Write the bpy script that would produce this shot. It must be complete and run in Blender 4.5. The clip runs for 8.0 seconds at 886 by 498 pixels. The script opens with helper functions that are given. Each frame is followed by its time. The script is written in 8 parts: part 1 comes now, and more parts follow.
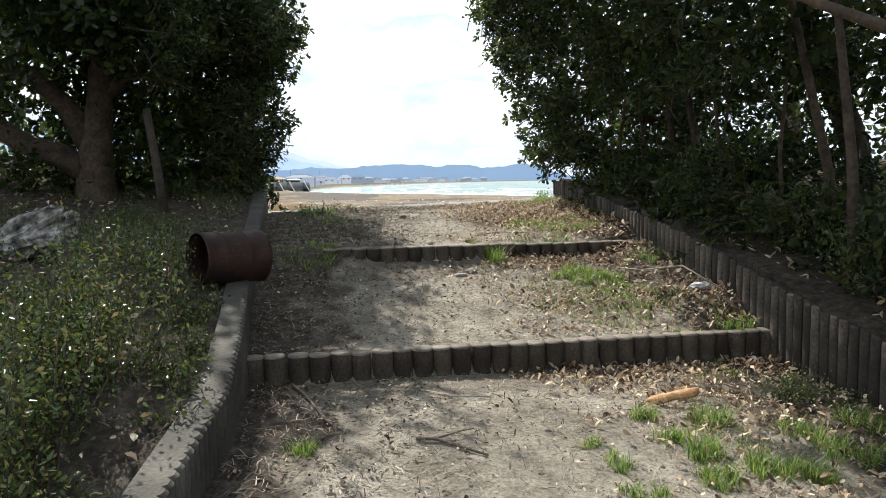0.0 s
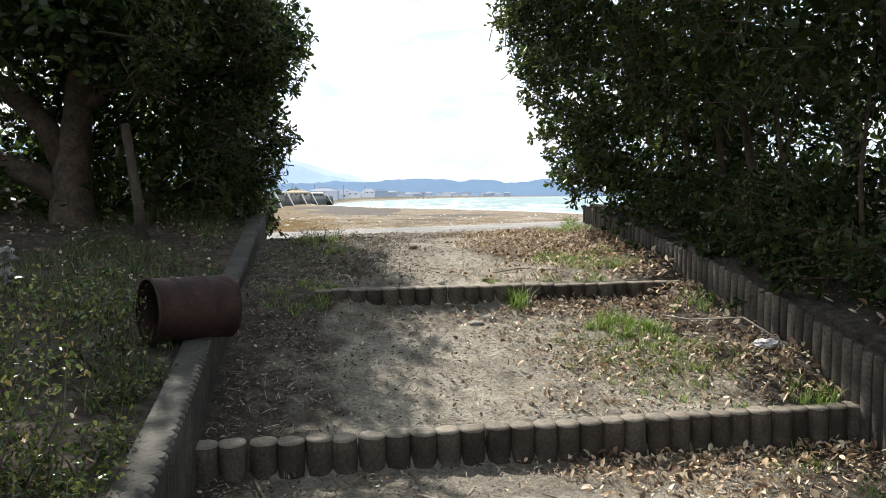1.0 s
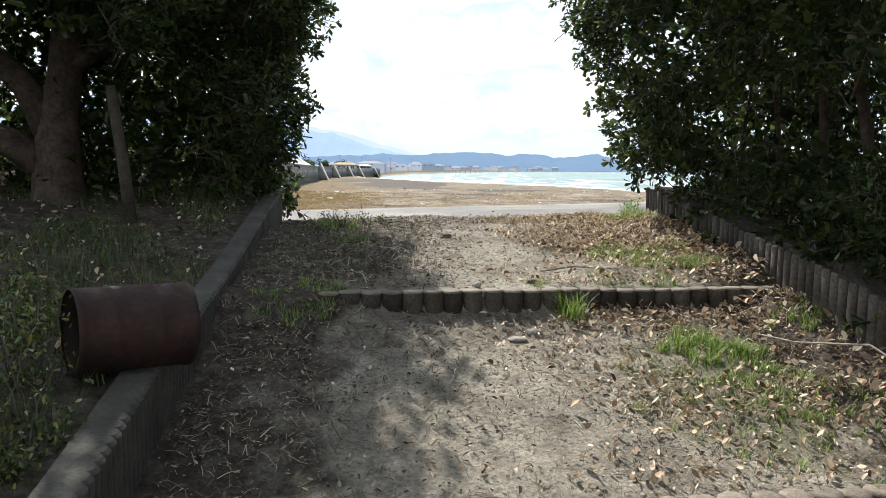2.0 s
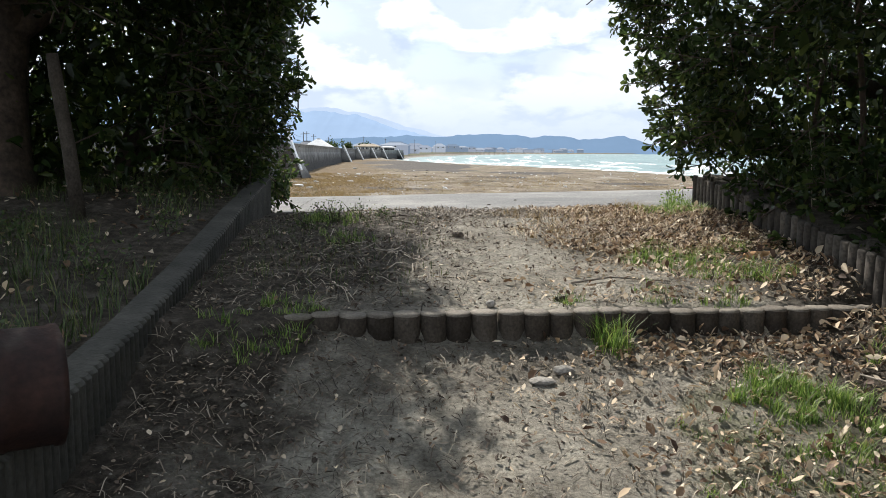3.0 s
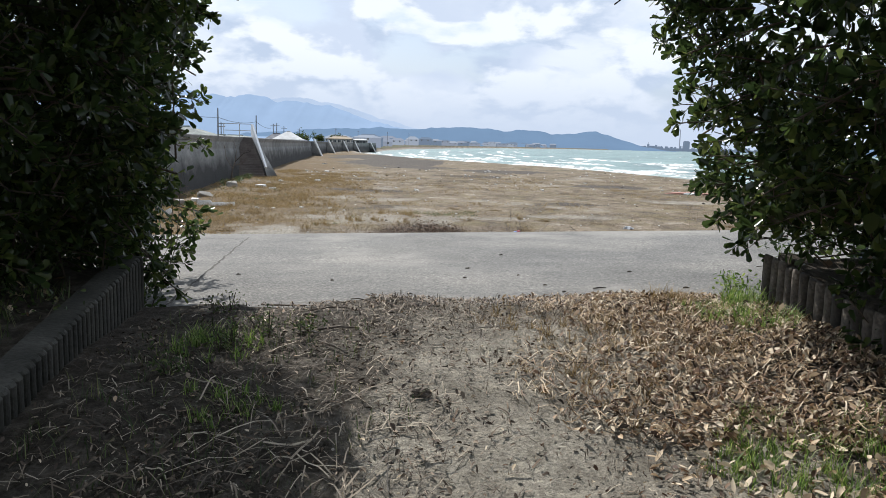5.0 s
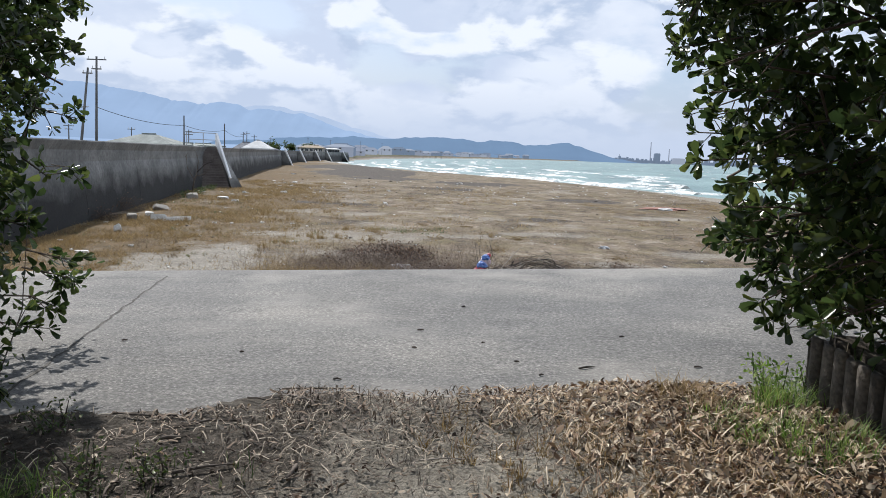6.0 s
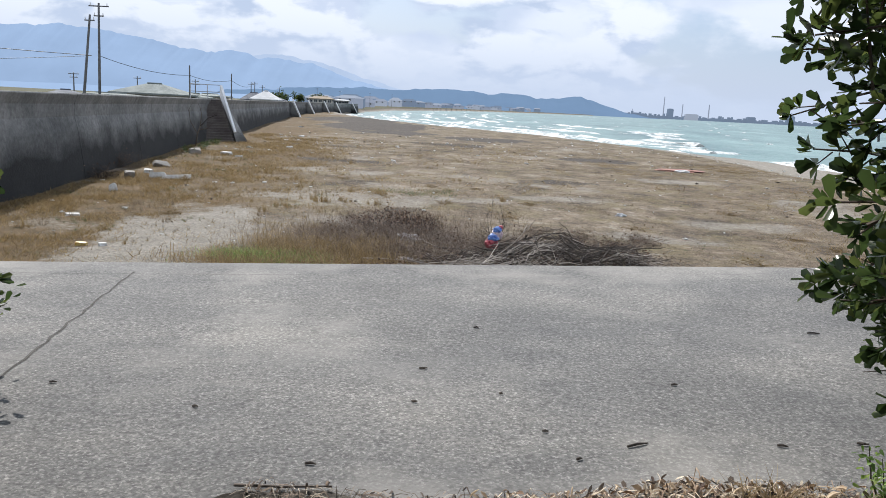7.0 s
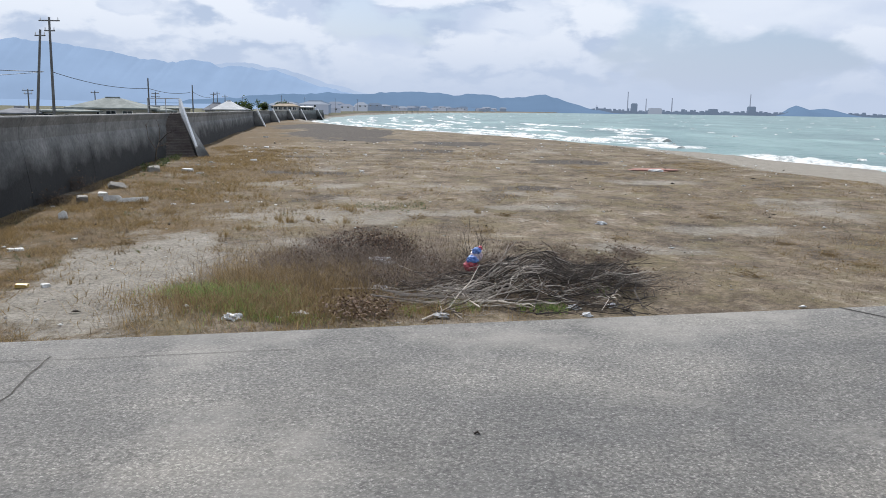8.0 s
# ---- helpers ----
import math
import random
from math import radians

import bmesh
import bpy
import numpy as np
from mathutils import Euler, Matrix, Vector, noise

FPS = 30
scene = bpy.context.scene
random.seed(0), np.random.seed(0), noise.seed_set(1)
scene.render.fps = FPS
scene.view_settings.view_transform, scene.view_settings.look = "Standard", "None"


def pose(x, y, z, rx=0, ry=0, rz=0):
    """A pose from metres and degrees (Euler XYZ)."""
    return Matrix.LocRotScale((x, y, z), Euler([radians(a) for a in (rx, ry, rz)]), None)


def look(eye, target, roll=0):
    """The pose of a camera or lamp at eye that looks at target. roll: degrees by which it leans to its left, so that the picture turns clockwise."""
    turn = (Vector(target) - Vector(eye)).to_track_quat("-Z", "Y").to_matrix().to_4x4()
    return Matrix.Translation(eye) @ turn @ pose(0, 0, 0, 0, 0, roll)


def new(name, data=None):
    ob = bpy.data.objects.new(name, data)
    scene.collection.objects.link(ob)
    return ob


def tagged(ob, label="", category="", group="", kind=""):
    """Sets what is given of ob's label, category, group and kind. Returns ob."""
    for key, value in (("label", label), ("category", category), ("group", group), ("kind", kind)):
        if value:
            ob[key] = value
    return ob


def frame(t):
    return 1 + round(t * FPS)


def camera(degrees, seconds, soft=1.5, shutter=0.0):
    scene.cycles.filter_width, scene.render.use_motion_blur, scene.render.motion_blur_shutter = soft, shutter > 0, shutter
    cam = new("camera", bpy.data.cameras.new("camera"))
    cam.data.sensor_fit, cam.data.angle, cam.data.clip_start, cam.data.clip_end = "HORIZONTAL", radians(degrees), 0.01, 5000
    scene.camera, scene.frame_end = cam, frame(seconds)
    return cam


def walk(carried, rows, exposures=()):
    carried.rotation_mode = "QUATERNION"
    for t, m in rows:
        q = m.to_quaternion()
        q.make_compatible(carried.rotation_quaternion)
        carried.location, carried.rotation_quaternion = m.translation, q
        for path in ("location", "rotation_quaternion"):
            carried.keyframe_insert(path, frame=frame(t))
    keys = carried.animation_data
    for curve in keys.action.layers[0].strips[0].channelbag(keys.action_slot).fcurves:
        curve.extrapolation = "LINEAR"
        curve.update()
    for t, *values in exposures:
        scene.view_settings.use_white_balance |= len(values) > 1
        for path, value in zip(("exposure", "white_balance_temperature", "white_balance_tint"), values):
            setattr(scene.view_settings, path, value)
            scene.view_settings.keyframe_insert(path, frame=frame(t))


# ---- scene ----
cam = camera(60.0, 8.0, soft=0.8)
PATH = [
    (0, (-0.354, -4.872, 1.097), (-0.267, -2.882, 0.921), -0.9),
    (0.5, (-0.284, -4.375, 1.143), (-0.343, -2.386, 0.95), 0.0),
    (1, (-0.228, -3.763, 1.225), (-0.199, -1.768, 1.087), -0.3),
    (1.5, (-0.095, -3.194, 1.273), (-0.187, -1.2, 1.146), -0.8),
    (1.7, (-0.161, -2.93, 1.267), (-0.269, -0.94, 1.097), 0.2),
    (2.8, (-0.048, -1.488, 1.323), (-0.118, 0.496, 1.086), 0.5),
    (3, (-0.089, -1.318, 1.305), (-0.24, 0.66, 1.052), 0.6),
    (3.5, (-0.088, -0.597, 1.377), (-0.119, 1.386, 1.123), 0.8),
    (4, (-0.053, -0.016, 1.494), (-0.105, 1.963, 1.21), 0.4),
    (4.5, (-0.176, 0.54, 1.606), (-0.298, 2.516, 1.322), 2.7),
    (4.7, (-0.232, 0.772, 1.721), (-0.332, 2.751, 1.451), 2.2),
    (5.8, (-0.092, 2.425, 1.867), (-0.157, 4.405, 1.592), 1.0),
    (6, (-0.082, 2.675, 1.947), (-0.09, 4.66, 1.704), 2.1),
    (6.5, (-0.036, 3.287, 2.011), (0.074, 5.257, 1.683), 1.0),
    (7, (-0.11, 3.862, 2.203), (-0.135, 5.828, 1.839), 2.9),
    (7.2, (-0.151, 4.161, 2.245), (-0.23, 6.122, 1.858), 2.7),
    (7.5, (-0.164, 4.507, 2.329), (-0.163, 6.484, 2.025), 2.4),
    (8, (-0.218, 5.129, 2.448), (-0.17, 7.097, 2.091), 0.9),
]
walk(cam, [(t, look(eye, target, roll)) for t, eye, target, roll in PATH],
     exposures=[(0.0, 0.68, 6750, 10), (1.0, 0.74, 6750, 10), (1.7, 0.72, 6700, 10), (2.8, 0.44, 6600, 10), (3.5, 0.32, 6500, 10), (4.5, 0.21, 6450, 10), (6.0, 0.04, 6300, 12), (7.0, 0.09, 6300, 12), (7.5, 0.0, 6300, 12), (8.0, -0.06, 6300, 12)])

# ---------------------------------------------------------------- world and sun
SUN_EL, SUN_AZ = radians(44), radians(-26)      # azimuth from +y towards +x
sun_dir = Vector((math.sin(SUN_AZ) * math.cos(SUN_EL), math.cos(SUN_AZ) * math.cos(SUN_EL), math.sin(SUN_EL)))


def make_world():
    w = bpy.data.worlds.new("sky")
    scene.world = w
    w.use_nodes = True
    nt = w.node_tree
    N, L = nt.nodes, nt.links
    N.clear()
    out, bg = N.new("ShaderNodeOutputWorld"), N.new("ShaderNodeBackground")
    sky = N.new("ShaderNodeTexSky")
    sky.sky_type, sky.sun_disc = "NISHITA", False
    sky.sun_elevation, sky.sun_rotation = SUN_EL, SUN_AZ
    sky.dust_density = 2.0
    bg.inputs["Strength"].default_value = 0.11
    co = N.new("ShaderNodeTexCoord")
    sep = N.new("ShaderNodeSeparateXYZ")
    L.new(co.outputs["Generated"], sep.inputs[0])
    mx = N.new("ShaderNodeMath"); mx.operation = "MAXIMUM"; mx.inputs[1].default_value = 0.0
    L.new(sep.outputs[2], mx.inputs[0])

    def cloud(scale, detail, rough, place, stretch, distort=0.0):
        mp = N.new("ShaderNodeMapping")
        mp.inputs["Location"].default_value, mp.inputs["Scale"].default_value = place, stretch
        L.new(co.outputs["Generated"], mp.inputs[0])
        n = N.new("ShaderNodeTexNoise")
        n.inputs["Scale"].default_value, n.inputs["Detail"].default_value, n.inputs["Roughness"].default_value = scale, detail, rough
        n.inputs["Distortion"].default_value = distort
        L.new(mp.outputs[0], n.inputs["Vector"])
        return n.outputs[0]

    def span(v, a, b, c, d):
        r = N.new("ShaderNodeMapRange"); r.interpolation_type = "SMOOTHSTEP"
        for k, val in zip(("From Min", "From Max", "To Min", "To Max"), (a, b, c, d)):
            r.inputs[k].default_value = val
        L.new(v, r.inputs["Value"])
        return r.outputs[0]

    def blend(f, a, c):
        x = N.new("ShaderNodeMix"); x.data_type = "RGBA"
        L.new(f, x.inputs["Factor"])
        for key, v in (("A", a), ("B", c)):
            if isinstance(v, tuple):
                x.inputs[key].default_value = (*v, 1)
            else:
                L.new(v, x.inputs[key])
        return x.outputs["Result"]

    # cumulus: the same billows twice, a little apart in height, give lit tops and grey undersides
    wide = (1.0, 1.0, 2.1)
    here, above = cloud(8.5, 8, 0.52, (0.3, 0.1, 0.0), wide, 0.2), cloud(8.5, 8, 0.52, (0.3, 0.1, 0.055), wide, 0.2)
    dif = N.new("ShaderNodeMath"); dif.operation = "SUBTRACT"
    L.new(here, dif.inputs[0]); L.new(above, dif.inputs[1])
    lit = blend(span(dif.outputs[0], -0.08, 0.07, 0.0, 1.0), (4.7, 5.6, 7.0), (7.9, 8.4, 9.0))
    veil = blend(span(cloud(4.0, 6, 0.5, (2.0, 0.7, 0.4), wide), 0.42, 0.62, 0.0, 1.0), (5.6, 6.4, 7.7), (7.3, 7.9, 8.7))
    body = blend(span(here, 0.44, 0.53, 0.0, 1.0), veil, lit)
    blue = N.new("ShaderNodeMix"); blue.data_type = "RGBA"
    blue.inputs["Factor"].default_value = 0.5
    blue.inputs["B"].default_value = (3.8, 5.3, 7.6, 1)
    L.new(sky.outputs[0], blue.inputs["A"])
    gap = span(cloud(4.6, 7, 0.5, (0.9, 0.2, 1.3), wide, 0.2), 0.36, 0.45, 0.0, 1.0)
    deck = blend(gap, blue.outputs["Result"], body)
    # pale haze towards the horizon
    hazy = blend(span(mx.outputs[0], 0.0, 0.13, 0.95, 0.0), deck, (5.1, 5.9, 7.2))
    L.new(hazy, bg.inputs["Color"]); L.new(bg.outputs[0], out.inputs[0])


make_world()
sun_data = bpy.data.lights.new("sun", "SUN")
sun_data.energy, sun_data.angle, sun_data.color = 5.0, radians(0.6), (1.0, 0.95, 0.87)
sun = new("sun", sun_data)
sun.rotation_euler = sun_dir.to_track_quat("Z", "Y").to_euler()


# ---------------------------------------------------------------- materials
def surface(name, stops, scale=6.0, detail=6.0, rough=0.85, fine=0.0, fine_scale=60.0, bump=0.0, bump_scale=40.0,
            rand=0.0, metal=0.0, spec=0.5, source="Object", island=False, translucent=0.0, dist=0.01, shine_through=1.0):
    """A noise-ramped surface: stops = [(position, (r, g, b)), ...]."""
    m = bpy.data.materials.new(name)
    m.use_nodes = True
    nt = m.node_tree
    N, L = nt.nodes, nt.links
    b = N["Principled BSDF"]
    co = N.new("ShaderNodeTexCoord")
    n = N.new("ShaderNodeTexNoise")
    n.inputs["Scale"].default_value, n.inputs["Detail"].default_value = scale, detail
    L.new(co.outputs[source], n.inputs["Vector"])
    ramp = N.new("ShaderNodeValToRGB")
    while len(ramp.color_ramp.elements) < len(stops):
        ramp.color_ramp.elements.new(0.5)
    for e, (p, c) in zip(ramp.color_ramp.elements, stops):
        e.position, e.color = p, (*c, 1)
    value = n.outputs[0]
    if rand > 0:
        src = N.new("ShaderNodeNewGeometry").outputs["Random Per Island"] if island else N.new("ShaderNodeObjectInfo").outputs["Random"]
        mm = N.new("ShaderNodeMix")
        mm.inputs[0].default_value = rand
        L.new(value, mm.inputs[2]); L.new(src, mm.inputs[3])
        value = mm.outputs[0]
    L.new(value, ramp.inputs[0])
    colour = ramp.outputs[0]
    if fine > 0:
        f = N.new("ShaderNodeTexNoise")
        f.inputs["Scale"].default_value, f.inputs["Detail"].default_value = fine_scale, 4
        L.new(co.outputs[source], f.inputs["Vector"])
        mr = N.new("ShaderNodeMapRange")
        mr.inputs["From Min"].default_value, mr.inputs["From Max"].default_value = 0.3, 0.7
        mr.inputs["To Min"].default_value, mr.inputs["To Max"].default_value = 1 - fine, 1 + fine
        L.new(f.outputs[0], mr.inputs["Value"])
        mul = N.new("ShaderNodeMix"); mul.data_type = "RGBA"; mul.blend_type = "MULTIPLY"
        mul.inputs["Factor"].default_value = 1
        cmb = N.new("ShaderNodeCombineColor")
        for k in range(3):
            L.new(mr.outputs[0], cmb.inputs[k])
        L.new(colour, mul.inputs["A"]); L.new(cmb.outputs[0], mul.inputs["B"])
        colour = mul.outputs["Result"]
    L.new(colour, b.inputs["Base Color"])
    b.inputs["Roughness"].default_value, b.inputs["Metallic"].default_value = rough, metal
    b.inputs["Specular IOR Level"].default_value = spec
    if bump > 0:
        bn = N.new("ShaderNodeTexNoise")
        bn.inputs["Scale"].default_value, bn.inputs["Detail"].default_value = bump_scale, 5
        L.new(co.outputs[source], bn.inputs["Vector"])
        bp = N.new("ShaderNodeBump")
        bp.inputs["Strength"].default_value, bp.inputs["Distance"].default_value = bump, dist
        L.new(bn.outputs[0], bp.inputs["Height"]); L.new(bp.outputs[0], b.inputs["Normal"])
    if translucent > 0:
        tr = N.new("ShaderNodeBsdfTranslucent")
        ms = N.new("ShaderNodeMixShader")
        ms.inputs[0].default_value = translucent
        tint = N.new("ShaderNodeMix"); tint.data_type = "RGBA"; tint.blend_type = "MULTIPLY"
        tint.inputs["Factor"].default_value = 1
        tint.inputs["B"].default_value = (shine_through, shine_through, shine_through, 1)
        L.new(colour, tint.inputs["A"]); L.new(tint.outputs["Result"], tr.inputs[0])
        L.new(b.outputs[0], ms.inputs[1]); L.new(tr.outputs[0], ms.inputs[2])
        L.new(ms.outputs[0], N["Material Output"].inputs[0])
    return m


# Log sides darkened as backlit, tops paled as sunlit: light put into the colours.
M_log = surface("shaded_weathered_log", [(0.3, (0.036, 0.029, 0.023)), (0.55, (0.068, 0.056, 0.045)), (0.8, (0.115, 0.098, 0.08))], 9, fine=0.3, fine_scale=70, bump=0.6, bump_scale=50, rand=0.35, spec=0.15)
M_logtop = surface("sunlit_log_end", [(0.3, (0.095, 0.08, 0.064)), (0.7, (0.21, 0.185, 0.152))], 14, fine=0.3, fine_scale=80, bump=0.4, bump_scale=60, rand=0.3)
M_rib = surface("ribbed_concrete", [(0.3, (0.022, 0.018, 0.014)), (0.52, (0.047, 0.039, 0.031)), (0.8, (0.125, 0.107, 0.088))], 5.5, fine=0.35, fine_scale=45, bump=0.5, bump_scale=60, rand=0.35)
# left wall: ribbed side darker than its flat top
M_darkrib = surface("dark_ribbed_concrete", [(0.3, (0.028, 0.028, 0.023)), (0.55, (0.06, 0.058, 0.049)), (0.8, (0.12, 0.114, 0.098))], 3.5, fine=0.25, fine_scale=45, bump=0.5, bump_scale=60)
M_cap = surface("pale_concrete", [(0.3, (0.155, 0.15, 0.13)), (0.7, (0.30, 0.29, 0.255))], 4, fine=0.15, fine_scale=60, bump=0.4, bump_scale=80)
M_bark = surface("dark_bark", [(0.3, (0.035, 0.025, 0.018)), (0.7, (0.115, 0.082, 0.058))], 7, fine=0.4, fine_scale=30, bump=0.8, bump_scale=25)
M_leaf = surface("glossy_leaf", [(0.2, (0.015, 0.026, 0.009)), (0.6, (0.032, 0.052, 0.015)), (0.9, (0.08, 0.098, 0.026))], 1.2, rough=0.2, spec=0.28, rand=0.7, island=True, translucent=0.3, shine_through=2.8)


# ---------------------------------------------------------------- mesh helpers
def mesh(name, V, F, mat, smooth=False):
    me = bpy.data.meshes.new(name)
    if isinstance(F, np.ndarray):
        n, k = F.shape
        me.vertices.add(len(V))
        me.vertices.foreach_set("co", np.asarray(V, np.float32).ravel())
        me.loops.add(n * k)
        me.loops.foreach_set("vertex_index", F.astype(np.int32).ravel())
        me.polygons.add(n)
        me.polygons.foreach_set("loop_start", np.arange(n, dtype=np.int32) * k)
        me.update(calc_edges=True)
    else:
        me.from_pydata(np.asarray(V, float).tolist(), [], [list(map(int, f)) for f in F])
    for m in (mat if isinstance(mat, (list, tuple)) else [mat]):
        me.materials.append(m)
    if smooth:
        me.polygons.foreach_set("use_smooth", [True] * len(me.polygons))
    me.update()
    return me


def thing(name, data, label="", category="", group="", kind=""):
    return tagged(new(name, data), label, category, group, kind)


def part(name, data, parent, label=""):
    ob = new(name, data)
    ob.parent = parent
    if label:
        ob["label"] = label
    return ob


class Parts:
    """Gathers pieces of one mesh."""
    def __init__(self):
        self.v, self.f, self.n = [], [], 0

    def add(self, V, F):
        V = np.asarray(V, float)
        self.v.append(V)
        self.f += [[i + self.n for i in f] for f in F]
        self.n += len(V)
        return self

    def box(self, x0, y0, z0, x1, y1, z1, m=None):
        V = np.array([[x, y, z] for x in (x0, x1) for y in (y0, y1) for z in (z0, z1)], float)
        if m is not None:
            V = np.array([m @ Vector(v) for v in V])
        return self.add(V, [[0, 1, 3, 2], [4, 6, 7, 5], [0, 4, 5, 1], [2, 3, 7, 6], [0, 2, 6, 4], [1, 5, 7, 3]])

    def tube(self, pts, radii, sides=8, caps=True):
        pts = [Vector(p) for p in pts]
        V, F = [], []
        up = Vector((0.13, 0.2, 1)).normalized()
        for i, p in enumerate(pts):
            d = (pts[min(i + 1, len(pts) - 1)] - pts[max(i - 1, 0)]).normalized()
            a = d.cross(up if abs(d.dot(up)) < 0.95 else Vector((1, 0, 0))).normalized()
            b = d.cross(a)
            for k in range(sides):
                q = 2 * math.pi * k / sides
                V.append(p + radii[i] * (math.cos(q) * a + math.sin(q) * b))
        for i in range(len(pts) - 1):
            for k in range(sides):
                j = (k + 1) % sides
                F.append([i * sides + k, i * sides + j, (i + 1) * sides + j, (i + 1) * sides + k])
        if caps:
            F += [list(range(sides))[::-1], [(len(pts) - 1) * sides + k for k in range(sides)]]
        return self.add([tuple(v) for v in V], F)

    def done(self, name, mat, smooth=False):
        return mesh(name, np.concatenate(self.v), self.f, mat, smooth)


def leaves(rng, pos, size, droop=0.3, aspect=0.5, out=None, fold=0.25):
    """Folded obovate leaves, six corners each. pos: N x 3."""
    n = len(pos)
    d = rng.normal(size=(n, 3))
    if out is not None:
        d = d * 0.7 + out
    d[:, 2] -= droop
    d /= np.linalg.norm(d, axis=1)[:, None]
    r = rng.normal(size=(n, 3))
    s = np.cross(d, r)
    s /= np.linalg.norm(s, axis=1)[:, None] + 1e-9
    u = np.cross(s, d)
    ln = (size * rng.uniform(0.6, 1.25, n))[:, None]
    w = ln * aspect * 0.5
    V = np.stack([pos, pos + d * ln * 0.45 + s * w * 0.72 + u * w * fold, pos + d * ln * 0.86 + s * w * 0.88 + u * w * fold, pos + d * ln,
                  pos + d * ln * 0.86 - s * w * 0.88 + u * w * fold, pos + d * ln * 0.45 - s * w * 0.72 + u * w * fold], 1).reshape(-1, 3)
    i = np.arange(n)[:, None] * 6
    F = np.concatenate([i + [0, 1, 2, 3], i + [0, 3, 4, 5]], 0)
    return V, F


def vnoise(x, y, s, seed=0):
    """Smooth value noise on arrays, -1 to 1."""
    g = np.random.RandomState(seed).uniform(-1, 1, (64, 64))
    x, y = np.asarray(x, float) / s + 1000, np.asarray(y, float) / s + 1000
    i, j = np.floor(x).astype(int), np.floor(y).astype(int)
    fx, fy = x - i, y - j
    fx, fy = fx * fx * (3 - 2 * fx), fy * fy * (3 - 2 * fy)
    q = lambda a, b: g[a % 64, b % 64]
    return (q(i, j) * (1 - fx) + q(i + 1, j) * fx) * (1 - fy) + (q(i, j + 1) * (1 - fx) + q(i + 1, j + 1) * fx) * fy


def step(a, b, x):
    t = np.clip((np.asarray(x, float) - a) / (b - a), 0, 1)
    return t * t * (3 - 2 * t)


# ---------------------------------------------------------------- plan
def left_face(y):
    return np.interp(y, [-9, -3.2, -2.2, -1.2, -0.2, 0.8, 6.2], [-2.6, -1.42, -1.27, -1.235, -1.365, -1.54, -2.36])


def left_top(y):
    return np.interp(y, [-9, -3.2, -2.2, -1.2, -0.2, 0.8, 2, 3, 4.5, 6.2], [-0.6, -0.17, -0.05, 0.11, 0.27, 0.40, 0.50, 0.62, 0.84, 1.05])


def right_face(y):
    return np.interp(y, [-9, -1, 1.0, 3.27, 6.6], [3.6, 2.72, 2.46, 2.14, 1.83])


def right_top(y):
    return np.interp(y, [-9, -0.3, 0.95, 1.6, 1.93, 2.85, 3.4, 4.2, 5.08, 6.6], [-0.05, 0.04, 0.27, 0.42, 0.49, 0.665, 0.725, 0.84, 0.94, 1.10])


LEFT_END, RIGHT_END = 6.0, 6.6
row_one = lambda x: 0.36 + 0.2566 * np.asarray(x, float)      # y of the lower log row
row_two = lambda x: 2.738 + 0.2537 * np.asarray(x, float)     # y of the upper log row
road_near = lambda x: 6.1 + 0.104 * np.asarray(x, float)
road_far = lambda x: 11.56 + 0.075 * np.asarray(x, float)
road_z = lambda x, y: 0.66 + 0.031 * np.clip(np.asarray(x, float), -9, 9) - 0.006 * (np.asarray(y, float) - 6.1)
spill = lambda x: np.interp(x, [-2.2, -1.7, -1.28, -1.18, -0.92, -0.58, -0.2, 0.35, 0.78, 1.34, 1.73, 1.9], [6.3, 6.38, 6.34, 6.6, 6.73, 6.75, 6.66, 6.7, 6.83, 6.84, 6.77, 6.9])
WALL_LINE = [(-11.7, 8.0), (-12.3, 14.0), (-13.9, 29.9), (-16.1, 45.0), (-18.5, 62.0), (-29.2, 132.0), (-33.6, 160.0), (-37.6, 198.0), (-42.0, 262.0), (-45.5, 320.0), (-50, 420),
             (-48, 600), (-22, 900), (40, 1300), (190, 1900), (420, 2600), (700, 3100)]
wall_x = lambda y: np.interp(y, [p[1] for p in WALL_LINE], [p[0] for p in WALL_LINE])
veg_x = lambda y: np.interp(y, [12, 44, 55, 86, 99, 121, 150, 180, 230, 300, 420, 600, 900, 1300, 1900, 2600], [24, 23.2, 21.2, 20.4, 16.8, 7.9, -8, -22, -38, -47, -56, -54, -28, 34, 184, 414])
water_x = lambda y: np.interp(y, [12, 60, 76, 84.5, 96, 105, 116, 129, 150, 169, 194, 240, 294, 420, 600, 900, 1300, 1900, 2600], [46, 44, 42, 38.5, 36.5, 32.6, 27.9, 22.1, 9.9, -0.7, -14.5, -32, -44, -52, -50, -24, 38, 188, 418])
wall_top = lambda y: np.interp(y, [14, 30, 62, 132, 220, 360], [2.06, 2.02, 1.92, 1.75, 1.6, 1.5])
SEA = -2.4


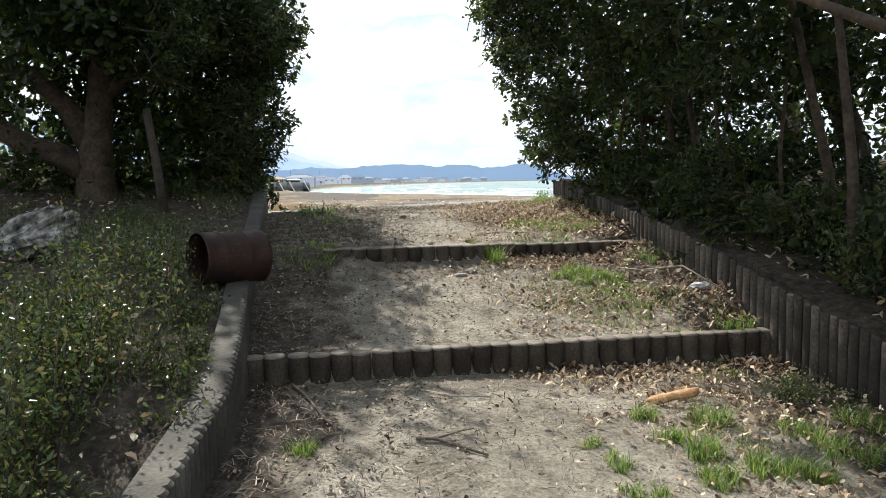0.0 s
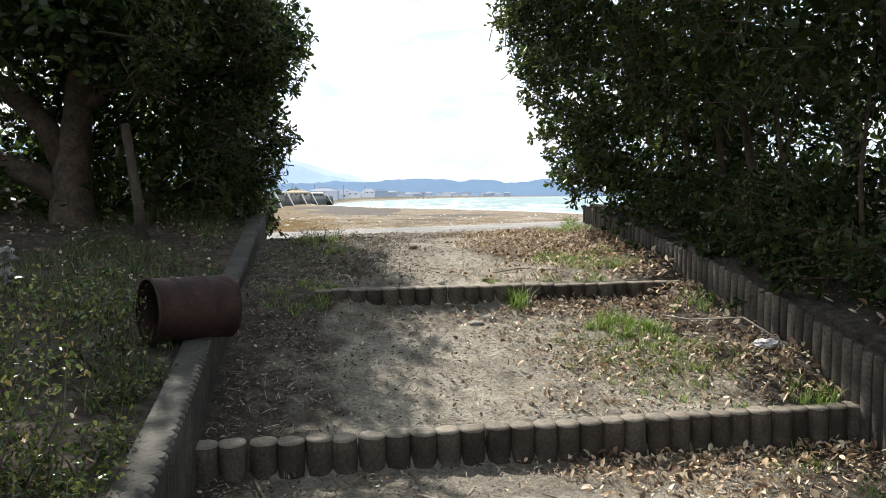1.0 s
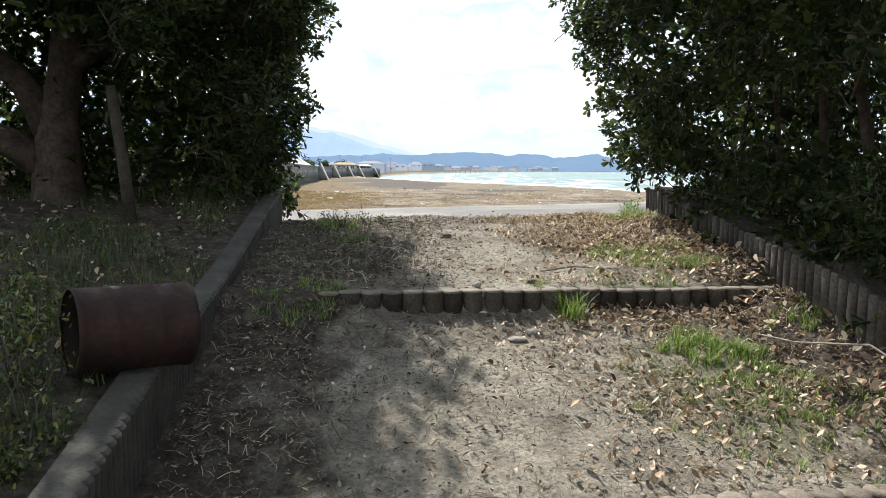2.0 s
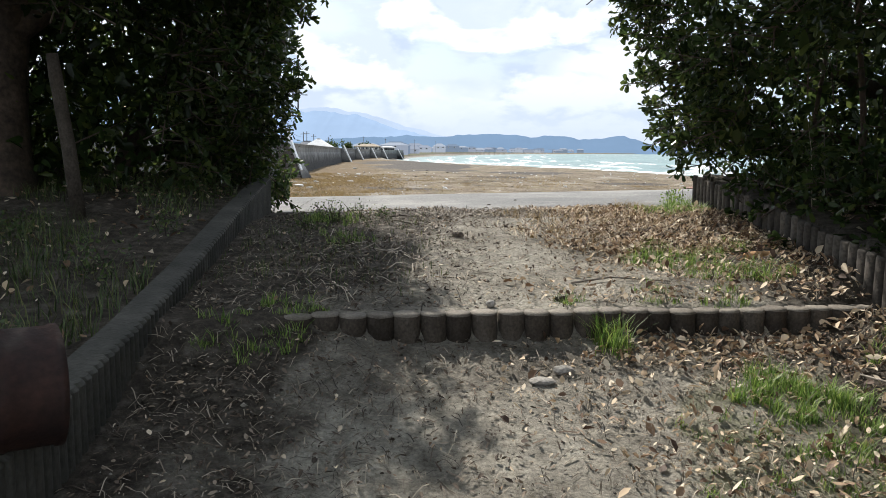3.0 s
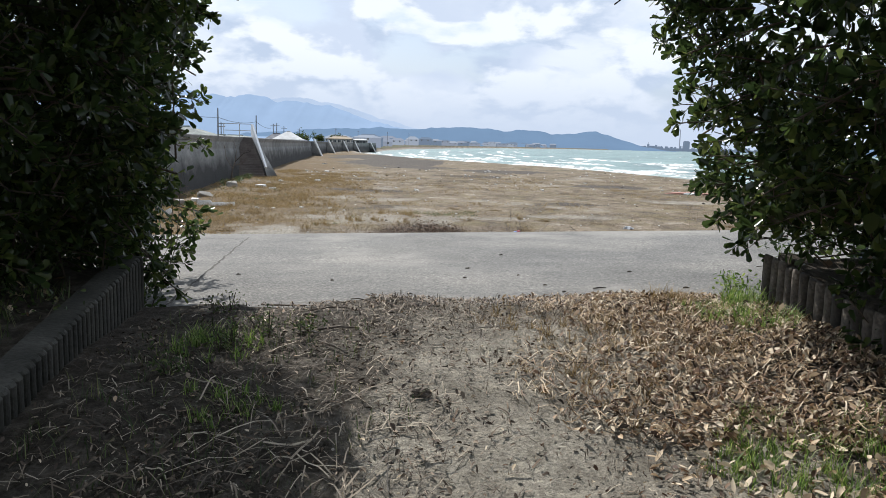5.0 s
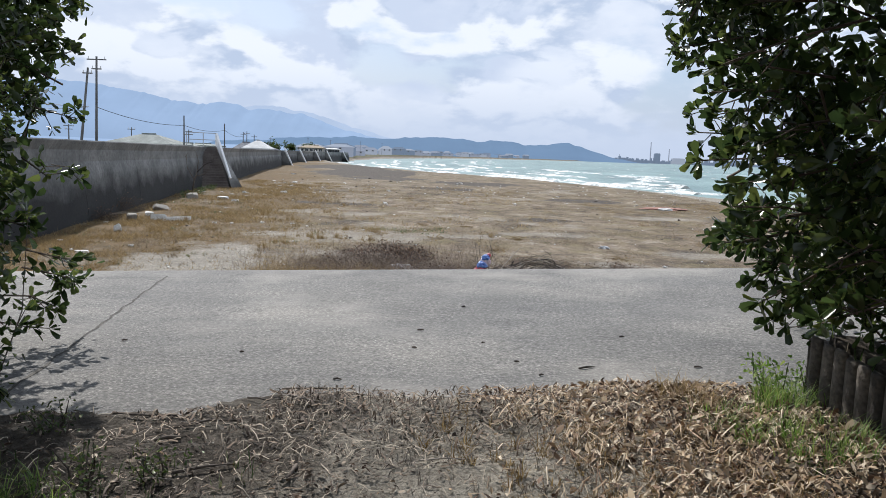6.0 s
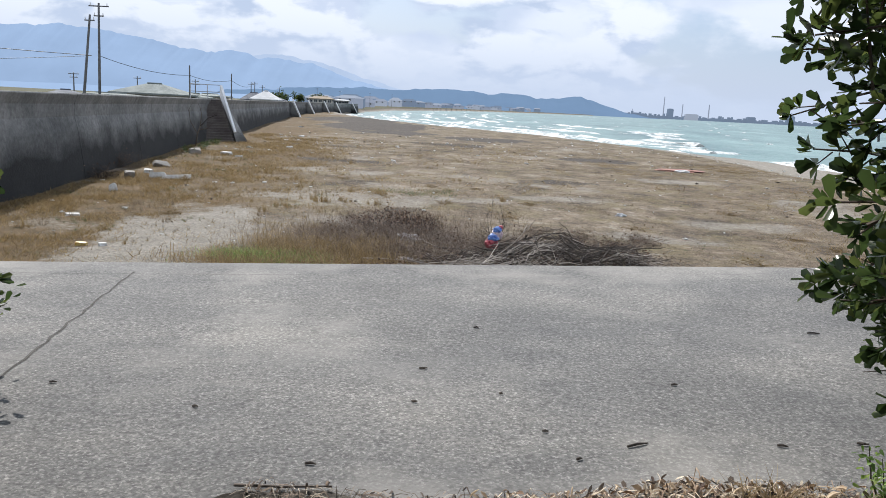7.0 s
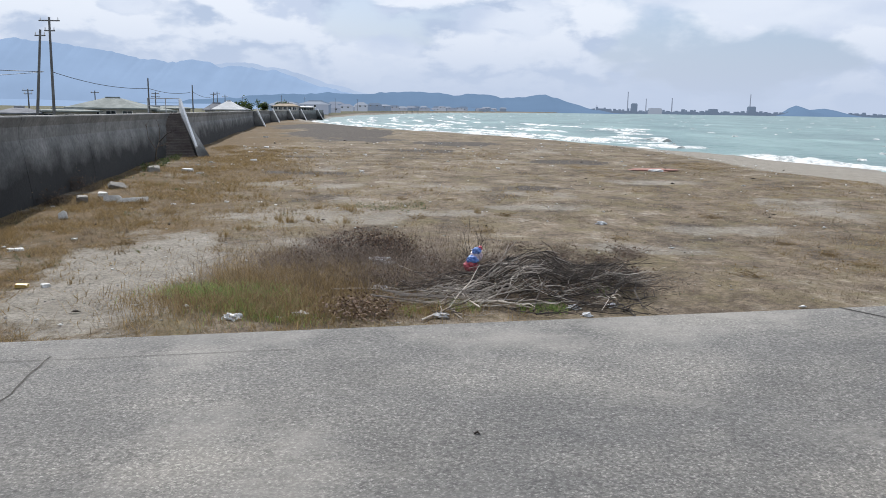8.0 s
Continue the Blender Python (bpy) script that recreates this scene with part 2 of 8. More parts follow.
def ground_z(x, y):
    x, y = np.broadcast_arrays(np.asarray(x, float), np.asarray(y, float))
    u1, u2 = y - row_one(x), y - row_two(x)
    small = 0.018 * vnoise(x, y, 0.35, 1) + 0.035 * vnoise(x, y, 1.1, 2) + 0.008 * vnoise(x, y, 0.13, 3)
    low = -0.168 - 0.048 * (x + 1.4) + 0.045 * np.clip(y + 0.6, -6, 0)
    mid = np.interp(u1, [0, 1.2, 2.0, 2.35], [-0.03, 0.12, 0.26, 0.325]) - 0.026 * (x + 1.4) * np.clip(1 - u1 / 2.3, 0, 1)
    up = -0.012 * (x + 1.2) * np.clip(1 - u2, 0, 1) + np.interp(u2, [0, 1.2, 1.9, 2.9, 4.2], [0.462, 0.55, 0.63, 0.69, 0.70])
    mid = mid + (0.10 * step(-0.5, -1.2, x) - 0.04 * step(0.6, 1.8, x)) * step(1.6, 2.3, u1)
    small = small * (1 - 0.75 * np.exp(-(u1 / 0.25) ** 2) - 0.75 * np.exp(-(u2 / 0.25) ** 2))
    z = low + (mid - low) * step(-0.025, 0.02, u1)
    z = z + (up - z) * step(-0.025 - 0.25 * step(-1.1, -1.35, x), 0.02, u2)
    z = z + small * (1 - 0.6 * step(5.6, 6.6, y)) + 0.085 * step(0.75, 0.15, right_face(y) - x) * step(0.03, 0.3, u2) * step(6.7, 5.6, y) + 0.14 * step(0.7, 0.05, right_face(y) - x) * step(0.05, 0.5, u1) * step(0.0, -0.1, u2)
    # banks behind the side walls
    dl, dr = left_face(y) - 0.15 - x, x - right_face(y) - 0.1
    bl = left_top(y) - 0.05 + 0.09 * np.clip(dl, 0, 7) + small * 1.5
    br = right_top(y) - 0.02 + 0.05 * np.clip(dr, 0, 7) + small * 1.5
    z = np.where((dl > -0.05) & (y < LEFT_END), bl, z)
    z = np.where((dr > -0.05) & (y < RIGHT_END), br, z)
    # soil spilt over the road, then under the slab
    over = spill(np.clip(x, -2.2, 1.8)) + 0.05 * vnoise(x, y, 0.22, 5) + 0.03 * vnoise(x, y, 0.07, 6)
    inside = (x > -2.6) & (x < 2.1)
    edge = np.where(inside, over, np.where(x < 0, 6.15, 6.75))
    z = np.where(y > edge - 0.25, np.minimum(z, road_z(x, y) + 0.035 * np.clip((edge - y) / 0.22, -1, 1)), z)
    z = np.where(y > edge + 0.12, road_z(x, y) - 0.12, z)
    # beach
    b = y - road_far(x)
    beach = -1.1 + 0.10 * vnoise(x, y, 9, 7) + 0.05 * vnoise(x, y, 2.3, 8) + 0.015 * vnoise(x, y, 0.5, 9)
    beach = beach + 0.15 * np.clip(1 - (x - wall_x(y)) / 7.0, 0, 1) * step(24, 45, y)
    fall = np.interp(b, [0, 0.6, 4.0], [0.30, 0.12, -1.02]) + 0.05 * vnoise(x, y, 1.2, 10)
    z = np.where(b > 0.02, np.maximum(np.where(b < 4.0, fall, beach), -9), z)
    t = (x - veg_x(y)) / np.maximum(water_x(y) - veg_x(y), 1)
    shore = np.interp(t, [0, 0.12, 1.0, 3.0, 12], [0, -0.12, -1.32, -2.6, -5])
    z = np.where((b > 0.02) & (t > 0), z + shore, z)
    z = np.where((y > 14) & (x < wall_x(y) - 0.3), np.interp(y, [14, 420, 700], [-1.0, -1.0, 0.4]), z)
    return z


# ---------------------------------------------------------------- ground
def grow(a, b, first, ratio):
    out, s, p = [], first, a
    while abs(p - a) < abs(b - a):
        out.append(p)
        p += s if b > a else -s
        s *= ratio
    out.append(b)
    return np.array(sorted(out))


GX = np.unique(np.concatenate([grow(-3.2, -30, 0.08, 1.035), grow(-30, -2600, 0.9, 1.15), np.arange(-3.2, 3.4, 0.06), grow(3.4, 60, 0.08, 1.03), grow(60, 2600, 2, 1.15)]).round(4))
GY = np.unique(np.concatenate([grow(-6, -300, 0.1, 1.2), np.arange(-6, 7.2, 0.07), np.arange(7.2, 11.2, 0.4), np.arange(11.2, 16, 0.1),
                               grow(16, 4600, 0.15, 1.042)]).round(4))


def grid(name, X, Y, zf, mat, smooth=True):
    x, y = np.meshgrid(X, Y)
    V = np.stack([x, y, zf(x, y)], -1).reshape(-1, 3)
    nx, ny = len(X), len(Y)
    i = (np.arange(ny - 1)[:, None] * nx + np.arange(nx - 1)).ravel()
    return mesh(name, V, np.stack([i, i + 1, i + nx + 1, i + nx], -1), mat, smooth)


SAND = [(-6.7, 21.8, 1.9, 5.0, -0.10), (-4.2, 30.5, 3.4, 2.4, 0.0), (-0.5, 31.5, 3.0, 1.4, 0.0), (3.0, 17.0, 2.6, 1.0, 0.0), (-4.2, 52.0, 3.0, 0.7, 0.0), (8.5, 53.6, 6.0, 0.55, 0.0), (-3.0, 65.5, 4.5, 1.0, 0.0),
        (5.5, 25.5, 2.4, 1.0, 0.0), (9.5, 29.0, 2.4, 1.2, 0.0), (4.0, 34.0, 2.5, 1.0, 0.0), (1.0, 42.0, 2.4, 0.8, 0.0), (12.0, 45.0, 3.0, 1.6, 0.0)]
DRIFT = [(-6.6, 48.2, 2.8, 1.5), (-1.0, 73, 4.2, 3.6), (10.0, 60, 3.4, 3.0), (-12.5, 122, 9.0, 26.0), (-20, 160, 10.0, 30.0), (-8, 95, 6.0, 8.0), (3.0, 88, 6.0, 5.0), (-10.0, 62, 2.6, 2.0), (5.0, 41, 2.6, 0.8)]


def masks(x, y):
    """How sandy, how leafy and tree-shaded, how green and how dark with drift the ground is."""
    x, y = np.broadcast_arrays(np.asarray(x, float), np.asarray(y, float))
    n = 0.5 * vnoise(x, y, 1.3, 71) + 0.3 * vnoise(x, y, 0.45, 72) + 0.2 * vnoise(x, y, 0.17, 73)
    far = 0.6 * vnoise(x * 0.6, y * 0.5, 3.0, 74) + 0.4 * vnoise(x, y * 0.8, 1.2, 75)
    sand = step(0.0, 0.9, far + 0.3 * n) * 0.65
    for cx, cy, rx, ry, tl in SAND:
        d = ((x - cx - tl * (y - cy)) / rx) ** 2 + ((y - cy) / ry) ** 2
        sand = np.maximum(sand, (0.95 if cx < -6 else 0.62) * (1 - step(0.1, 1.7, d + 1.1 * n)))
    sand = np.maximum(sand, step(0.0, 0.2, (x - veg_x(y)) / 8 + 0.10 * n))
    drift = 0 * x
    for cx, cy, rx, ry in DRIFT:
        d = ((x - cx) / rx) ** 2 + ((y - cy) / ry) ** 2
        drift = np.maximum(drift, 1 - step(0.4, 1.2, d + 0.6 * n))
    # leaf mould by the walls, widened where tree shade is painted into the ground
    humus_shade = np.maximum(step(-0.25, 0.15, left_face(y) + 0.35 + 0.45 * step(2.8, 3.4, y) + 0.9 * n - x), step(-0.3, 0.2, x - right_face(y) + 0.75 + 0.25 * (y < 0.4) + 0.5 * n))
    # darker bands along the front foot of both log rows
    humus_shade = np.maximum(humus_shade, 0.6 * step(0.1, 0.6, 1.0 - np.abs(y - row_two(x) + 0.28) / 0.4 + 0.5 * n) * (x < 2))
    humus_shade = np.maximum(humus_shade, 0.6 * step(0.1, 0.6, 1.0 - np.abs(y - row_one(x) + 0.28) / 0.4 + 0.5 * n) * (x < 2))
    humus_shade = np.maximum(humus_shade, 0.55 * step(4.7, 5.6, y + 0.6 * n) * step(0.7, -0.3, x + 0.4 * n))
    # left half of the path: shade of the left trees put into the mask
    humus_shade = np.maximum(humus_shade, 0.95 * step(-0.15, -0.75, x + 0.55 * n) * step(2.6, 3.2, y))
    humus_shade = np.maximum(humus_shade, 0.55 * step(-0.45, -1.0, x + 0.6 * n) * (y > -3) * (y < 2.9))
    humus_shade = np.maximum(humus_shade, 0.6 * step(0.0, -0.7, x + 0.6 * n) * step(1.2, 2.0, y) * (y < 2.9))
    humus_shade = humus_shade * (y < 6.9)
    green = step(0.15, 0.6, 1 - ((x - 1.35) / 0.9) ** 2 - ((y - 1.9) / 1.3) ** 2 + 0.7 * n) * 0.5
    green = np.maximum(green, step(0.2, 0.7, 1 - ((x + 3.2) / 1.5) ** 2 - ((y - 18.8) / 1.6) ** 2 + 0.6 * n))
    rust = (0.75 + 0.35 * vnoise(x, y, 3.1, 77)) * step(16.0, 4.0, x - wall_x(y) + 3.5 * vnoise(x, y, 5, 78) + 2.0 * vnoise(x, y, 1.6, 79)) * (y > 14)
    rust = np.maximum(rust, 0.42 * step(0.0, 0.9, 0.6 * vnoise(x, y, 6, 80) + 0.4 * vnoise(x, y, 1.7, 82)) * step(3, 9, x))
    inland = (y > 14) & (x < wall_x(y) - 0.3)
    sand, drift, rust, green = np.where(inland, 0, sand), np.where(inland, 0.75, drift), np.where(inland, 0, rust), np.where(inland, 0.6, green)
    return sand, drift, humus_shade, green, rust


def ground_material():
    """Dry silty soil on the path; dry turf, sand and dark drift on the beach."""
    m = bpy.data.materials.new("ground")
    m.use_nodes = True
    nt = m.node_tree
    N, L = nt.nodes, nt.links
    b = N["Principled BSDF"]
    co = N.new("ShaderNodeTexCoord")
    pos = co.outputs["Object"]

    def tex(scale, detail=5, rough=0.55, stretch=None):
        n = N.new("ShaderNodeTexNoise")
        n.inputs["Scale"].default_value, n.inputs["Detail"].default_value, n.inputs["Roughness"].default_value = scale, detail, rough
        src = pos
        if stretch:
            mp = N.new("ShaderNodeMapping")
            mp.inputs["Scale"].default_value = stretch
            L.new(pos, mp.inputs[0])
            src = mp.outputs[0]
        L.new(src, n.inputs["Vector"])
        return n.outputs[0]

    def ramp(v, stops):
        r = N.new("ShaderNodeValToRGB")
        while len(r.color_ramp.elements) < len(stops):
            r.color_ramp.elements.new(0.5)
        for e, (p, c) in zip(r.color_ramp.elements, stops):
            e.position, e.color = p, (*c, 1)
        L.new(v, r.inputs[0])
        return r.outputs[0]

    def mixc(f, a, c, blend="MIX"):
        x = N.new("ShaderNodeMix"); x.data_type = "RGBA"; x.blend_type = blend
        if isinstance(f, float):
            x.inputs["Factor"].default_value = f
        else:
            L.new(f, x.inputs["Factor"])
        L.new(a, x.inputs["A"]); L.new(c, x.inputs["B"])
        return x.outputs["Result"]

    def rng(v, a, bb, c=0.0, d=1.0):
        r = N.new("ShaderNodeMapRange")
        for k, val in zip(("From Min", "From Max", "To Min", "To Max"), (a, bb, c, d)):
            r.inputs[k].default_value = val
        L.new(v, r.inputs["Value"])
        return r.outputs[0]

    def mask(name, lo=0.35, hi=0.65, breakup=None, amount=0.5):
        at = N.new("ShaderNodeAttribute"); at.attribute_name = name
        if breakup is None:
            return at.outputs["Fac"]
        ma = N.new("ShaderNodeMath"); ma.operation = "MULTIPLY_ADD"
        L.new(breakup, ma.inputs[0]); ma.inputs[1].default_value = amount
        su = N.new("ShaderNodeMath"); su.operation = "SUBTRACT"; su.inputs[1].default_value = amount * 0.5
        L.new(at.outputs["Fac"], su.inputs[0]); L.new(su.outputs[0], ma.inputs[2])
        return rng(ma.outputs[0], lo, hi)

    sep = N.new("ShaderNodeSeparateXYZ")
    L.new(pos, sep.inputs[0])
    soil = ramp(tex(1.6), [(0.3, (0.235, 0.218, 0.184)), (0.5, (0.345, 0.322, 0.275)), (0.72, (0.44, 0.415, 0.358))])
    soil = mixc(1.0, soil, ramp(tex(38, 9, 0.8), [(0.34, (0.42, 0.40, 0.37)), (0.5, (0.97, 0.97, 0.97)), (0.66, (1.45, 1.42, 1.36))]), "MULTIPLY")
    soil = mixc(1.0, soil, ramp(tex(6.5, 8, 0.72), [(0.33, (0.66, 0.65, 0.63)), (0.5, (0.98, 0.98, 0.98)), (0.66, (1.2, 1.19, 1.17))]), "MULTIPLY")
    soil = mixc(mask("green", 0.3, 0.8, tex(7), 0.8), soil, ramp(tex(30), [(0.3, (0.05, 0.065, 0.02)), (0.7, (0.14, 0.155, 0.06))]))
    # leaf-mould tones, lowered to carry the shade under the trees
    humus_shade = ramp(tex(14, 8, 0.75), [(0.3, (0.024, 0.020, 0.016)), (0.5, (0.064, 0.054, 0.043)), (0.72, (0.15, 0.13, 0.105))])
    path = mixc(mask("humus_shade", 0.3, 1.0, tex(6, 8, 0.7), 1.1), soil, humus_shade)
    turf = ramp(tex(0.42, 9, 0.76, (1.1, 0.9, 1)), [(0.35, (0.06, 0.051, 0.042)), (0.43, (0.108, 0.087, 0.064)), (0.5, (0.158, 0.126, 0.092)), (0.57, (0.21, 0.174, 0.13)), (0.65, (0.31, 0.28, 0.235))])
    turf = mixc(1.0, turf, ramp(tex(9, 8, 0.8), [(0.32, (0.42, 0.40, 0.37)), (0.5, (0.95, 0.95, 0.95)), (0.70, (1.6, 1.57, 1.53))]), "MULTIPLY")
    turf = mixc(1.0, turf, ramp(tex(2.2, 8, 0.74, (1.1, 0.9, 1)), [(0.34, (0.60, 0.58, 0.56)), (0.5, (1, 1, 1)), (0.66, (1.36, 1.34, 1.32))]), "MULTIPLY")
    sand = ramp(tex(1.4, 6), [(0.3, (0.225, 0.205, 0.175)), (0.7, (0.335, 0.312, 0.27))])
    sand = mixc(1.0, sand, ramp(tex(13, 6, 0.75), [(0.33, (0.5, 0.49, 0.47)), (0.52, (0.95, 0.95, 0.94)), (0.7, (1.3, 1.3, 1.29))]), "MULTIPLY")
    grow_f = rng(tex(0.7, 8, 0.72, (1.1, 0.9, 1)), 0.47, 0.64, 0.0, 0.75)
    turf = mixc(grow_f, turf, ramp(tex(6, 7, 0.75), [(0.34, (0.08, 0.069, 0.034)), (0.5, (0.165, 0.138, 0.074)), (0.66, (0.27, 0.228, 0.135))]))
    # rust-coloured stand of dead grass along the seawall
    turf = mixc(mask("rust", 0.3, 0.75, tex(1.1, 7, 0.7), 0.9), turf, ramp(tex(2.5, 7, 0.7), [(0.3, (0.05, 0.04, 0.023)), (0.45, (0.105, 0.076, 0.04)), (0.58, (0.145, 0.098, 0.052)), (0.74, (0.19, 0.145, 0.085))]))
    beach = mixc(mask("sand", 0.28, 0.72, tex(5.0, 9, 0.78), 1.5), turf, sand)
    beach = mixc(mask("drift", 0.35, 0.7, tex(3, 6, 0.7), 0.9), beach, ramp(tex(5), [(0.3, (0.035, 0.032, 0.03)), (0.7, (0.11, 0.095, 0.08))]))
    beach = mixc(mask("green", 0.4, 0.8, tex(3), 0.6), beach, ramp(tex(9), [(0.3, (0.06, 0.07, 0.025)), (0.7, (0.13, 0.135, 0.05))]))
    wet = ramp(tex(0.5), [(0.3, (0.21, 0.195, 0.168)), (0.7, (0.27, 0.25, 0.215))])
    beach = mixc(rng(sep.outputs[2], -1.9, -2.25), beach, wet)
    col = mixc(rng(sep.outputs[1], 10.5, 11.0), path, beach)
    L.new(col, b.inputs["Base Color"])
    b.inputs["Roughness"].default_value = 0.95
    b.inputs["Specular IOR Level"].default_value = 0.2
    bp = N.new("ShaderNodeBump"); bp.inputs["Strength"].default_value = 1.0; bp.inputs["Distance"].default_value = 0.04
    L.new(tex(22, 9, 0.75), bp.inputs["Height"]); L.new(bp.outputs[0], b.inputs["Normal"])
    return m


M_ground = ground_material()
ground_me = grid("ground", GX, GY, ground_z, M_ground)
gx, gy = np.meshgrid(GX, GY)
for mask_name, values in zip(("sand", "drift", "humus_shade", "green", "rust"), masks(gx, gy)):
    ground_me.attributes.new(mask_name, "FLOAT", "POINT").data.foreach_set("value", values.ravel().astype(np.float32))
thing("ground", ground_me, "bare silty path, leaf mould banks and dry beach turf", "ground", kind="structure")

# road slab
def road_material():
    """Worn concrete: exposed aggregate, pale dusty blotches and a paler trowelled strip along the far edge."""
    m = surface("road_concrete", [(0.3, (0.125, 0.127, 0.126)), (0.5, (0.16, 0.162, 0.16)), (0.72, (0.215, 0.214, 0.205))], 0.8, detail=8, rough=0.92, fine=0.4, fine_scale=40, bump=0.9, bump_scale=60, dist=0.006)
    nt = m.node_tree
    N, L = nt.nodes, nt.links
    b = N["Principled BSDF"]
    old = b.inputs["Base Color"].links[0].from_socket
    co = N.new("ShaderNodeTexCoord")
    v = N.new("ShaderNodeTexVoronoi"); v.inputs["Scale"].default_value = 105
    L.new(co.outputs["Object"], v.inputs["Vector"])
    r = N.new("ShaderNodeValToRGB")
    r.color_ramp.elements[0].position, r.color_ramp.elements[0].color = 0.0, (0.40, 0.40, 0.40, 1)
    r.color_ramp.elements[1].position, r.color_ramp.elements[1].color = 1.0, (2.3, 2.26, 2.18, 1)
    e = r.color_ramp.elements.new(0.55); e.color = (0.72, 0.71, 0.70, 1)
    e = r.color_ramp.elements.new(0.82); e.color = (1.2, 1.18, 1.14, 1)
    sp = N.new("ShaderNodeSeparateColor"); L.new(v.outputs["Color"], sp.inputs[0]); L.new(sp.outputs[0], r.inputs[0])
    mul = N.new("ShaderNodeMix"); mul.data_type = "RGBA"; mul.blend_type = "MULTIPLY"; mul.inputs["Factor"].default_value = 0.5
    L.new(old, mul.inputs["A"]); L.new(r.outputs[0], mul.inputs["B"])
    n = N.new("ShaderNodeTexNoise"); n.inputs["Scale"].default_value = 0.75; n.inputs["Detail"].default_value = 7; n.inputs["Roughness"].default_value = 0.62
    L.new(co.outputs["Object"], n.inputs["Vector"])
    # distance from the far edge, which runs along the slab
    sep = N.new("ShaderNodeSeparateXYZ"); L.new(co.outputs["Object"], sep.inputs[0])
    e1 = N.new("ShaderNodeMath"); e1.operation = "MULTIPLY_ADD"; e1.inputs[1].default_value = -0.075
    L.new(sep.outputs[0], e1.inputs[0]); L.new(sep.outputs[1], e1.inputs[2])
    mr = N.new("ShaderNodeMapRange")
    for k, val in zip(("From Min", "From Max", "To Min", "To Max"), (10.2, 11.4, 0.0, 0.16)):
        mr.inputs[k].default_value = val
    L.new(e1.outputs[0], mr.inputs["Value"])
    mr2 = N.new("ShaderNodeMapRange")
    for k, val in zip(("From Min", "From Max", "To Min", "To Max"), (7.6, 6.2, 0.0, 0.14)):
        mr2.inputs[k].default_value = val
    L.new(e1.outputs[0], mr2.inputs["Value"])
    ad = N.new("ShaderNodeMath"); ad.operation = "ADD"; L.new(mr.outputs[0], ad.inputs[0]); L.new(n.outputs[0], ad.inputs[1])
    ad2 = N.new("ShaderNodeMath"); ad2.operation = "ADD"; L.new(mr2.outputs[0], ad2.inputs[0]); L.new(ad.outputs[0], ad2.inputs[1])
    dust = N.new("ShaderNodeMapRange")
    for k, val in zip(("From Min", "From Max", "To Min", "To Max"), (0.55, 0.76, 0.0, 0.8)):
        dust.inputs[k].default_value = val
    L.new(ad2.outputs[0], dust.inputs["Value"])
    mx = N.new("ShaderNodeMix"); mx.data_type = "RGBA"; mx.inputs["B"].default_value = (0.262, 0.258, 0.243, 1)
    L.new(dust.outputs[0], mx.inputs["Factor"]); L.new(mul.outputs["Result"], mx.inputs["A"])
    # broad damp and rusty stains
    st = N.new("ShaderNodeTexNoise"); st.inputs["Scale"].default_value = 0.5; st.inputs["Detail"].default_value = 8; st.inputs["Roughness"].default_value = 0.65
    mp = N.new("ShaderNodeMapping"); mp.inputs["Scale"].default_value = (0.6, 1.5, 1); mp.inputs["Location"].default_value = (3, 7, 0)
    L.new(co.outputs["Object"], mp.inputs[0]); L.new(mp.outputs[0], st.inputs["Vector"])
    sr = N.new("ShaderNodeValToRGB")
    sr.color_ramp.elements[0].position, sr.color_ramp.elements[0].color = 0.34, (0.70, 0.70, 0.71, 1)
    sr.color_ramp.elements[1].position, sr.color_ramp.elements[1].color = 0.66, (1.22, 1.18, 1.12, 1)
    e = sr.color_ramp.elements.new(0.5); e.color = (0.97, 0.95, 0.93, 1)
    L.new(st.outputs[0], sr.inputs[0])
    m2 = N.new("ShaderNodeMix"); m2.data_type = "RGBA"; m2.blend_type = "MULTIPLY"; m2.inputs["Factor"].default_value = 1
    L.new(mx.outputs["Result"], m2.inputs["A"]); L.new(sr.outputs[0], m2.inputs["B"])
    L.new(m2.outputs["Result"], b.inputs["Base Color"])
    return m


M_road = road_material()
def road_mesh():
    X = np.linspace(-60, 60, 241)
    prof = [(0.0, -0.5), (0.0, 0.0), (0.012, 0.0)] + [(k / 24, 0.0) for k in range(1, 24)] + [(0.996, 0.0), (1.0, -0.012), (1.0, -0.5)]
    V = []
    for x in X:
        for f, dz in prof:
            y = road_near(x) + f * (road_far(x) - road_near(x))
            V.append((x, y, float(road_z(x, y)) + dz))
    n = len(prof)
    F = [[i * n + k, (i + 1) * n + k, (i + 1) * n + k + 1, i * n + k + 1] for i in range(len(X) - 1) for k in range(n - 1)]
    return mesh("road", V, F, M_road)


thing("road", road_mesh(), "weathered grey exposed-aggregate concrete road slab", "road", kind="structure")

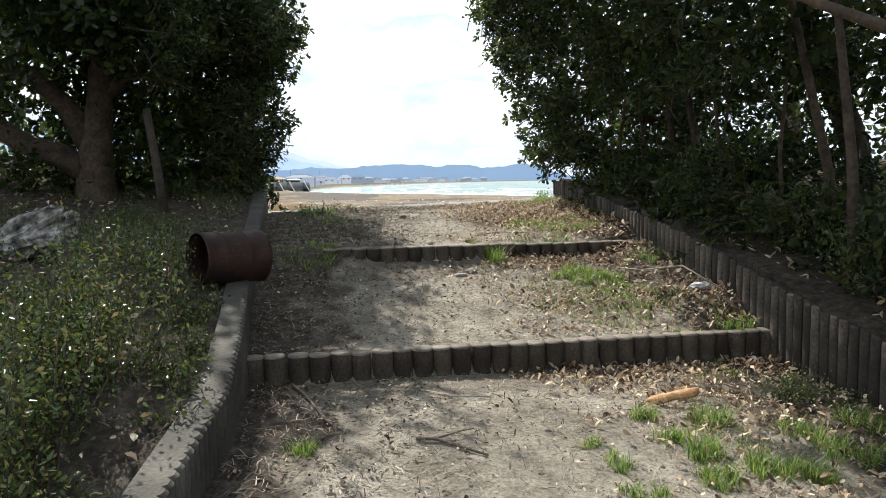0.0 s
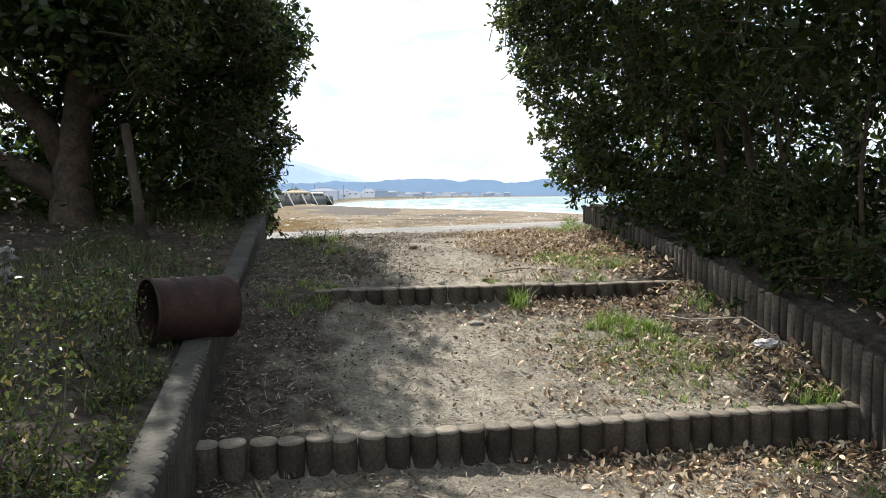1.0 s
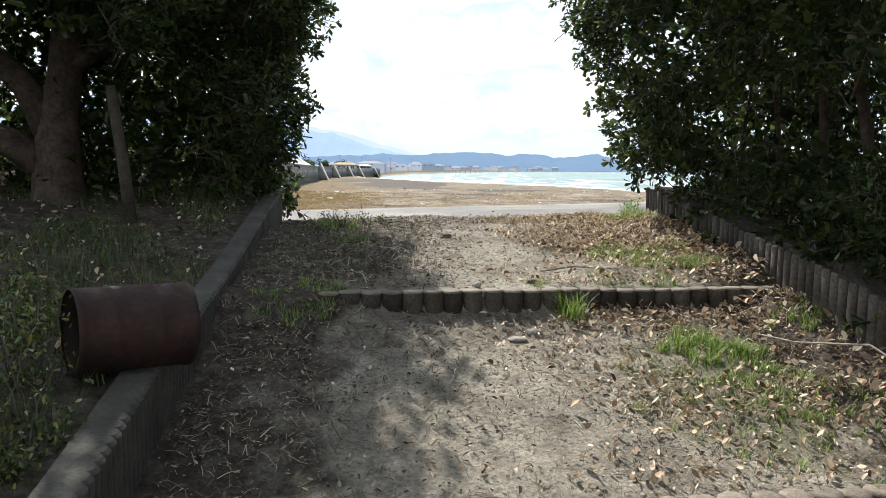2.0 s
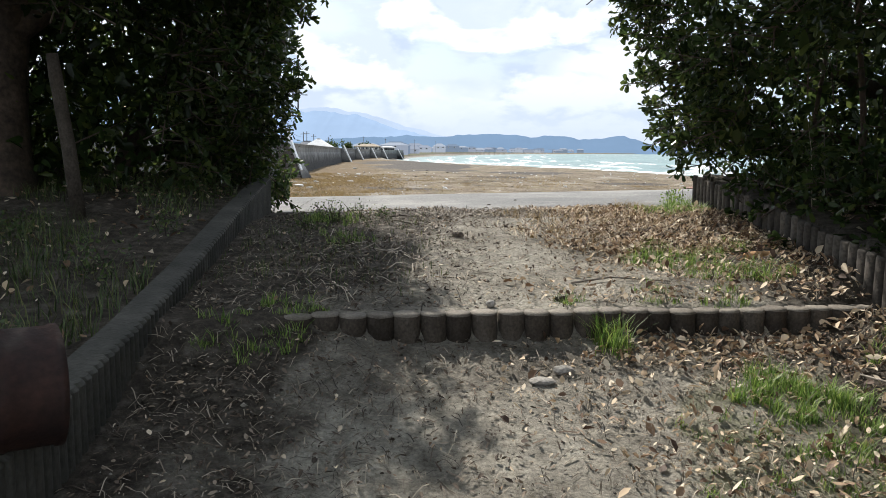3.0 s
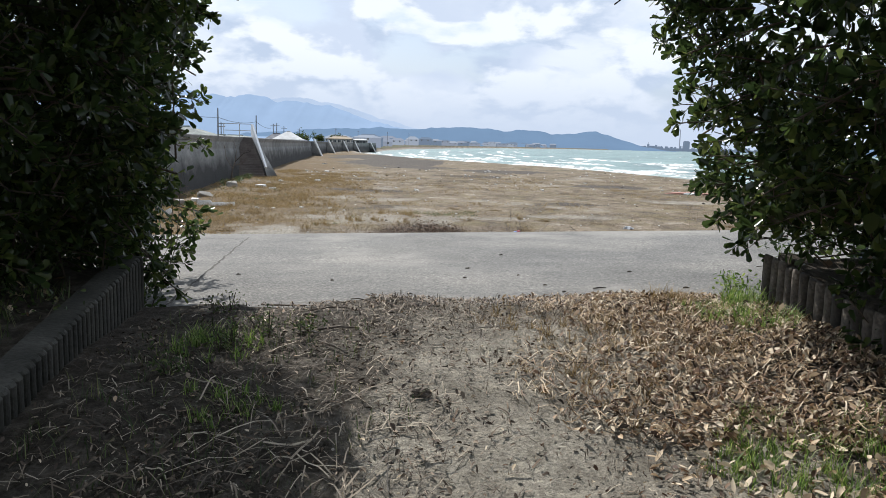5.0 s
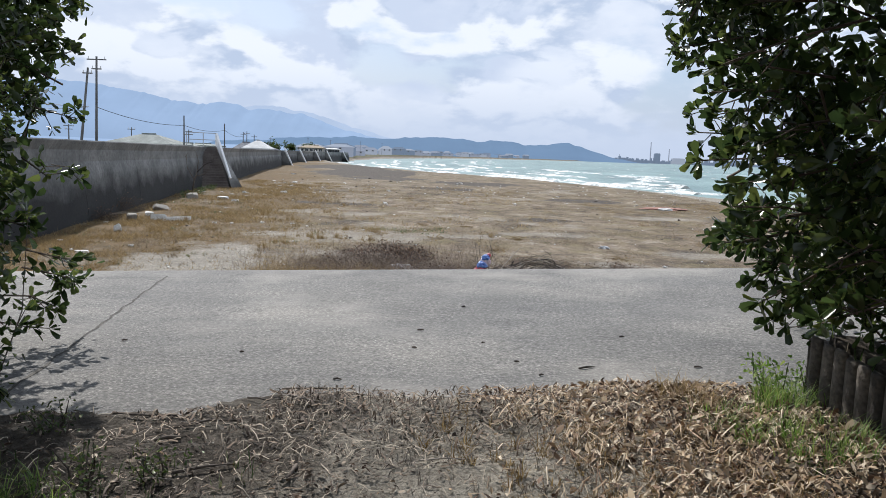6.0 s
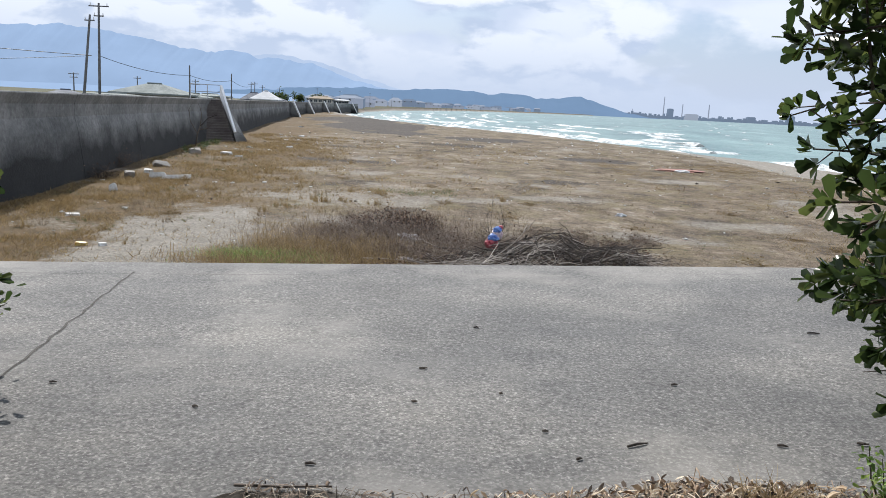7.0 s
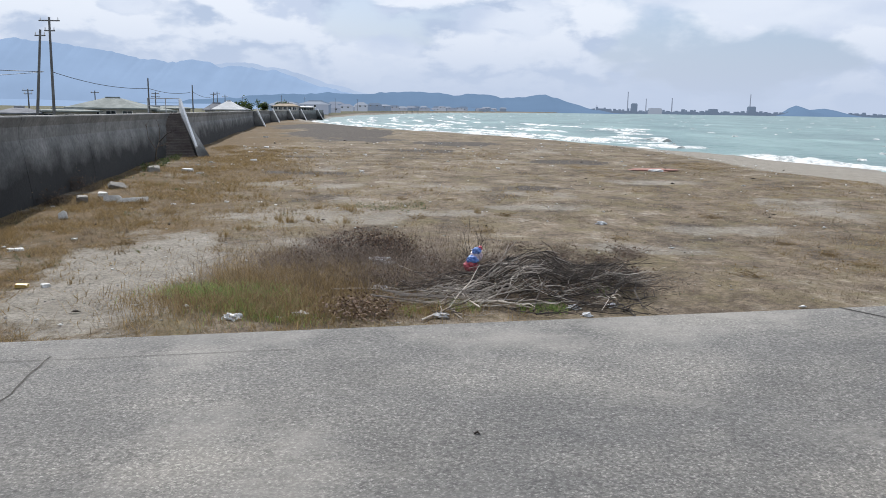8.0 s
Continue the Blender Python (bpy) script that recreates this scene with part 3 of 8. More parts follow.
# sea
def sea_material():
    m = bpy.data.materials.new("sea_water")
    m.use_nodes = True
    nt = m.node_tree
    N, L = nt.nodes, nt.links
    b = N["Principled BSDF"]
    co = N.new("ShaderNodeTexCoord")
    mp = N.new("ShaderNodeMapping"); mp.inputs["Scale"].default_value = (0.06, 0.016, 0.1); mp.inputs["Rotation"].default_value = (0, 0, 0.1)
    L.new(co.outputs["Object"], mp.inputs[0])
    n = N.new("ShaderNodeTexNoise"); n.inputs["Scale"].default_value = 1; n.inputs["Detail"].default_value = 9; n.inputs["Roughness"].default_value = 0.62
    L.new(mp.outputs[0], n.inputs["Vector"])
    r = N.new("ShaderNodeValToRGB")
    r.color_ramp.elements[0].position, r.color_ramp.elements[0].color = 0.36, (0.055, 0.125, 0.125, 1)
    r.color_ramp.elements[1].position, r.color_ramp.elements[1].color = 0.6, (0.145, 0.25, 0.235, 1)
    e = r.color_ramp.elements.new(0.69); e.color = (0.21, 0.33, 0.31, 1)
    e = r.color_ramp.elements.new(0.715); e.color = (0.6, 0.66, 0.65, 1)
    L.new(n.outputs[0], r.inputs[0])
    L.new(r.outputs[0], b.inputs["Base Color"])
    b.inputs["Roughness"].default_value = 0.32
    w = N.new("ShaderNodeTexNoise"); w.inputs["Scale"].default_value = 0.5; w.inputs["Detail"].default_value = 8
    L.new(co.outputs["Object"], w.inputs["Vector"])
    bp = N.new("ShaderNodeBump"); bp.inputs["Strength"].default_value = 1.0; bp.inputs["Distance"].default_value = 0.6
    L.new(w.outputs[0], bp.inputs["Height"]); L.new(bp.outputs[0], b.inputs["Normal"])
    return m


M_sea = sea_material()
SX = np.unique(np.concatenate([grow(30, -2600, 1.0, 1.05), grow(30, 3200, 1.0, 1.05)]).round(3))
SY = grow(12, 4700, 1.0, 1.03)
thing("sea", grid("sea", SX, SY, lambda x, y: SEA + 0.16 * vnoise(x, y, 3.1, 21) * step(0, 60, x - water_x(y) + 30) + 0.22 * vnoise(x, y, 9, 22), M_sea), "choppy green-blue sea with whitecaps", "water", kind="structure")

# ---------------------------------------------------------------- log steps
def log_mesh(seed):
    """One round post with a chamfered, slightly domed top; base at z = 0, top at z = 0.42."""
    r = random.Random(seed)
    S, V, F = 14, [], []
    rad = 0.0735
    rings = [(0.0, rad), (0.30, rad * 1.0), (0.404, rad * 0.99), (0.415, rad * 0.93), (0.418, rad * 0.5)]
    bumps = [1 + r.uniform(-0.035, 0.035) for _ in range(S)]
    for z, q in rings:
        for k in range(S):
            a = 2 * math.pi * k / S
            V.append((q * bumps[k] * math.cos(a), q * bumps[k] * math.sin(a), z + (r.uniform(-0.002, 0.002) if z > 0.39 else 0)))
    for i in range(len(rings) - 1):
        for k in range(S):
            j = (k + 1) % S
            F.append([i * S + k, i * S + j, (i + 1) * S + j, (i + 1) * S + k])
    F.append([(len(rings) - 1) * S + k for k in range(S)])
    me = mesh("log", V, F, [M_log, M_logtop], True)
    # upper bands and cap get the paler, sunlit-toned material
    for k, p in enumerate(me.polygons):
        if k >= 2 * S:
            p.material_index = 1
    return me


LOGS = [log_mesh(s) for s in range(5)]


def log_row(x0, x1, line, top, label):
    rng = random.Random(int(x0 * 10) + 50)
    pts, x = [], x0
    slope = float(line(1.0) - line(0.0))
    while x < x1:
        pts.append(x)
        x += 0.1405 / math.hypot(1, slope)
    row = new("log_step")
    row.location = (x0, float(line(x0)), float(top(x0)) - 0.42)
    tagged(row, label, "log step", "log steps on the path")
    for k, x in enumerate(pts):
        ob = part("log", LOGS[rng.randrange(5)], row)
        ob.location = Vector((x, float(line(x)) + rng.uniform(-0.006, 0.006), float(top(x)) - 0.418 + rng.uniform(-0.005, 0.004))) - row.location
        ob.rotation_euler = (rng.uniform(-0.02, 0.02), rng.uniform(-0.02, 0.02), rng.uniform(0, 6.28))
    return row


log_row(-1.37, 2.46, row_one, lambda x: -0.026 * (x + 1.4), "weathered round log edging of the lower earth step")
log_row(-1.12, 2.12, row_two, lambda x: 0.475 - 0.012 * (x + 1.2), "weathered round log edging of the upper earth step")


# ---------------------------------------------------------------- ribbed side walls
def ribbed_wall(name, face, top, y0, y1, side, thick, label):
    """Precast wall whose face is a row of half-round ribs; side: +1 when the face looks to +x."""
    pitch, V, F = 0.062, [], []
    ys = np.arange(y0, y1 + 1e-6, pitch / 6)
    ph = (ys - y0) / pitch % 1.0
    rib = 0.02 * np.sqrt(np.clip(1 - (2 * ph - 1) ** 2, 0, 1))
    n = 0
    for y, q in zip(ys, rib):
        f = float(face(y)) + side * (q - 0.02)
        b = float(face(y)) - side * thick
        t = float(top(y)) + (0.010 if side < 0 else 0.0) * (((int((y - y0) / pitch) * 7919) % 101) / 101 - 0.5)
        V += [(f, y, t - 1.3), (f, y, t - 0.014), (f - side * 0.014, y, t), (b, y, t + 0.004), (b, y, t - 1.3)]
        n += 1
    for i in range(n - 1):
        for k in range(4):
            q = [i * 5 + k, (i + 1) * 5 + k, (i + 1) * 5 + k + 1, i * 5 + k + 1]
            F.append(q if side < 0 else q[::-1])
    F += [[0, 1, 2, 3, 4], [(n - 1) * 5 + k for k in (4, 3, 2, 1, 0)]]
    me = mesh(name, V, F, [M_darkrib if side > 0 else M_rib, M_cap])
    # upward faces of the left wall take the paler material
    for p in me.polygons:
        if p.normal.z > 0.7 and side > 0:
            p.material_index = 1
    return thing(name, me, label, "retaining wall", "walls beside the path")


ribbed_wall("retaining_wall", left_face, left_top, -7.5, LEFT_END, 1, 0.16, "low ribbed concrete wall with a flat pale top")


def post_mesh(seed):
    """A round-fronted upright post with a chamfered, uneven top."""
    r = random.Random(seed)
    V, F, n = [], [], 9
    for z, k in ((-1.3, 1.0), (-0.5, r.uniform(0.97, 1.03)), (-0.018, 1.0), (0.0, 0.8)):
        for i in range(n):
            q = math.pi * (0.5 + i / (n - 1))
            V.append((0.03 * k * math.cos(q) * r.uniform(0.94, 1.06), 0.0485 * (0.9 + 0.1 * k) * math.sin(q), z + (r.uniform(-0.006, 0.004) if z > -0.1 else 0)))
    for j in range(3):
        for i in range(n):
            k = (i + 1) % n
            F.append([j * n + i, j * n + k, (j + 1) * n + k, (j + 1) * n + i][::-1])
    F.append([3 * n + i for i in range(n)][::-1])
    return mesh("post", V, F, M_rib, True)


def post_wall():
    """A thin backing wall faced with a close row of posts."""
    V, F = [], []
    ys = np.linspace(-7.5, RIGHT_END, 60)
    for y in ys:
        f, t = float(right_face(y)), float(right_top(y)) - 0.03
        V += [(f - 0.006, y, t - 1.3), (f - 0.006, y, t), (f + 0.07, y, t), (f + 0.07, y, t - 1.3)]
    for i in range(len(ys) - 1):
        for k in range(4):
            F.append([i * 4 + k, i * 4 + (k + 1) % 4, (i + 1) * 4 + (k + 1) % 4, (i + 1) * 4 + k])
    F += [[3, 2, 1, 0], [(len(ys) - 1) * 4 + k for k in range(4)]]
    wall = thing("retaining_wall", mesh("retaining_wall", V, F, M_rib), "low wall of upright brown-grey posts holding the wooded bank", "retaining wall", "walls beside the path")
    r = random.Random(8)
    kinds = [post_mesh(k) for k in range(5)]
    y = -7.45
    while y < RIGHT_END:
        ob = part("post", kinds[r.randrange(5)], wall)
        ob.location = (float(right_face(y)) + r.uniform(-0.005, 0.005), y, float(right_top(y)) + r.uniform(-0.014, 0.01))
        ob.rotation_euler = (r.uniform(-0.012, 0.012), r.uniform(-0.015, 0.015), 0.08)
        y += 0.097


post_wall()


# ---------------------------------------------------------------- seawall
M_seawall = surface("sea_wall_concrete", [(0.3, (0.105, 0.109, 0.108)), (0.5, (0.175, 0.177, 0.172)), (0.7, (0.25, 0.25, 0.24))], 0.7, detail=8, rand=0.22, fine=0.25, fine_scale=7, bump=0.4, bump_scale=14, dist=0.03)


def seawall_material():
    m = M_seawall
    nt = m.node_tree
    N, L = nt.nodes, nt.links
    b = N["Principled BSDF"]
    old = b.inputs["Base Color"].links[0].from_socket
    co = N.new("ShaderNodeTexCoord")
    mp = N.new("ShaderNodeMapping"); mp.inputs["Scale"].default_value = (0.55, 0.45, 0.7)
    L.new(co.outputs["Object"], mp.inputs[0])
    n = N.new("ShaderNodeTexNoise"); n.inputs["Scale"].default_value = 1.4; n.inputs["Detail"].default_value = 7
    L.new(mp.outputs[0], n.inputs["Vector"])
    sep = N.new("ShaderNodeSeparateXYZ"); L.new(co.outputs["Object"], sep.inputs[0])
    add = N.new("ShaderNodeMath"); add.operation = "MULTIPLY_ADD"; add.inputs[1].default_value = -2.2
    L.new(n.outputs[0], add.inputs[0]); L.new(sep.outputs[2], add.inputs[2])
    r = N.new("ShaderNodeMapRange")
    for k, v in zip(("From Min", "From Max", "To Min", "To Max"), (-1.25, 0.0, 0.08, 1.0)):
        r.inputs[k].default_value = v
    L.new(add.outputs[0], r.inputs["Value"])
    mul = N.new("ShaderNodeMix"); mul.data_type = "RGBA"; mul.blend_type = "MULTIPLY"; mul.inputs["Factor"].default_value = 1
    cmb = N.new("ShaderNodeCombineColor")
    for k in range(3):
        L.new(r.outputs[0], cmb.inputs[k])
    L.new(old, mul.inputs["A"]); L.new(cmb.outputs[0], mul.inputs["B"])
    L.new(mul.outputs["Result"], b.inputs["Base Color"])


seawall_material()


def seawall():
    root = thing("seawall", None, "long weathered concrete seawall, black-stained low down, on the beach", "seawall", kind="structure")
    ys = [8.0]
    while ys[-1] < 360:
        ys.append(ys[-1] + (8.0 if ys[-1] < 140 else 20.0))
    for a, c in zip(ys[:-1], ys[1:]):
        V, F = [], []
        prof = [(0.45, -1.9), (0.33, -0.6), (0.16, 0.7), (0.04, 1.55), (0.06, 2.0), (0.17, 2.25), (0.20, 2.33), (0.18, 2.37), (-0.42, 2.37), (-0.45, -1.9)]
        cuts = np.linspace(a + 0.012, c - 0.012, 7)
        for y in cuts:
            for dx, z in prof:
                V.append((float(wall_x(y)) + dx, y, z + float(wall_top(y)) - 2.37 if z > 1 else z))
        n = len(prof)
        for i in range(len(cuts) - 1):
            for k in range(n - 1):
                F.append([i * n + k, i * n + k + 1, (i + 1) * n + k + 1, (i + 1) * n + k])
        F += [list(range(n))[::-1], [(len(cuts) - 1) * n + k for k in range(n)]]
        part("wall_panel", mesh("wall_panel", V, F, M_seawall), root)


seawall()


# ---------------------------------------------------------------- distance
# Far materials: bluish air haze put into both colour and emission.
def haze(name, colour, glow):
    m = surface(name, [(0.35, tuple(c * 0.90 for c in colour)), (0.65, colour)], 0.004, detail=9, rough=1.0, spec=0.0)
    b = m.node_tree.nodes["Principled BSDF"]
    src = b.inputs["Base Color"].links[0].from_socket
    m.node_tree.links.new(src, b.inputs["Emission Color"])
    # distance haze painted in: slope's own colour cut down, air light set as glow
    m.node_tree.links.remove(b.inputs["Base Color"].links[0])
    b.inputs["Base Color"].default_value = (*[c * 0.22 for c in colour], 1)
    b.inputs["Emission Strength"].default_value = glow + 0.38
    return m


def ridge(name, pts, y, depth, mat, seed, rough, label):
    """A range of hills: crest heights from a few stations, with smaller spurs."""
    xs = np.linspace(pts[0][0], pts[-1][0], 420)
    crest = np.interp(xs, [p[0] for p in pts], [p[1] for p in pts])
    crest = crest + rough * (0.8 * vnoise(xs, xs * 0, 160, seed) + 0.8 * vnoise(xs, xs * 0, 60, seed + 1) + 0.4 * vnoise(xs, xs * 0, 22, seed + 2))
    crest = np.maximum(crest, -3)
    V, F, R = [], [], 8
    for i in range(R + 1):
        f = i / R
        for x, c in zip(xs, crest):
            jag = 1 + 0.03 * float(vnoise(x, f * 900, 130, seed + 3)) * (1 - f)
            V.append((x, y - depth * (1 - f), -3 + (c + 3) * (f ** 0.8) * jag))
    n = len(xs)
    for i in range(R):
        for k in range(n - 1):
            F.append([i * n + k, i * n + k + 1, (i + 1) * n + k + 1, (i + 1) * n + k])
    return thing(name, mesh(name, V, F, mat, True), label, "hills", kind="structure")


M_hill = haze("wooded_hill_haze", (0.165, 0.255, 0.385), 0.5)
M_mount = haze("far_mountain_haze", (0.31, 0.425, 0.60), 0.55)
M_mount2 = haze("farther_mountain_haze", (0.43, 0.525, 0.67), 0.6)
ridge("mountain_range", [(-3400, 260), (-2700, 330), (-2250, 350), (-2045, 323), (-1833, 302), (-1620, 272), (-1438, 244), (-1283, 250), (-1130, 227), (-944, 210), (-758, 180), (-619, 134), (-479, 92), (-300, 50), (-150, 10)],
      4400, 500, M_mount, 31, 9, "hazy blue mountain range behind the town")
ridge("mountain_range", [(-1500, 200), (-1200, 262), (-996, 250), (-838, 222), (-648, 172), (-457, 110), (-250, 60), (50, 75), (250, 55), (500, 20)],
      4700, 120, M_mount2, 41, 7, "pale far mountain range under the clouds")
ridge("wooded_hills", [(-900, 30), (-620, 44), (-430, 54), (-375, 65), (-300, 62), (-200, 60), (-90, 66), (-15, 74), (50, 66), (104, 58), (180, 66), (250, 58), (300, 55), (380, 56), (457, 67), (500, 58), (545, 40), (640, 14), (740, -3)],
      3000, 260, M_hill, 51, 5.0, "hazy blue wooded hills across the bay")
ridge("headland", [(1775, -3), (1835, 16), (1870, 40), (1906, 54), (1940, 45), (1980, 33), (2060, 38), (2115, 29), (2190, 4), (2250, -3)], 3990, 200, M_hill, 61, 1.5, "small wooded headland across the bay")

# low band in mountain haze colour, put in to cover bare inland ground
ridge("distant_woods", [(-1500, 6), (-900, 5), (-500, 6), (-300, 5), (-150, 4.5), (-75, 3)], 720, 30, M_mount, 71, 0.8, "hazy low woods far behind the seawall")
# further haze-coloured ridges, added over bare land of the far shore
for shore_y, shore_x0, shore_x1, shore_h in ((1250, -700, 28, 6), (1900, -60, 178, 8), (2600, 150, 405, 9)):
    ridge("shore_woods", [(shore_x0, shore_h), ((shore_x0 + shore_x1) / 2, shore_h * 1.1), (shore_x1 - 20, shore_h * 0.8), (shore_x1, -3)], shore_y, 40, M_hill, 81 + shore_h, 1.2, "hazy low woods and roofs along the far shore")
# town, walls and chimneys take the same glowing haze treatment
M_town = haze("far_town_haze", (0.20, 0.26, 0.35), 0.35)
M_pale = haze("far_pale_wall_haze", (0.37, 0.42, 0.50), 0.4)
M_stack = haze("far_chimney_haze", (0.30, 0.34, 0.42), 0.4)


def far_shore():
    r = random.Random(4)
    p = Parts()
    x = -460.0
    while x < 2600:
        w = r.uniform(14, 46)
        y = 2950 if x < 700 else 3940
        h = r.uniform(11, 17) if x < 700 else r.uniform(11, 17)
        p.box(x, y, -6, x + w, y + 20, h * 0.75)
        for _ in range(3):
            q = x + r.uniform(0, w * 0.8)
            p.box(q, y + 3, h * 0.5, q + r.uniform(4, 16), y + 17, h * r.uniform(0.7, 1.5))
        x += w * r.uniform(0.8, 1.05)
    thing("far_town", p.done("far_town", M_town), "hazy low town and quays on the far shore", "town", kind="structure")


far_shore()


def chimney(x, h, w):
    p = Parts()
    p.tube([(0, 0, -4), (0, 0, h * 0.5), (0, 0, h)], [w, w * 0.8, w * 0.65], 10)
    ob = thing("chimney", p.done("chimney", M_stack), "tall striped industrial chimney on the far shore", "chimney", "chimneys of the far plant")
    ob.location = (x, 3990, 0)


for cx, ch, cw in ((1033, 108, 3.2), (1128, 75, 3.0), (1262, 80, 3.5), (1667, 106, 3.2), (875, 40, 2)):
    chimney(cx, ch, cw)


def plant(x, w, h, mat, label):
    p = Parts()
    p.box(0, 0, -4, w, 30, h)
    p.box(w * 0.1, 2, h, w * 0.9, 28, h * 1.08)
    p.box(-w * 0.12, 4, -4, 0, 24, h * 0.55)
    ob = thing("factory", p.done("factory", mat), label, "factory", "far plant buildings")
    ob.location = (x, 3930, 0)


plant(1132, 62, 26, M_pale, "pale factory hall on the far shore")
plant(1042, 26, 46, M_town, "dark stepped factory tower on the far shore")
plant(1440, 40, 26, M_town, "grey factory block on the far shore")
plant(1640, 34, 40, M_town, "dark process tower on the far shore")


# ---------------------------------------------------------------- stairs and buttresses on the seawall
M_white = surface("white_painted_concrete", [(0.3, (0.74, 0.74, 0.73)), (0.7, (0.88, 0.88, 0.87))], 1.5, fine=0.1, fine_scale=12)
M_steel = surface("galvanised_steel", [(0.3, (0.35, 0.36, 0.37)), (0.7, (0.5, 0.51, 0.52))], 8, rough=0.45, metal=0.8)


M_stair = surface("stained_stair_concrete", [(0.3, (0.11, 0.095, 0.088)), (0.7, (0.22, 0.195, 0.18))], 1.2, fine=0.2, fine_scale=12)


def sea_stairs():
    root = new("beach_stairs")
    tagged(root, "steep concrete stairs with a white cheek wall on the seawall", "stairs")
    base = Vector((-15.7, 57.5, -1.03))
    high = float(wall_top(60)) - base.z
    root.location = base
    run = Vector((-1.75, 2.5, 0))
    ahead = run.normalized()
    side = Vector((ahead.y, -ahead.x, 0))          # to the right when climbing
    n, rise = 17, high / 17
    tread = run.length / n
    for k in range(n):
        m = Matrix.Translation(ahead * (k * tread)) @ Matrix(((side.x, ahead.x, 0, 0), (side.y, ahead.y, 0, 0), (0, 0, 1, 0), (0, 0, 0, 1)))
        p = Parts()
        p.box(-2.2, 0.08, -0.6, 0, run.length - k * tread + 0.3, (k + 1) * rise - 0.05, m)
        p.box(-2.2, -0.05, (k + 1) * rise - 0.045, 0, tread + 0.06, (k + 1) * rise, m)
        part("stair_step", p.done("stair_step", M_stair), root)
    rot = Matrix(((side.x, ahead.x, 0), (side.y, ahead.y, 0), (0, 0, 1)))
    def cheek(x0, x1, lift, reach):
        V = [(x, y, z) for x in (x0, x1) for y, z in ((0.12, 0.72), (0.0, 0.80), (run.length, high + 0.55 + lift), (run.length + reach, high + 0.55 + lift), (run.length + reach, high + 0.2))]
        V = [rot @ Vector(v) for v in V]
        return V, [[0, 1, 2, 3, 4], [9, 8, 7, 6, 5]] + [[i, i + 5, (i + 1) % 5 + 5, (i + 1) % 5] for i in range(5)]
    V, F = cheek(0.0, 0.15, 0.45, 0.1)
    part("cheek_wall", mesh("cheek_wall", V, F, M_white), root, "white painted sloping cheek wall")
    V = [rot @ Vector(v) for v in ((0.22, -0.4, -0.6), (0.22, run.length, high + 0.1), (0.22, run.length + 0.8, -0.6), (1.5, 0.4, -0.6), (1.5, run.length + 0.6, -0.6))]
    part("buttress", mesh("buttress", V, [[0, 2, 1], [0, 1, 3], [1, 4, 3], [1, 2, 4], [0, 3, 4, 2]], M_seawall), root)
    p = Parts()
    for a in (-2.1, -0.9):
        q = rot @ Vector((a, run.length + 0.1, high))
        p.tube([q, q + Vector((0, 0, 1.0))], [0.03, 0.03], 6)
    for z in (0.5, 1.0):
        p.tube([rot @ Vector((-2.1, run.length + 0.1, high + z)), rot @ Vector((0.1, run.length + 0.1, high + z))], [0.028, 0.028], 6)
    part("handrail", p.done("handrail", M_steel), root)


sea_stairs()


def buttress(y, w, out, label):
    root = new("wall_buttress")
    tagged(root, label, "buttress", "buttresses of the seawall")
    x = float(wall_x(y))
    root.location = (x, y, -1.2)
    top = float(wall_top(y)) + 1.2
    V = [(0.0, a, -1.6) for a in (0, w)] + [(0.1, a, top) for a in (0, w)] + [(out, a, -1.6) for a in (0, w)] + [(0.5, a, top) for a in (0, w)]
    F = [[0, 4, 6, 2], [1, 3, 7, 5], [2, 6, 7, 3], [4, 5, 7, 6], [0, 2, 3, 1]]
    part("body", mesh("body", V, F, M_seawall), root)
    # strip along the slope; its sunlit look is put in as white colour
    q = Parts()
    a, c = Vector((out * 0.86, 0, -0.8)), Vector((0.55, 0, top + 0.5))
    V = [(a.x, -0.1, a.z), (a.x, 0.5, a.z), (c.x, 0.5, c.z), (c.x, -0.1, c.z), (a.x + 0.2, -0.1, a.z), (a.x + 0.2, 0.5, a.z), (c.x + 0.2, 0.5, c.z), (c.x + 0.2, -0.1, c.z)]
    q.add(V, [[0, 3, 2, 1], [4, 5, 6, 7], [0, 4, 7, 3], [1, 2, 6, 5], [0, 1, 5, 4], [3, 7, 6, 2]])
    part("sloping_edge", q.done("sloping_edge", M_white), root, "sunlit pale sloping edge")


for by, bw, bo in ((146, 1.6, 2.9), (186, 1.8, 3.0), (225, 1.8, 3.0), (262, 2.0, 3.0), (330, 2.4, 3.0)):
    buttress(by, bw, bo, "sloping concrete buttress against the seawall")

# ---------------------------------------------------------------- houses, poles and wires behind the seawall
M_tile = surface("roof_tile", [(0.3, (0.17, 0.19, 0.18)), (0.7, (0.28, 0.305, 0.29))], 0.7, fine=0.15, fine_scale=5, rough=0.85, spec=0.15)
M_tile_dark = surface("dark_roof_tile", [(0.3, (0.10, 0.11, 0.13)), (0.7, (0.20, 0.21, 0.23))], 0.7, fine=0.15, fine_scale=5, rough=0.85, spec=0.15)
M_tile_pale = surface("pale_roof_tile", [(0.3, (0.42, 0.43, 0.43)), (0.7, (0.58, 0.59, 0.59))], 0.7, fine=0.1, fine_scale=5, rough=0.8, spec=0.2)
M_tile_tan = surface("tan_roof_tile", [(0.3, (0.25, 0.205, 0.15)), (0.7, (0.34, 0.285, 0.22))], 0.7, fine=0.15, fine_scale=5, rough=0.85, spec=0.15)
M_plaster = surface("house_plaster", [(0.3, (0.42, 0.40, 0.35)), (0.7, (0.54, 0.52, 0.47))], 0.8, fine=0.08, fine_scale=6)
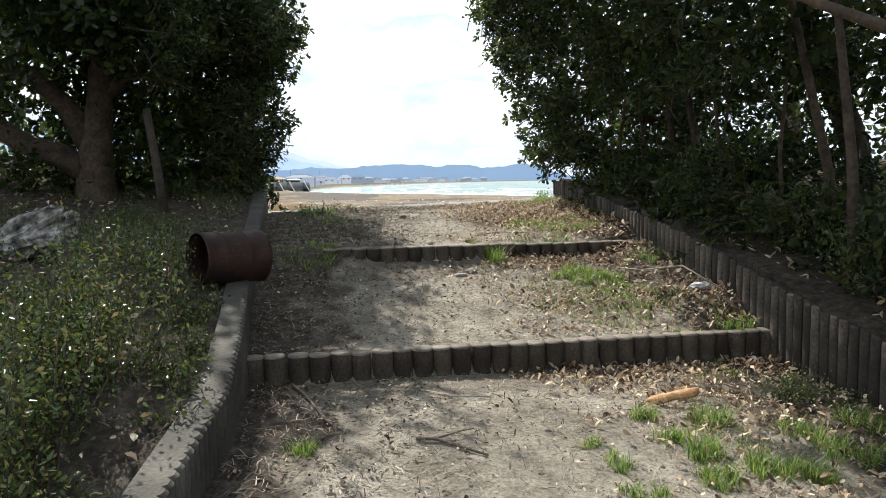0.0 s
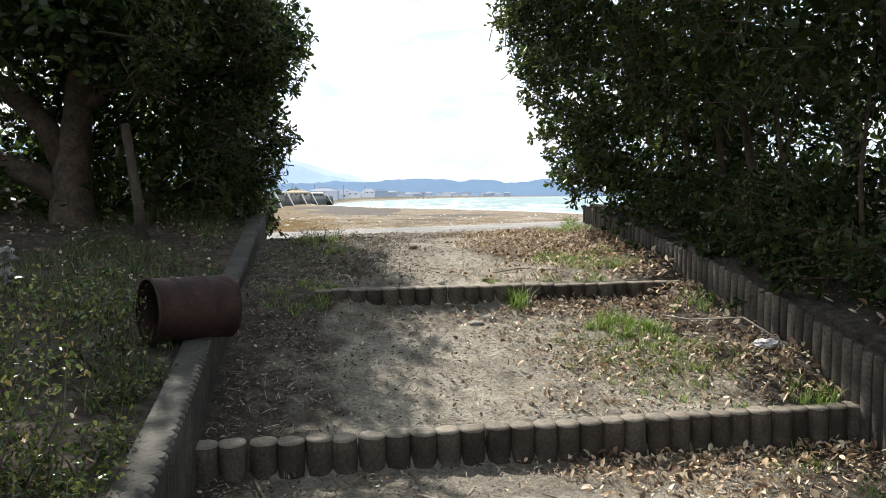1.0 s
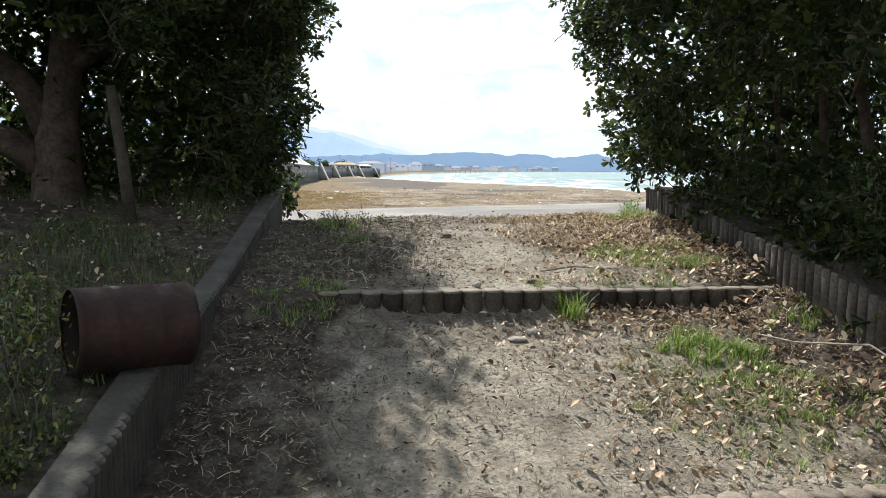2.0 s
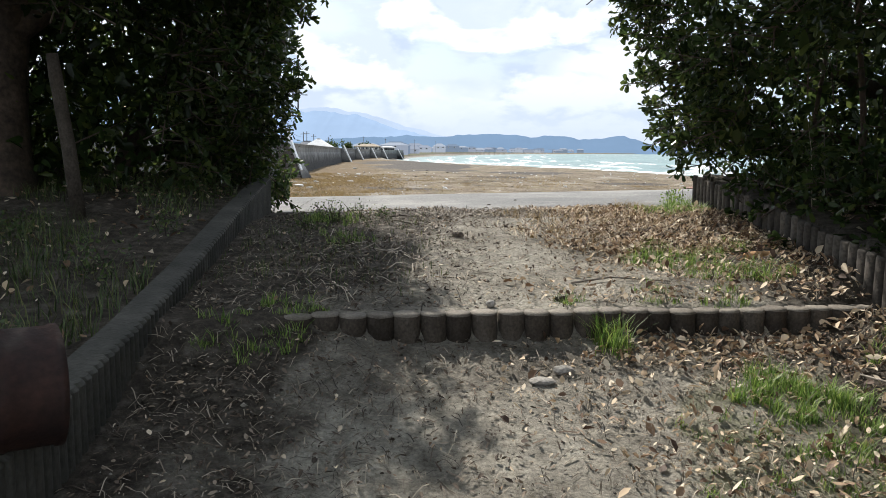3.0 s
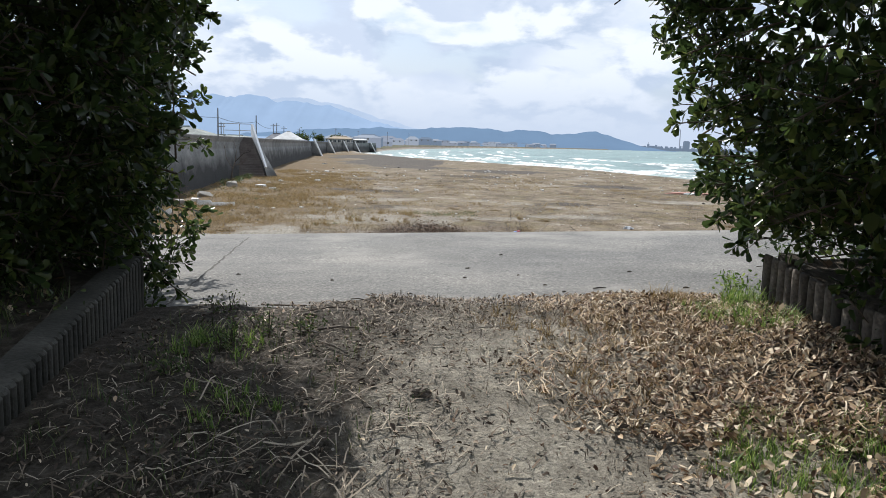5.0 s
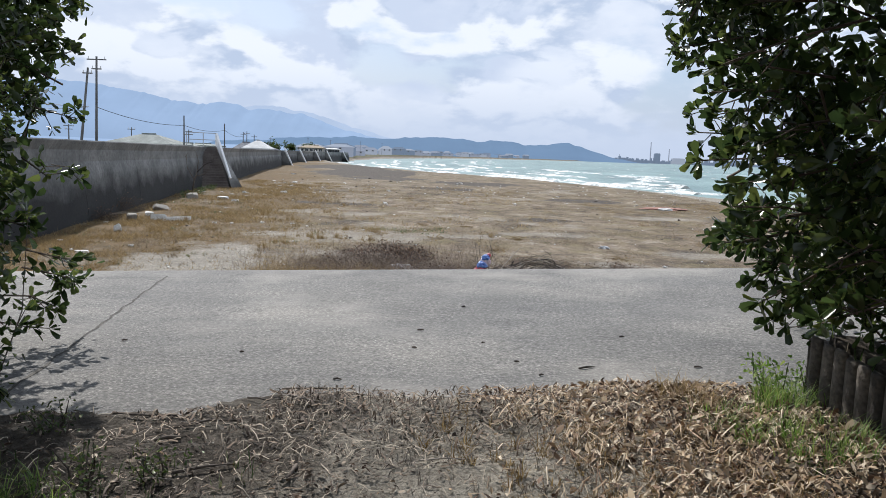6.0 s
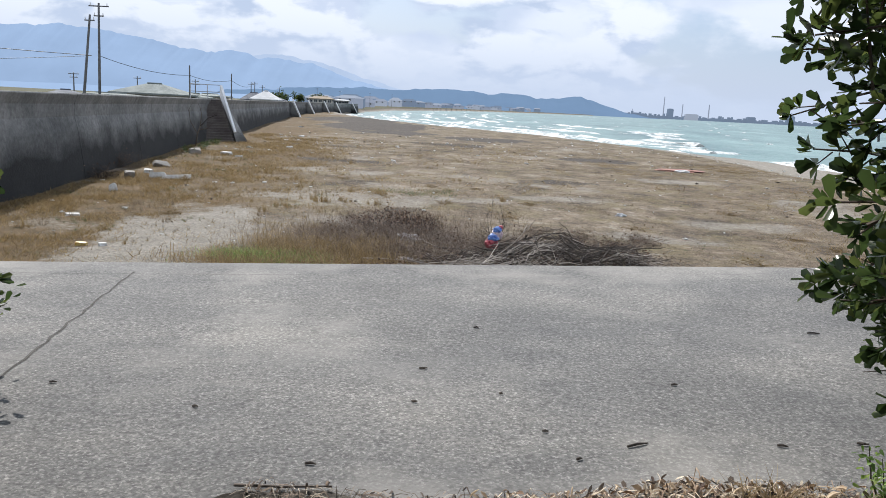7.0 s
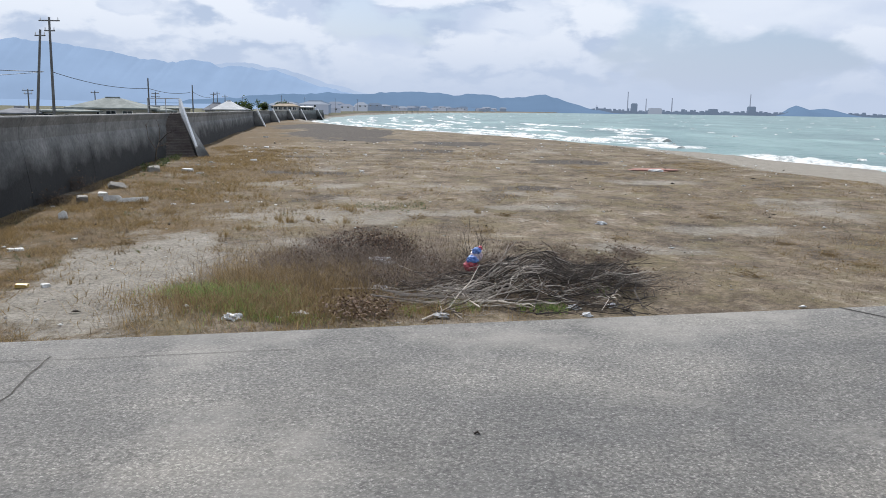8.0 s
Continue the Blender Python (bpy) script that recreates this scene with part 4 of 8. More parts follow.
M_glass = surface("dark_window", [(0.4, (0.02, 0.025, 0.03)), (0.6, (0.05, 0.06, 0.07))], 1.0, rough=0.12)


def house(x, y, turn, w, d, h, rise, roof, label, hip=1.0, wins=4, wall=None):
    root = new("house")
    tagged(root, label, "house", "houses behind the seawall")
    root.location, root.rotation_euler = (x, y, float(ground_z(x, y))), (0, 0, radians(turn))
    p = Parts().box(-w / 2, -d / 2, -0.5, w / 2, d / 2, h)
    part("wall", p.done("wall", wall or M_plaster), root)
    e = 0.55
    c = w / 2 - d / 2 * hip
    V = [(-w / 2 - e, -d / 2 - e, h), (w / 2 + e, -d / 2 - e, h), (w / 2 + e, d / 2 + e, h), (-w / 2 - e, d / 2 + e, h), (-c, 0, h + rise), (c, 0, h + rise)]
    V += [(a, b, z - 0.18) for a, b, z in V[:4]]
    F = [[0, 1, 5, 4], [1, 2, 5], [2, 3, 4, 5], [3, 0, 4], [0, 6, 7, 1], [1, 7, 8, 2], [2, 8, 9, 3], [3, 9, 6, 0], [6, 9, 8, 7]]
    part("roof", mesh("roof", V, F, roof), root)
    rp = Parts().tube([(-c, 0, h + rise + 0.05), (c, 0, h + rise + 0.05)], [0.09, 0.09], 6)
    part("ridge_cap", rp.done("ridge_cap", roof), root)
    for k in range(wins):
        wx = -w / 2 + (k + 0.5) * w / wins
        wp = Parts().box(wx - 0.7, -d / 2 - 0.06, h - 1.55, wx + 0.7, -d / 2 + 0.02, h - 0.35)
        win = part("window", wp.done("window", M_white), root)
        gp = Parts().box(wx - 0.62, -d / 2 - 0.075, h - 1.48, wx - 0.03, -d / 2 - 0.03, h - 0.42).box(wx + 0.03, -d / 2 - 0.075, h - 1.48, wx + 0.62, -d / 2 - 0.03, h - 0.42)
        part("pane", gp.done("pane", M_glass), win)


house(-41.9, 110, -6, 8.8, 5.4, 3.05, 1.3, M_tile, "cream house with a pale hipped tile roof behind the seawall", 1.25)
house(-37.7, 114, -8, 2.6, 4, 2.8, 0.5, M_tile, "small cream house wing with a pale tile roof", 1.0, 1)
house(-49.1, 100, 10, 3.2, 5, 2.35, 0.6, M_tile_dark, "house with a dark tiled roof behind the seawall", 0.4, 2)
house(-45.2, 104, -5, 5.4, 4, 2.65, 0.15, M_tile, "low shed with a pale flat roof behind the seawall", 0.3, 2)
house(-40.1, 128, -5, 4.2, 5, 3.1, 0.25, M_tile, "low building with a pale metal roof behind the seawall", 0.3, 3)
house(-36.6, 150, 5, 4.2, 5, 2.95, 1.5, M_tile_pale, "house with a pale tile roof by the stairs", 0.7, 2)
house(-41.0, 158, 12, 4.0, 5, 2.8, 1.25, M_tile_dark, "house with a dark tile roof further along", 0.5, 3)
house(-44.6, 186, 5, 6.0, 5, 2.8, 0.8, M_tile_dark, "house with a dark tile roof further along", 0.6, 3)
house(-58.3, 330, 4, 9.5, 8, 4.0, 1.0, M_tile_tan, "large house with a tan tile roof near the buttresses", 0.5, 5)
house(-50.6, 336, 4, 6.0, 6, 3.7, 0.5, M_tile_pale, "long house with a pale roof along the shore", 0.5, 5)
hr = random.Random(9)
for k in range(46):
    hy_ = 400 + k * 16 + k * k * 0.5 + hr.uniform(-12, 12)
    # far houses wear the haze materials, so they glow faintly
    house(float(wall_x(hy_)) - 9 - hr.uniform(0, 12 + hy_ * 0.04), hy_, hr.uniform(-35, 35), hr.uniform(7, 12) * (1 + hy_ / 3000), 8, hr.uniform(2.2, 4.6) * (1 + hy_ / 2500), hr.uniform(1.2, 2.6),
          hr.choice([M_stack, M_town, M_town, M_pale]), "distant house in the seaside town along the shore", 0.5, 2, hr.choice([M_stack, M_town, M_pale, M_town, M_stack]))


def far_tree(x, y, h, w):
    """A small round-headed evergreen: a trunk and a crown of leaf clumps."""
    root = new("evergreen_tree")
    root.location = (x, y, float(ground_z(x, y)))
    tagged(root, "dark rounded evergreen tree behind the seawall", "tree", "trees behind the seawall")
    p = Parts().tube([(0, 0, -0.2), (0.1, 0, h * 0.4), (0, 0.1, h * 0.8)], [0.16, 0.13, 0.06], 8)
    part("trunk", p.done("trunk", M_bark, True), root)
    rt = np.random.RandomState(int(abs(x * 10)))
    c = rt.normal(size=(18, 3)) * np.array([w * 0.26, w * 0.26, h * 0.12]) + np.array([0, 0, h * 0.66])
    P = np.repeat(c, 60, 0) + rt.normal(size=(1080, 3)) * w * 0.12
    V, F = leaves(rt, P, 0.13 * w, 0.1, 0.65)
    ob = part("crown", mesh("crown", V, F, M_leaf), root)
    ob["kind"] = "stuff"


for fx, fy, fh, fw in ((-51.6, 230, 5.0, 3.6), (-53.4, 260, 5.2, 3.4), (-50.2, 214, 4.5, 3.0), (-48.0, 196, 4.0, 2.6), (-62, 345, 6.0, 5)):
    far_tree(fx, fy, fh, fw)

M_pole = surface("concrete_pole", [(0.3, (0.10, 0.10, 0.10)), (0.7, (0.18, 0.18, 0.18))], 2, fine=0.15, fine_scale=20)
M_wire = surface("black_cable", [(0.4, (0.02, 0.02, 0.02)), (0.6, (0.04, 0.04, 0.04))], 5, rough=0.6)


def pole(x, y, h, lean, arms, label, r=0.15):
    root = new("utility_pole")
    tagged(root, label, "utility pole", "utility poles behind the seawall")
    root.location = (x, y, float(ground_z(x, y)))
    p = Parts().tube([(0, 0, 0), (lean, 0, h)], [r, r * 0.62], 8)
    part("shaft", p.done("shaft", M_pole), root)
    for z, w in arms:
        fx = lean * z / h
        q = Parts().box(fx - w / 2, -0.05, z - 0.05, fx + w / 2, 0.05, z + 0.05)
        arm = part("crossarm", q.done("crossarm", M_pole), root)
        for s in (-0.42, 0.0, 0.42):
            q = Parts().tube([(fx + s * w, 0, z + 0.05), (fx + s * w, 0, z + 0.28)], [0.05, 0.035], 6)
            part("insulator", q.done("insulator", M_white), arm)
    return root


pole(-33.25, 75, 10.83, 0.2, [(10.55, 1.8), (9.7, 0.9)], "tall grey concrete utility pole with crossarms")
pole(-34.45, 74, 9.7, 1.05, [(9.2, 0.9)], "leaning brace pole beside the tall utility pole")
pole(-31.85, 95, 6.47, 0.0, [], "thin dark pole behind the cream house", 0.12)
pole(-34.3, 120, 6.45, 0.0, [], "thin dark pole behind the stairs", 0.12)
pole(-58.0, 120, 5.5, 0.0, [(5.3, 1.6), (4.8, 1.2)], "distant utility pole with crossarms", 0.13)
pole(-50.5, 125, 5.5, 0.0, [(5.2, 1.2)], "distant utility pole above the cream house", 0.12)
pole(-43.8, 132, 5.6, 0.0, [(5.3, 1.2), (4.8, 1.4)], "distant utility pole with crossarms", 0.12)
for px, py, ph in ((-47.5, 180, 6.5), (-47.2, 182, 6.7), (-46.5, 186, 6.1), (-59.7, 260, 6.8), (-73, 400, 9.5), (-66, 430, 9), (-60, 520, 9.5), (-56, 640, 10)):
    pole(px, py, ph, 0.0, [(ph - 0.5, 1.3)], "thin distant utility pole in the town", 0.13)


def wire(a, b, sag, r=0.028):
    pts = [Vector(a).lerp(Vector(b), t / 14) - Vector((0, 0, sag * 4 * (t / 14) * (1 - t / 14))) for t in range(15)]
    p = Parts().tube(pts, [r] * 15, 5)
    thing("overhead_cable", p.done("overhead_cable", M_wire), "thin black overhead cable between poles", "cable", "overhead cables")


wire((-33.1, 75, 5.2), (-31.85, 95, 4.34), 0.45)
wire((-31.85, 95, 4.34), (-34.3, 120, 4.48), 0.4)
wire((-34.3, 120, 4.48), (-47.5, 180, 4.6), 0.5)
wire((-33.6, 74.5, 5.18), (-41.5, 46, 5.0), 0.15)
wire((-33.7, 74.5, 5.15), (-43, 46, 2.6), 0.15, 0.02)


# ---------------------------------------------------------------- trees
def spray_leaves(rng, c, axis, k, length, spread, size, base, aspect=0.46):
    """Leaves in sprays about twig centres c, along axis."""
    n = len(c)
    t = (0.5 - rng.uniform(0, 1, (n, k, 1)) ** 1.5) * length
    pos = (c[:, None] + axis[:, None] * t + rng.normal(size=(n, k, 3)) * spread).reshape(-1, 3) - np.array(base)
    return leaves(rng, pos, size, 0.2, aspect, np.repeat(axis, k, 0) * 0.9)


def tree(base, trunk_pts, limbs, face, side, box, shell, inner, seed, label, top=0, shade_box=None, size=0.072, lumps=1.0, pale=(), sprays=(), twigs=0):
    """trunk_pts and limbs are lines of (x, y, z, radius). face(y, z): the leafy face towards the path; side: -1 left of
    it, 1 right.
    box: (y0, y1, z0, z1, depth). shell, inner: sprays near the face and inside. top: unseen sprays added to cast shade."""
    rng = np.random.RandomState(seed)
    root = new("broadleaf_tree")
    tagged(root, label, "tree", "trees beside the path")
    base = Vector(base)
    root.location = base
    p = Parts()
    p.tube([Vector(q[:3]) - base for q in trunk_pts], [q[3] for q in trunk_pts], 12)
    part("trunk", p.done("trunk", M_bark, True), root)
    for l in limbs:
        p = Parts().tube([Vector(q[:3]) - base for q in l], [q[3] for q in l], 8)
        part("branch", p.done("branch", M_bark, True), root)
    for l in pale:
        p = Parts().tube([Vector(q[:3]) - base for q in l], [q[3] for q in l], 8)
        part("bare_limb", p.done("bare_limb", M_bark, True), root, "bare grey-brown limb")
    y0, y1, z0, z1, depth = box
    VV, FF, n0 = [], [], 0

    def add(V, F):
        nonlocal n0
        VV.append(V); FF.append(F + n0); n0 += len(V)

    # the face: uneven, in billows, with sprays standing out of it
    y, z = rng.uniform(y0, y1, shell), rng.uniform(z0, z1, shell)
    bil = 0.34 * (vnoise(y, z, 0.9, seed + 1) + 0.35) + 0.14 * vnoise(y, z, 0.33, seed + 2)
    x = face(y, z) + side * (0.1 + bil * lumps + rng.gamma(1.3, 0.14, shell))
    c = np.stack([x, y, z], 1)
    keep = vnoise(y, z, 0.42, seed + 3) + 0.5 * vnoise(y, z, 0.18, seed + 4) > -0.16
    c = c[keep]
    axis = rng.normal(size=c.shape) * 0.6 + np.array([-side * 0.5, -0.15, 0.15])
    axis /= np.linalg.norm(axis, axis=1)[:, None]
    add(*spray_leaves(rng, c, axis, 11, 0.30, 0.035, size * 1.05, base))
    tw = Parts()
    for i in range(0, len(c), 4):
        a, b = c[i] - axis[i] * 0.3 - np.array(base), c[i] + axis[i] * 0.15 - np.array(base)
        tw.tube([a, b], [0.007, 0.003], 4, False)
    # the inside
    y, z = rng.uniform(y0, y1, inner), rng.uniform(z0 + 0.1, z1, inner)
    x = face(y, z) + side * (0.35 + rng.uniform(0, 1, inner) * depth)
    c = np.stack([x, y, z], 1)
    axis = rng.normal(size=c.shape)
    axis /= np.linalg.norm(axis, axis=1)[:, None]
    add(*spray_leaves(rng, c, axis, 7, 0.36, 0.06, size * 1.7, base, 0.6))
    # coarse sprays outside the view, added only to block sun and sky
    if top:
        boxes = shade_box if isinstance(shade_box, list) else [shade_box]
        c = np.concatenate([np.stack([rng.uniform(b[2], b[3], top), rng.uniform(b[0], b[1], top), rng.uniform(b[4], b[5], top)], 1) for b in boxes])
        axis = rng.normal(size=c.shape)
        axis /= np.linalg.norm(axis, axis=1)[:, None]
        add(*spray_leaves(rng, c, axis, 9, 0.5, 0.08, size * 1.9, base, 0.6))
    # hanging sprays: a thin twig with whorls of leaves
    sprays = list(sprays)
    for _ in range(twigs):
        yy, zz = rng.uniform(y0, y1), rng.uniform(z0, z1)
        fx = float(face(yy, zz))
        sprays.append((fx + side * 0.4, yy, zz + 0.06, fx - side * rng.uniform(-0.08, 0.16), yy + rng.normal(0, 0.08), zz + rng.uniform(-0.16, 0.14)))
    for x0, yy0, zz0, x1, yy1, zz1 in sprays:
        a, b = np.array([x0, yy0, zz0]), np.array([x1, yy1, zz1])
        o = np.array(base)
        mid = (a + b) / 2 + rng.normal(0, 0.03, 3)
        tw.tube([a - o, mid - o, b - o], [0.007, 0.005, 0.003], 4, False)
        d = (b - a) / np.linalg.norm(b - a)
        tips = [(b, d), ((mid + b) / 2, d)]
        for f in (0.35, 0.55, 0.7, 0.85):
            e = d * 0.7 + rng.normal(0, 0.6, 3)
            e /= np.linalg.norm(e)
            s = a * (1 - f) + b * f
            t = s + e * rng.uniform(0.07, 0.15)
            tw.tube([s - o, t - o], [0.004, 0.0025], 4, False)
            tips.append((t, e))
        P = np.repeat(np.array([t for t, e in tips]), 7, 0) + rng.normal(0, 0.008, (7 * len(tips), 3)) - o
        add(*leaves(rng, P, size * 1.1, 0.0, 0.48, np.repeat(np.array([e for t, e in tips]), 7, 0) * 0.8))
    ob = part("twig_mass", tw.done("twig_mass", M_bark), root)
    ob["kind"] = "stuff"
    ob = part("crown", mesh("crown", np.concatenate(VV), np.concatenate(FF), M_leaf), root, "glossy dark green leaves")
    ob["kind"] = "stuff"
    return root


def left_edge(y, z):
    return np.interp(z, [0.9, 1.5, 2.1, 2.5, 2.8, 3.1, 3.5, 4.2, 6.0], [-2.5, -2.3, -2.1, -2.02, -1.86, -1.76, -1.82, -2.2, -3.2]) - 0.16 * np.clip(5.2 - y, 0, 20) - 0.16 * np.clip(y - 5.5, 0, 3)


def left_deep(y, z):
    return np.interp(y, [-6, 0, 3, 5.2, 7], [-4.6, -4.3, -3.9, -3.0, -2.9]) + 0.12 * np.clip(z - 2.5, 0, 5)


def right_edge(y, z):
    return np.interp(z, [0.8, 1.3, 2.1, 2.8, 3.8, 6.0], [1.9, 1.5, 1.17, 0.94, 0.6, 0.26]) + 0.17 * np.clip(5.9 - y, 0, 20) + 0.6 * np.clip(y - 6.6, 0, 3)


def right_deep(y, z):
    return np.interp(y, [-6, 0, 3, 7], [4.2, 3.6, 3.0, 2.4]) - 0.10 * np.clip(z - 2.2, 0, 5)


M_stem = surface("grey_stick", [(0.3, (0.14, 0.12, 0.10)), (0.7, (0.34, 0.305, 0.265))], 6, fine=0.3, fine_scale=40, rand=0.5)
tree((-4.1, 4.66, 0.85), [(-4.1, 4.66, 0.5, 0.34), (-4.12, 4.66, 0.85, 0.27), (-4.14, 4.66, 1.2, 0.22), (-4.12, 4.66, 1.6, 0.19), (-4.06, 4.7, 2.1, 0.15), (-4.0, 4.8, 3.2, 0.12), (-3.8, 5.0, 4.8, 0.07)],
     [[(-4.12, 4.66, 1.2, 0.16), (-4.5, 4.56, 1.48, 0.145), (-4.9, 4.5, 1.62, 0.13), (-5.3, 4.4, 1.94, 0.115), (-5.5, 4.3, 2.4, 0.1), (-5.75, 4.2, 3.0, 0.07)],
      [(-4.15, 4.66, 1.5, 0.15), (-4.38, 4.6, 2.02, 0.125), (-4.75, 4.5, 2.42, 0.11), (-5.4, 4.4, 2.6, 0.095), (-6.1, 4.3, 2.9, 0.06)],
      [(-4.0, 4.7, 2.2, 0.1), (-3.2, 5.2, 3.0, 0.06), (-2.6, 5.6, 3.5, 0.03)], [(-3.95, 4.8, 2.8, 0.08), (-3.0, 5.3, 3.9, 0.05), (-2.3, 5.6, 4.6, 0.03)]],
     left_edge, -1, (4.6, 6.75, 0.95, 4.9, 2.4), 2300, 1350, 11, "spreading evergreen broadleaf tree with a forked grey trunk", lumps=1.35, twigs=70,
     sprays=[(-2.55, 5.95, 1.5, -2.3, 6.05, 1.1), (-2.5, 6.0, 1.25, -2.22, 6.1, 0.9), (-2.6, 5.9, 1.7, -2.3, 6.0, 1.4), (-2.5, 6.05, 1.1, -2.2, 6.2, 0.78), (-2.4, 5.6, 2.2, -2.05, 5.7, 2.1), (-2.4, 5.6, 2.7, -2.05, 5.7, 2.75), (-2.5, 5.6, 3.0, -2.1, 5.6, 3.1)])
tree((-3.75, 5.55, 0.95), [(-3.75, 5.55, 0.6, 0.12), (-3.6, 5.8, 1.4, 0.09), (-3.4, 6.5, 2.4, 0.06), (-3.3, 7.2, 3.6, 0.03)],
     [[(-3.6, 5.8, 1.2, 0.06), (-3.2, 6.8, 1.5, 0.04), (-3.0, 7.7, 1.5, 0.02)], [(-3.5, 6.2, 1.9, 0.05), (-3.1, 7.1, 2.4, 0.03), (-2.9, 7.9, 2.6, 0.015)], [(-3.6, 5.7, 1.0, 0.05), (-3.2, 6.6, 0.95, 0.03), (-2.9, 7.4, 0.85, 0.015)]],
     lambda y, z: -2.36 - 0.16 * np.clip(y - 6.4, 0, 3) + 0.06 * np.sin(3.1 * z), -1, (6.3, 8.15, 0.9, 4.7, 1.3), 1100, 900, 21, "leaning evergreen tree hanging over the road edge",
     sprays=[(x - 0.36, y - 0.05, z + 0.08, x - 0.02, y, z) for x, y, z in ((-2.6, 7.8, 1.15), (-2.62, 7.9, 1.0), (-2.7, 7.8, 0.82), (-2.75, 7.6, 0.72), (-2.6, 7.9, 1.75), (-2.58, 7.9, 2.1), (-2.62, 7.7, 2.5), (-2.6, 7.9, 2.8), (-2.7, 7.5, 1.4))])
tree((-6.6, 6.4, 1.1), [(-6.6, 6.4, 0.7, 0.2), (-6.4, 6.3, 2.2, 0.15), (-6.0, 5.8, 4.2, 0.08)], [[(-6.4, 6.3, 1.8, 0.1), (-5.2, 5.4, 3.2, 0.06), (-4.4, 4.4, 4.0, 0.03)]],
     lambda y, z: left_deep(y, z) - 0.9, -1, (4.2, 7.0, 0.9, 4.6, 5.5), 700, 2700, 12, "dense dark evergreen tree behind the wall")
# four groups of unseen sprays over this crown, added to shade path and bank
tree((-5.6, 2.2, 0.8), [(-5.6, 2.2, 0.5, 0.2), (-5.4, 2.3, 2.0, 0.15), (-4.6, 2.6, 4.2, 0.08)], [[(-5.4, 2.3, 1.9, 0.1), (-4.4, 3.0, 3.2, 0.06), (-3.5, 3.6, 4.0, 0.03)]],
     lambda y, z: left_edge(y, z) - 0.5, -1, (3.4, 5.2, 2.25, 4.5, 3.0), 560, 420, 17, "dark evergreen tree shading the planted bank", 220, [(-1.5, 4.0, -6.8, -3.6, 4.3, 5.3), (3.6, 6.2, -4.4, -2.55, 3.9, 5.2), (3.2, 5.0, -4.6, -3.35, 3.1, 4.0), (2.9, 4.6, -4.6, -3.3, 2.7, 3.4)])
# unseen sprays overhead and behind the start, added to cut sun and skylight
tree((-7.4, -0.5, 0.7), [(-7.4, -0.5, 0.4, 0.22), (-7.2, -0.4, 2.4, 0.16), (-6.2, 0.0, 4.4, 0.08)], [[(-7.2, -0.4, 2.0, 0.1), (-5.6, 0.2, 3.4, 0.06), (-4.6, 0.6, 4.0, 0.03)]],
     lambda y, z: left_deep(y, z) - 0.6, -1, (-5.0, 2.0, 2.3, 4.6, 3.0), 480, 230, 13, "tall evergreen tree over the planted bank", 380, [(-8, -2, -7.5, -3.6, 4.6, 6.5), (-11, -5.6, -7, 0, 2.2, 6.2), (-6.0, -1.6, -2.6, 0.4, 4.7, 5.8), (-1.2, 0.8, -3.6, -2.1, 3.3, 4.6)])
# top sprays lie higher than the view reaches, added for shade
tree((3.5, 5.6, 0.9), [(3.5, 5.6, 0.6, 0.2), (3.4, 5.6, 1.8, 0.15), (3.0, 5.5, 3.2, 0.1), (2.5, 5.4, 4.8, 0.05)],
     [[(3.4, 5.6, 1.7, 0.1), (2.7, 5.9, 2.1, 0.05), (1.9, 6.3, 2.3, 0.02)], [(3.2, 5.5, 2.6, 0.08), (2.3, 5.9, 3.3, 0.05), (1.5, 6.2, 3.8, 0.02)], [(3.4, 5.6, 1.4, 0.07), (2.6, 6.2, 1.5, 0.04), (1.8, 6.5, 1.35, 0.015)]],
     right_edge, 1, (5.0, 7.3, 1.28, 5.4, 2.4), 2400, 900, 14, "glossy evergreen tree overhanging the path by the road", 250, (4, 7.2, 1.6, 4.5, 5.4, 6.4), lumps=1.35, twigs=70,
     sprays=[(x + 0.46, y - 0.05, z + 0.06, x + 0.12, y, z) for x, y, z in ((1.0, 6.7, 2.72), (1.18, 6.7, 2.47), (1.16, 6.65, 2.34), (1.19, 6.72, 2.21), (1.25, 6.7, 2.0), (1.3, 6.75, 1.85), (1.4, 6.7, 1.66), (1.43, 6.75, 1.55), (1.54, 6.7, 1.31), (1.56, 6.75, 1.15), (1.5, 6.9, 1.75), (1.35, 6.6, 2.1))])
# unseen sprays over the path, added to darken the right wall
tree((4.6, 3.0, 0.6), [(4.6, 3.0, 0.3, 0.17), (4.3, 3.1, 1.6, 0.14), (3.7, 3.3, 3.2, 0.1), (3.2, 3.4, 4.8, 0.05)],
     [[(4.3, 3.1, 1.6, 0.09), (3.4, 2.6, 3.0, 0.06), (2.6, 2.3, 3.8, 0.03)]], right_edge, 1, (1.6, 5.2, 1.9, 5.6, 3.2), 2000, 1550, 15, "leaning dark evergreen tree on the bank", 280, (1.4, 5.4, 0.05, 1.5, 4.0, 4.9), lumps=1.35, twigs=60)
tree((5.4, 6.4, 0.9), [(5.4, 6.4, 0.6, 0.16), (5.3, 6.3, 2.0, 0.12), (5.0, 6.0, 4.0, 0.06)], [[(5.3, 6.3, 1.7, 0.07), (4.4, 5.4, 2.4, 0.04)]],
     right_deep, 1, (2.0, 8.5, 0.7, 3.2, 3.4), 1100, 800, 18, "low-branched evergreen tree deep in the thicket")
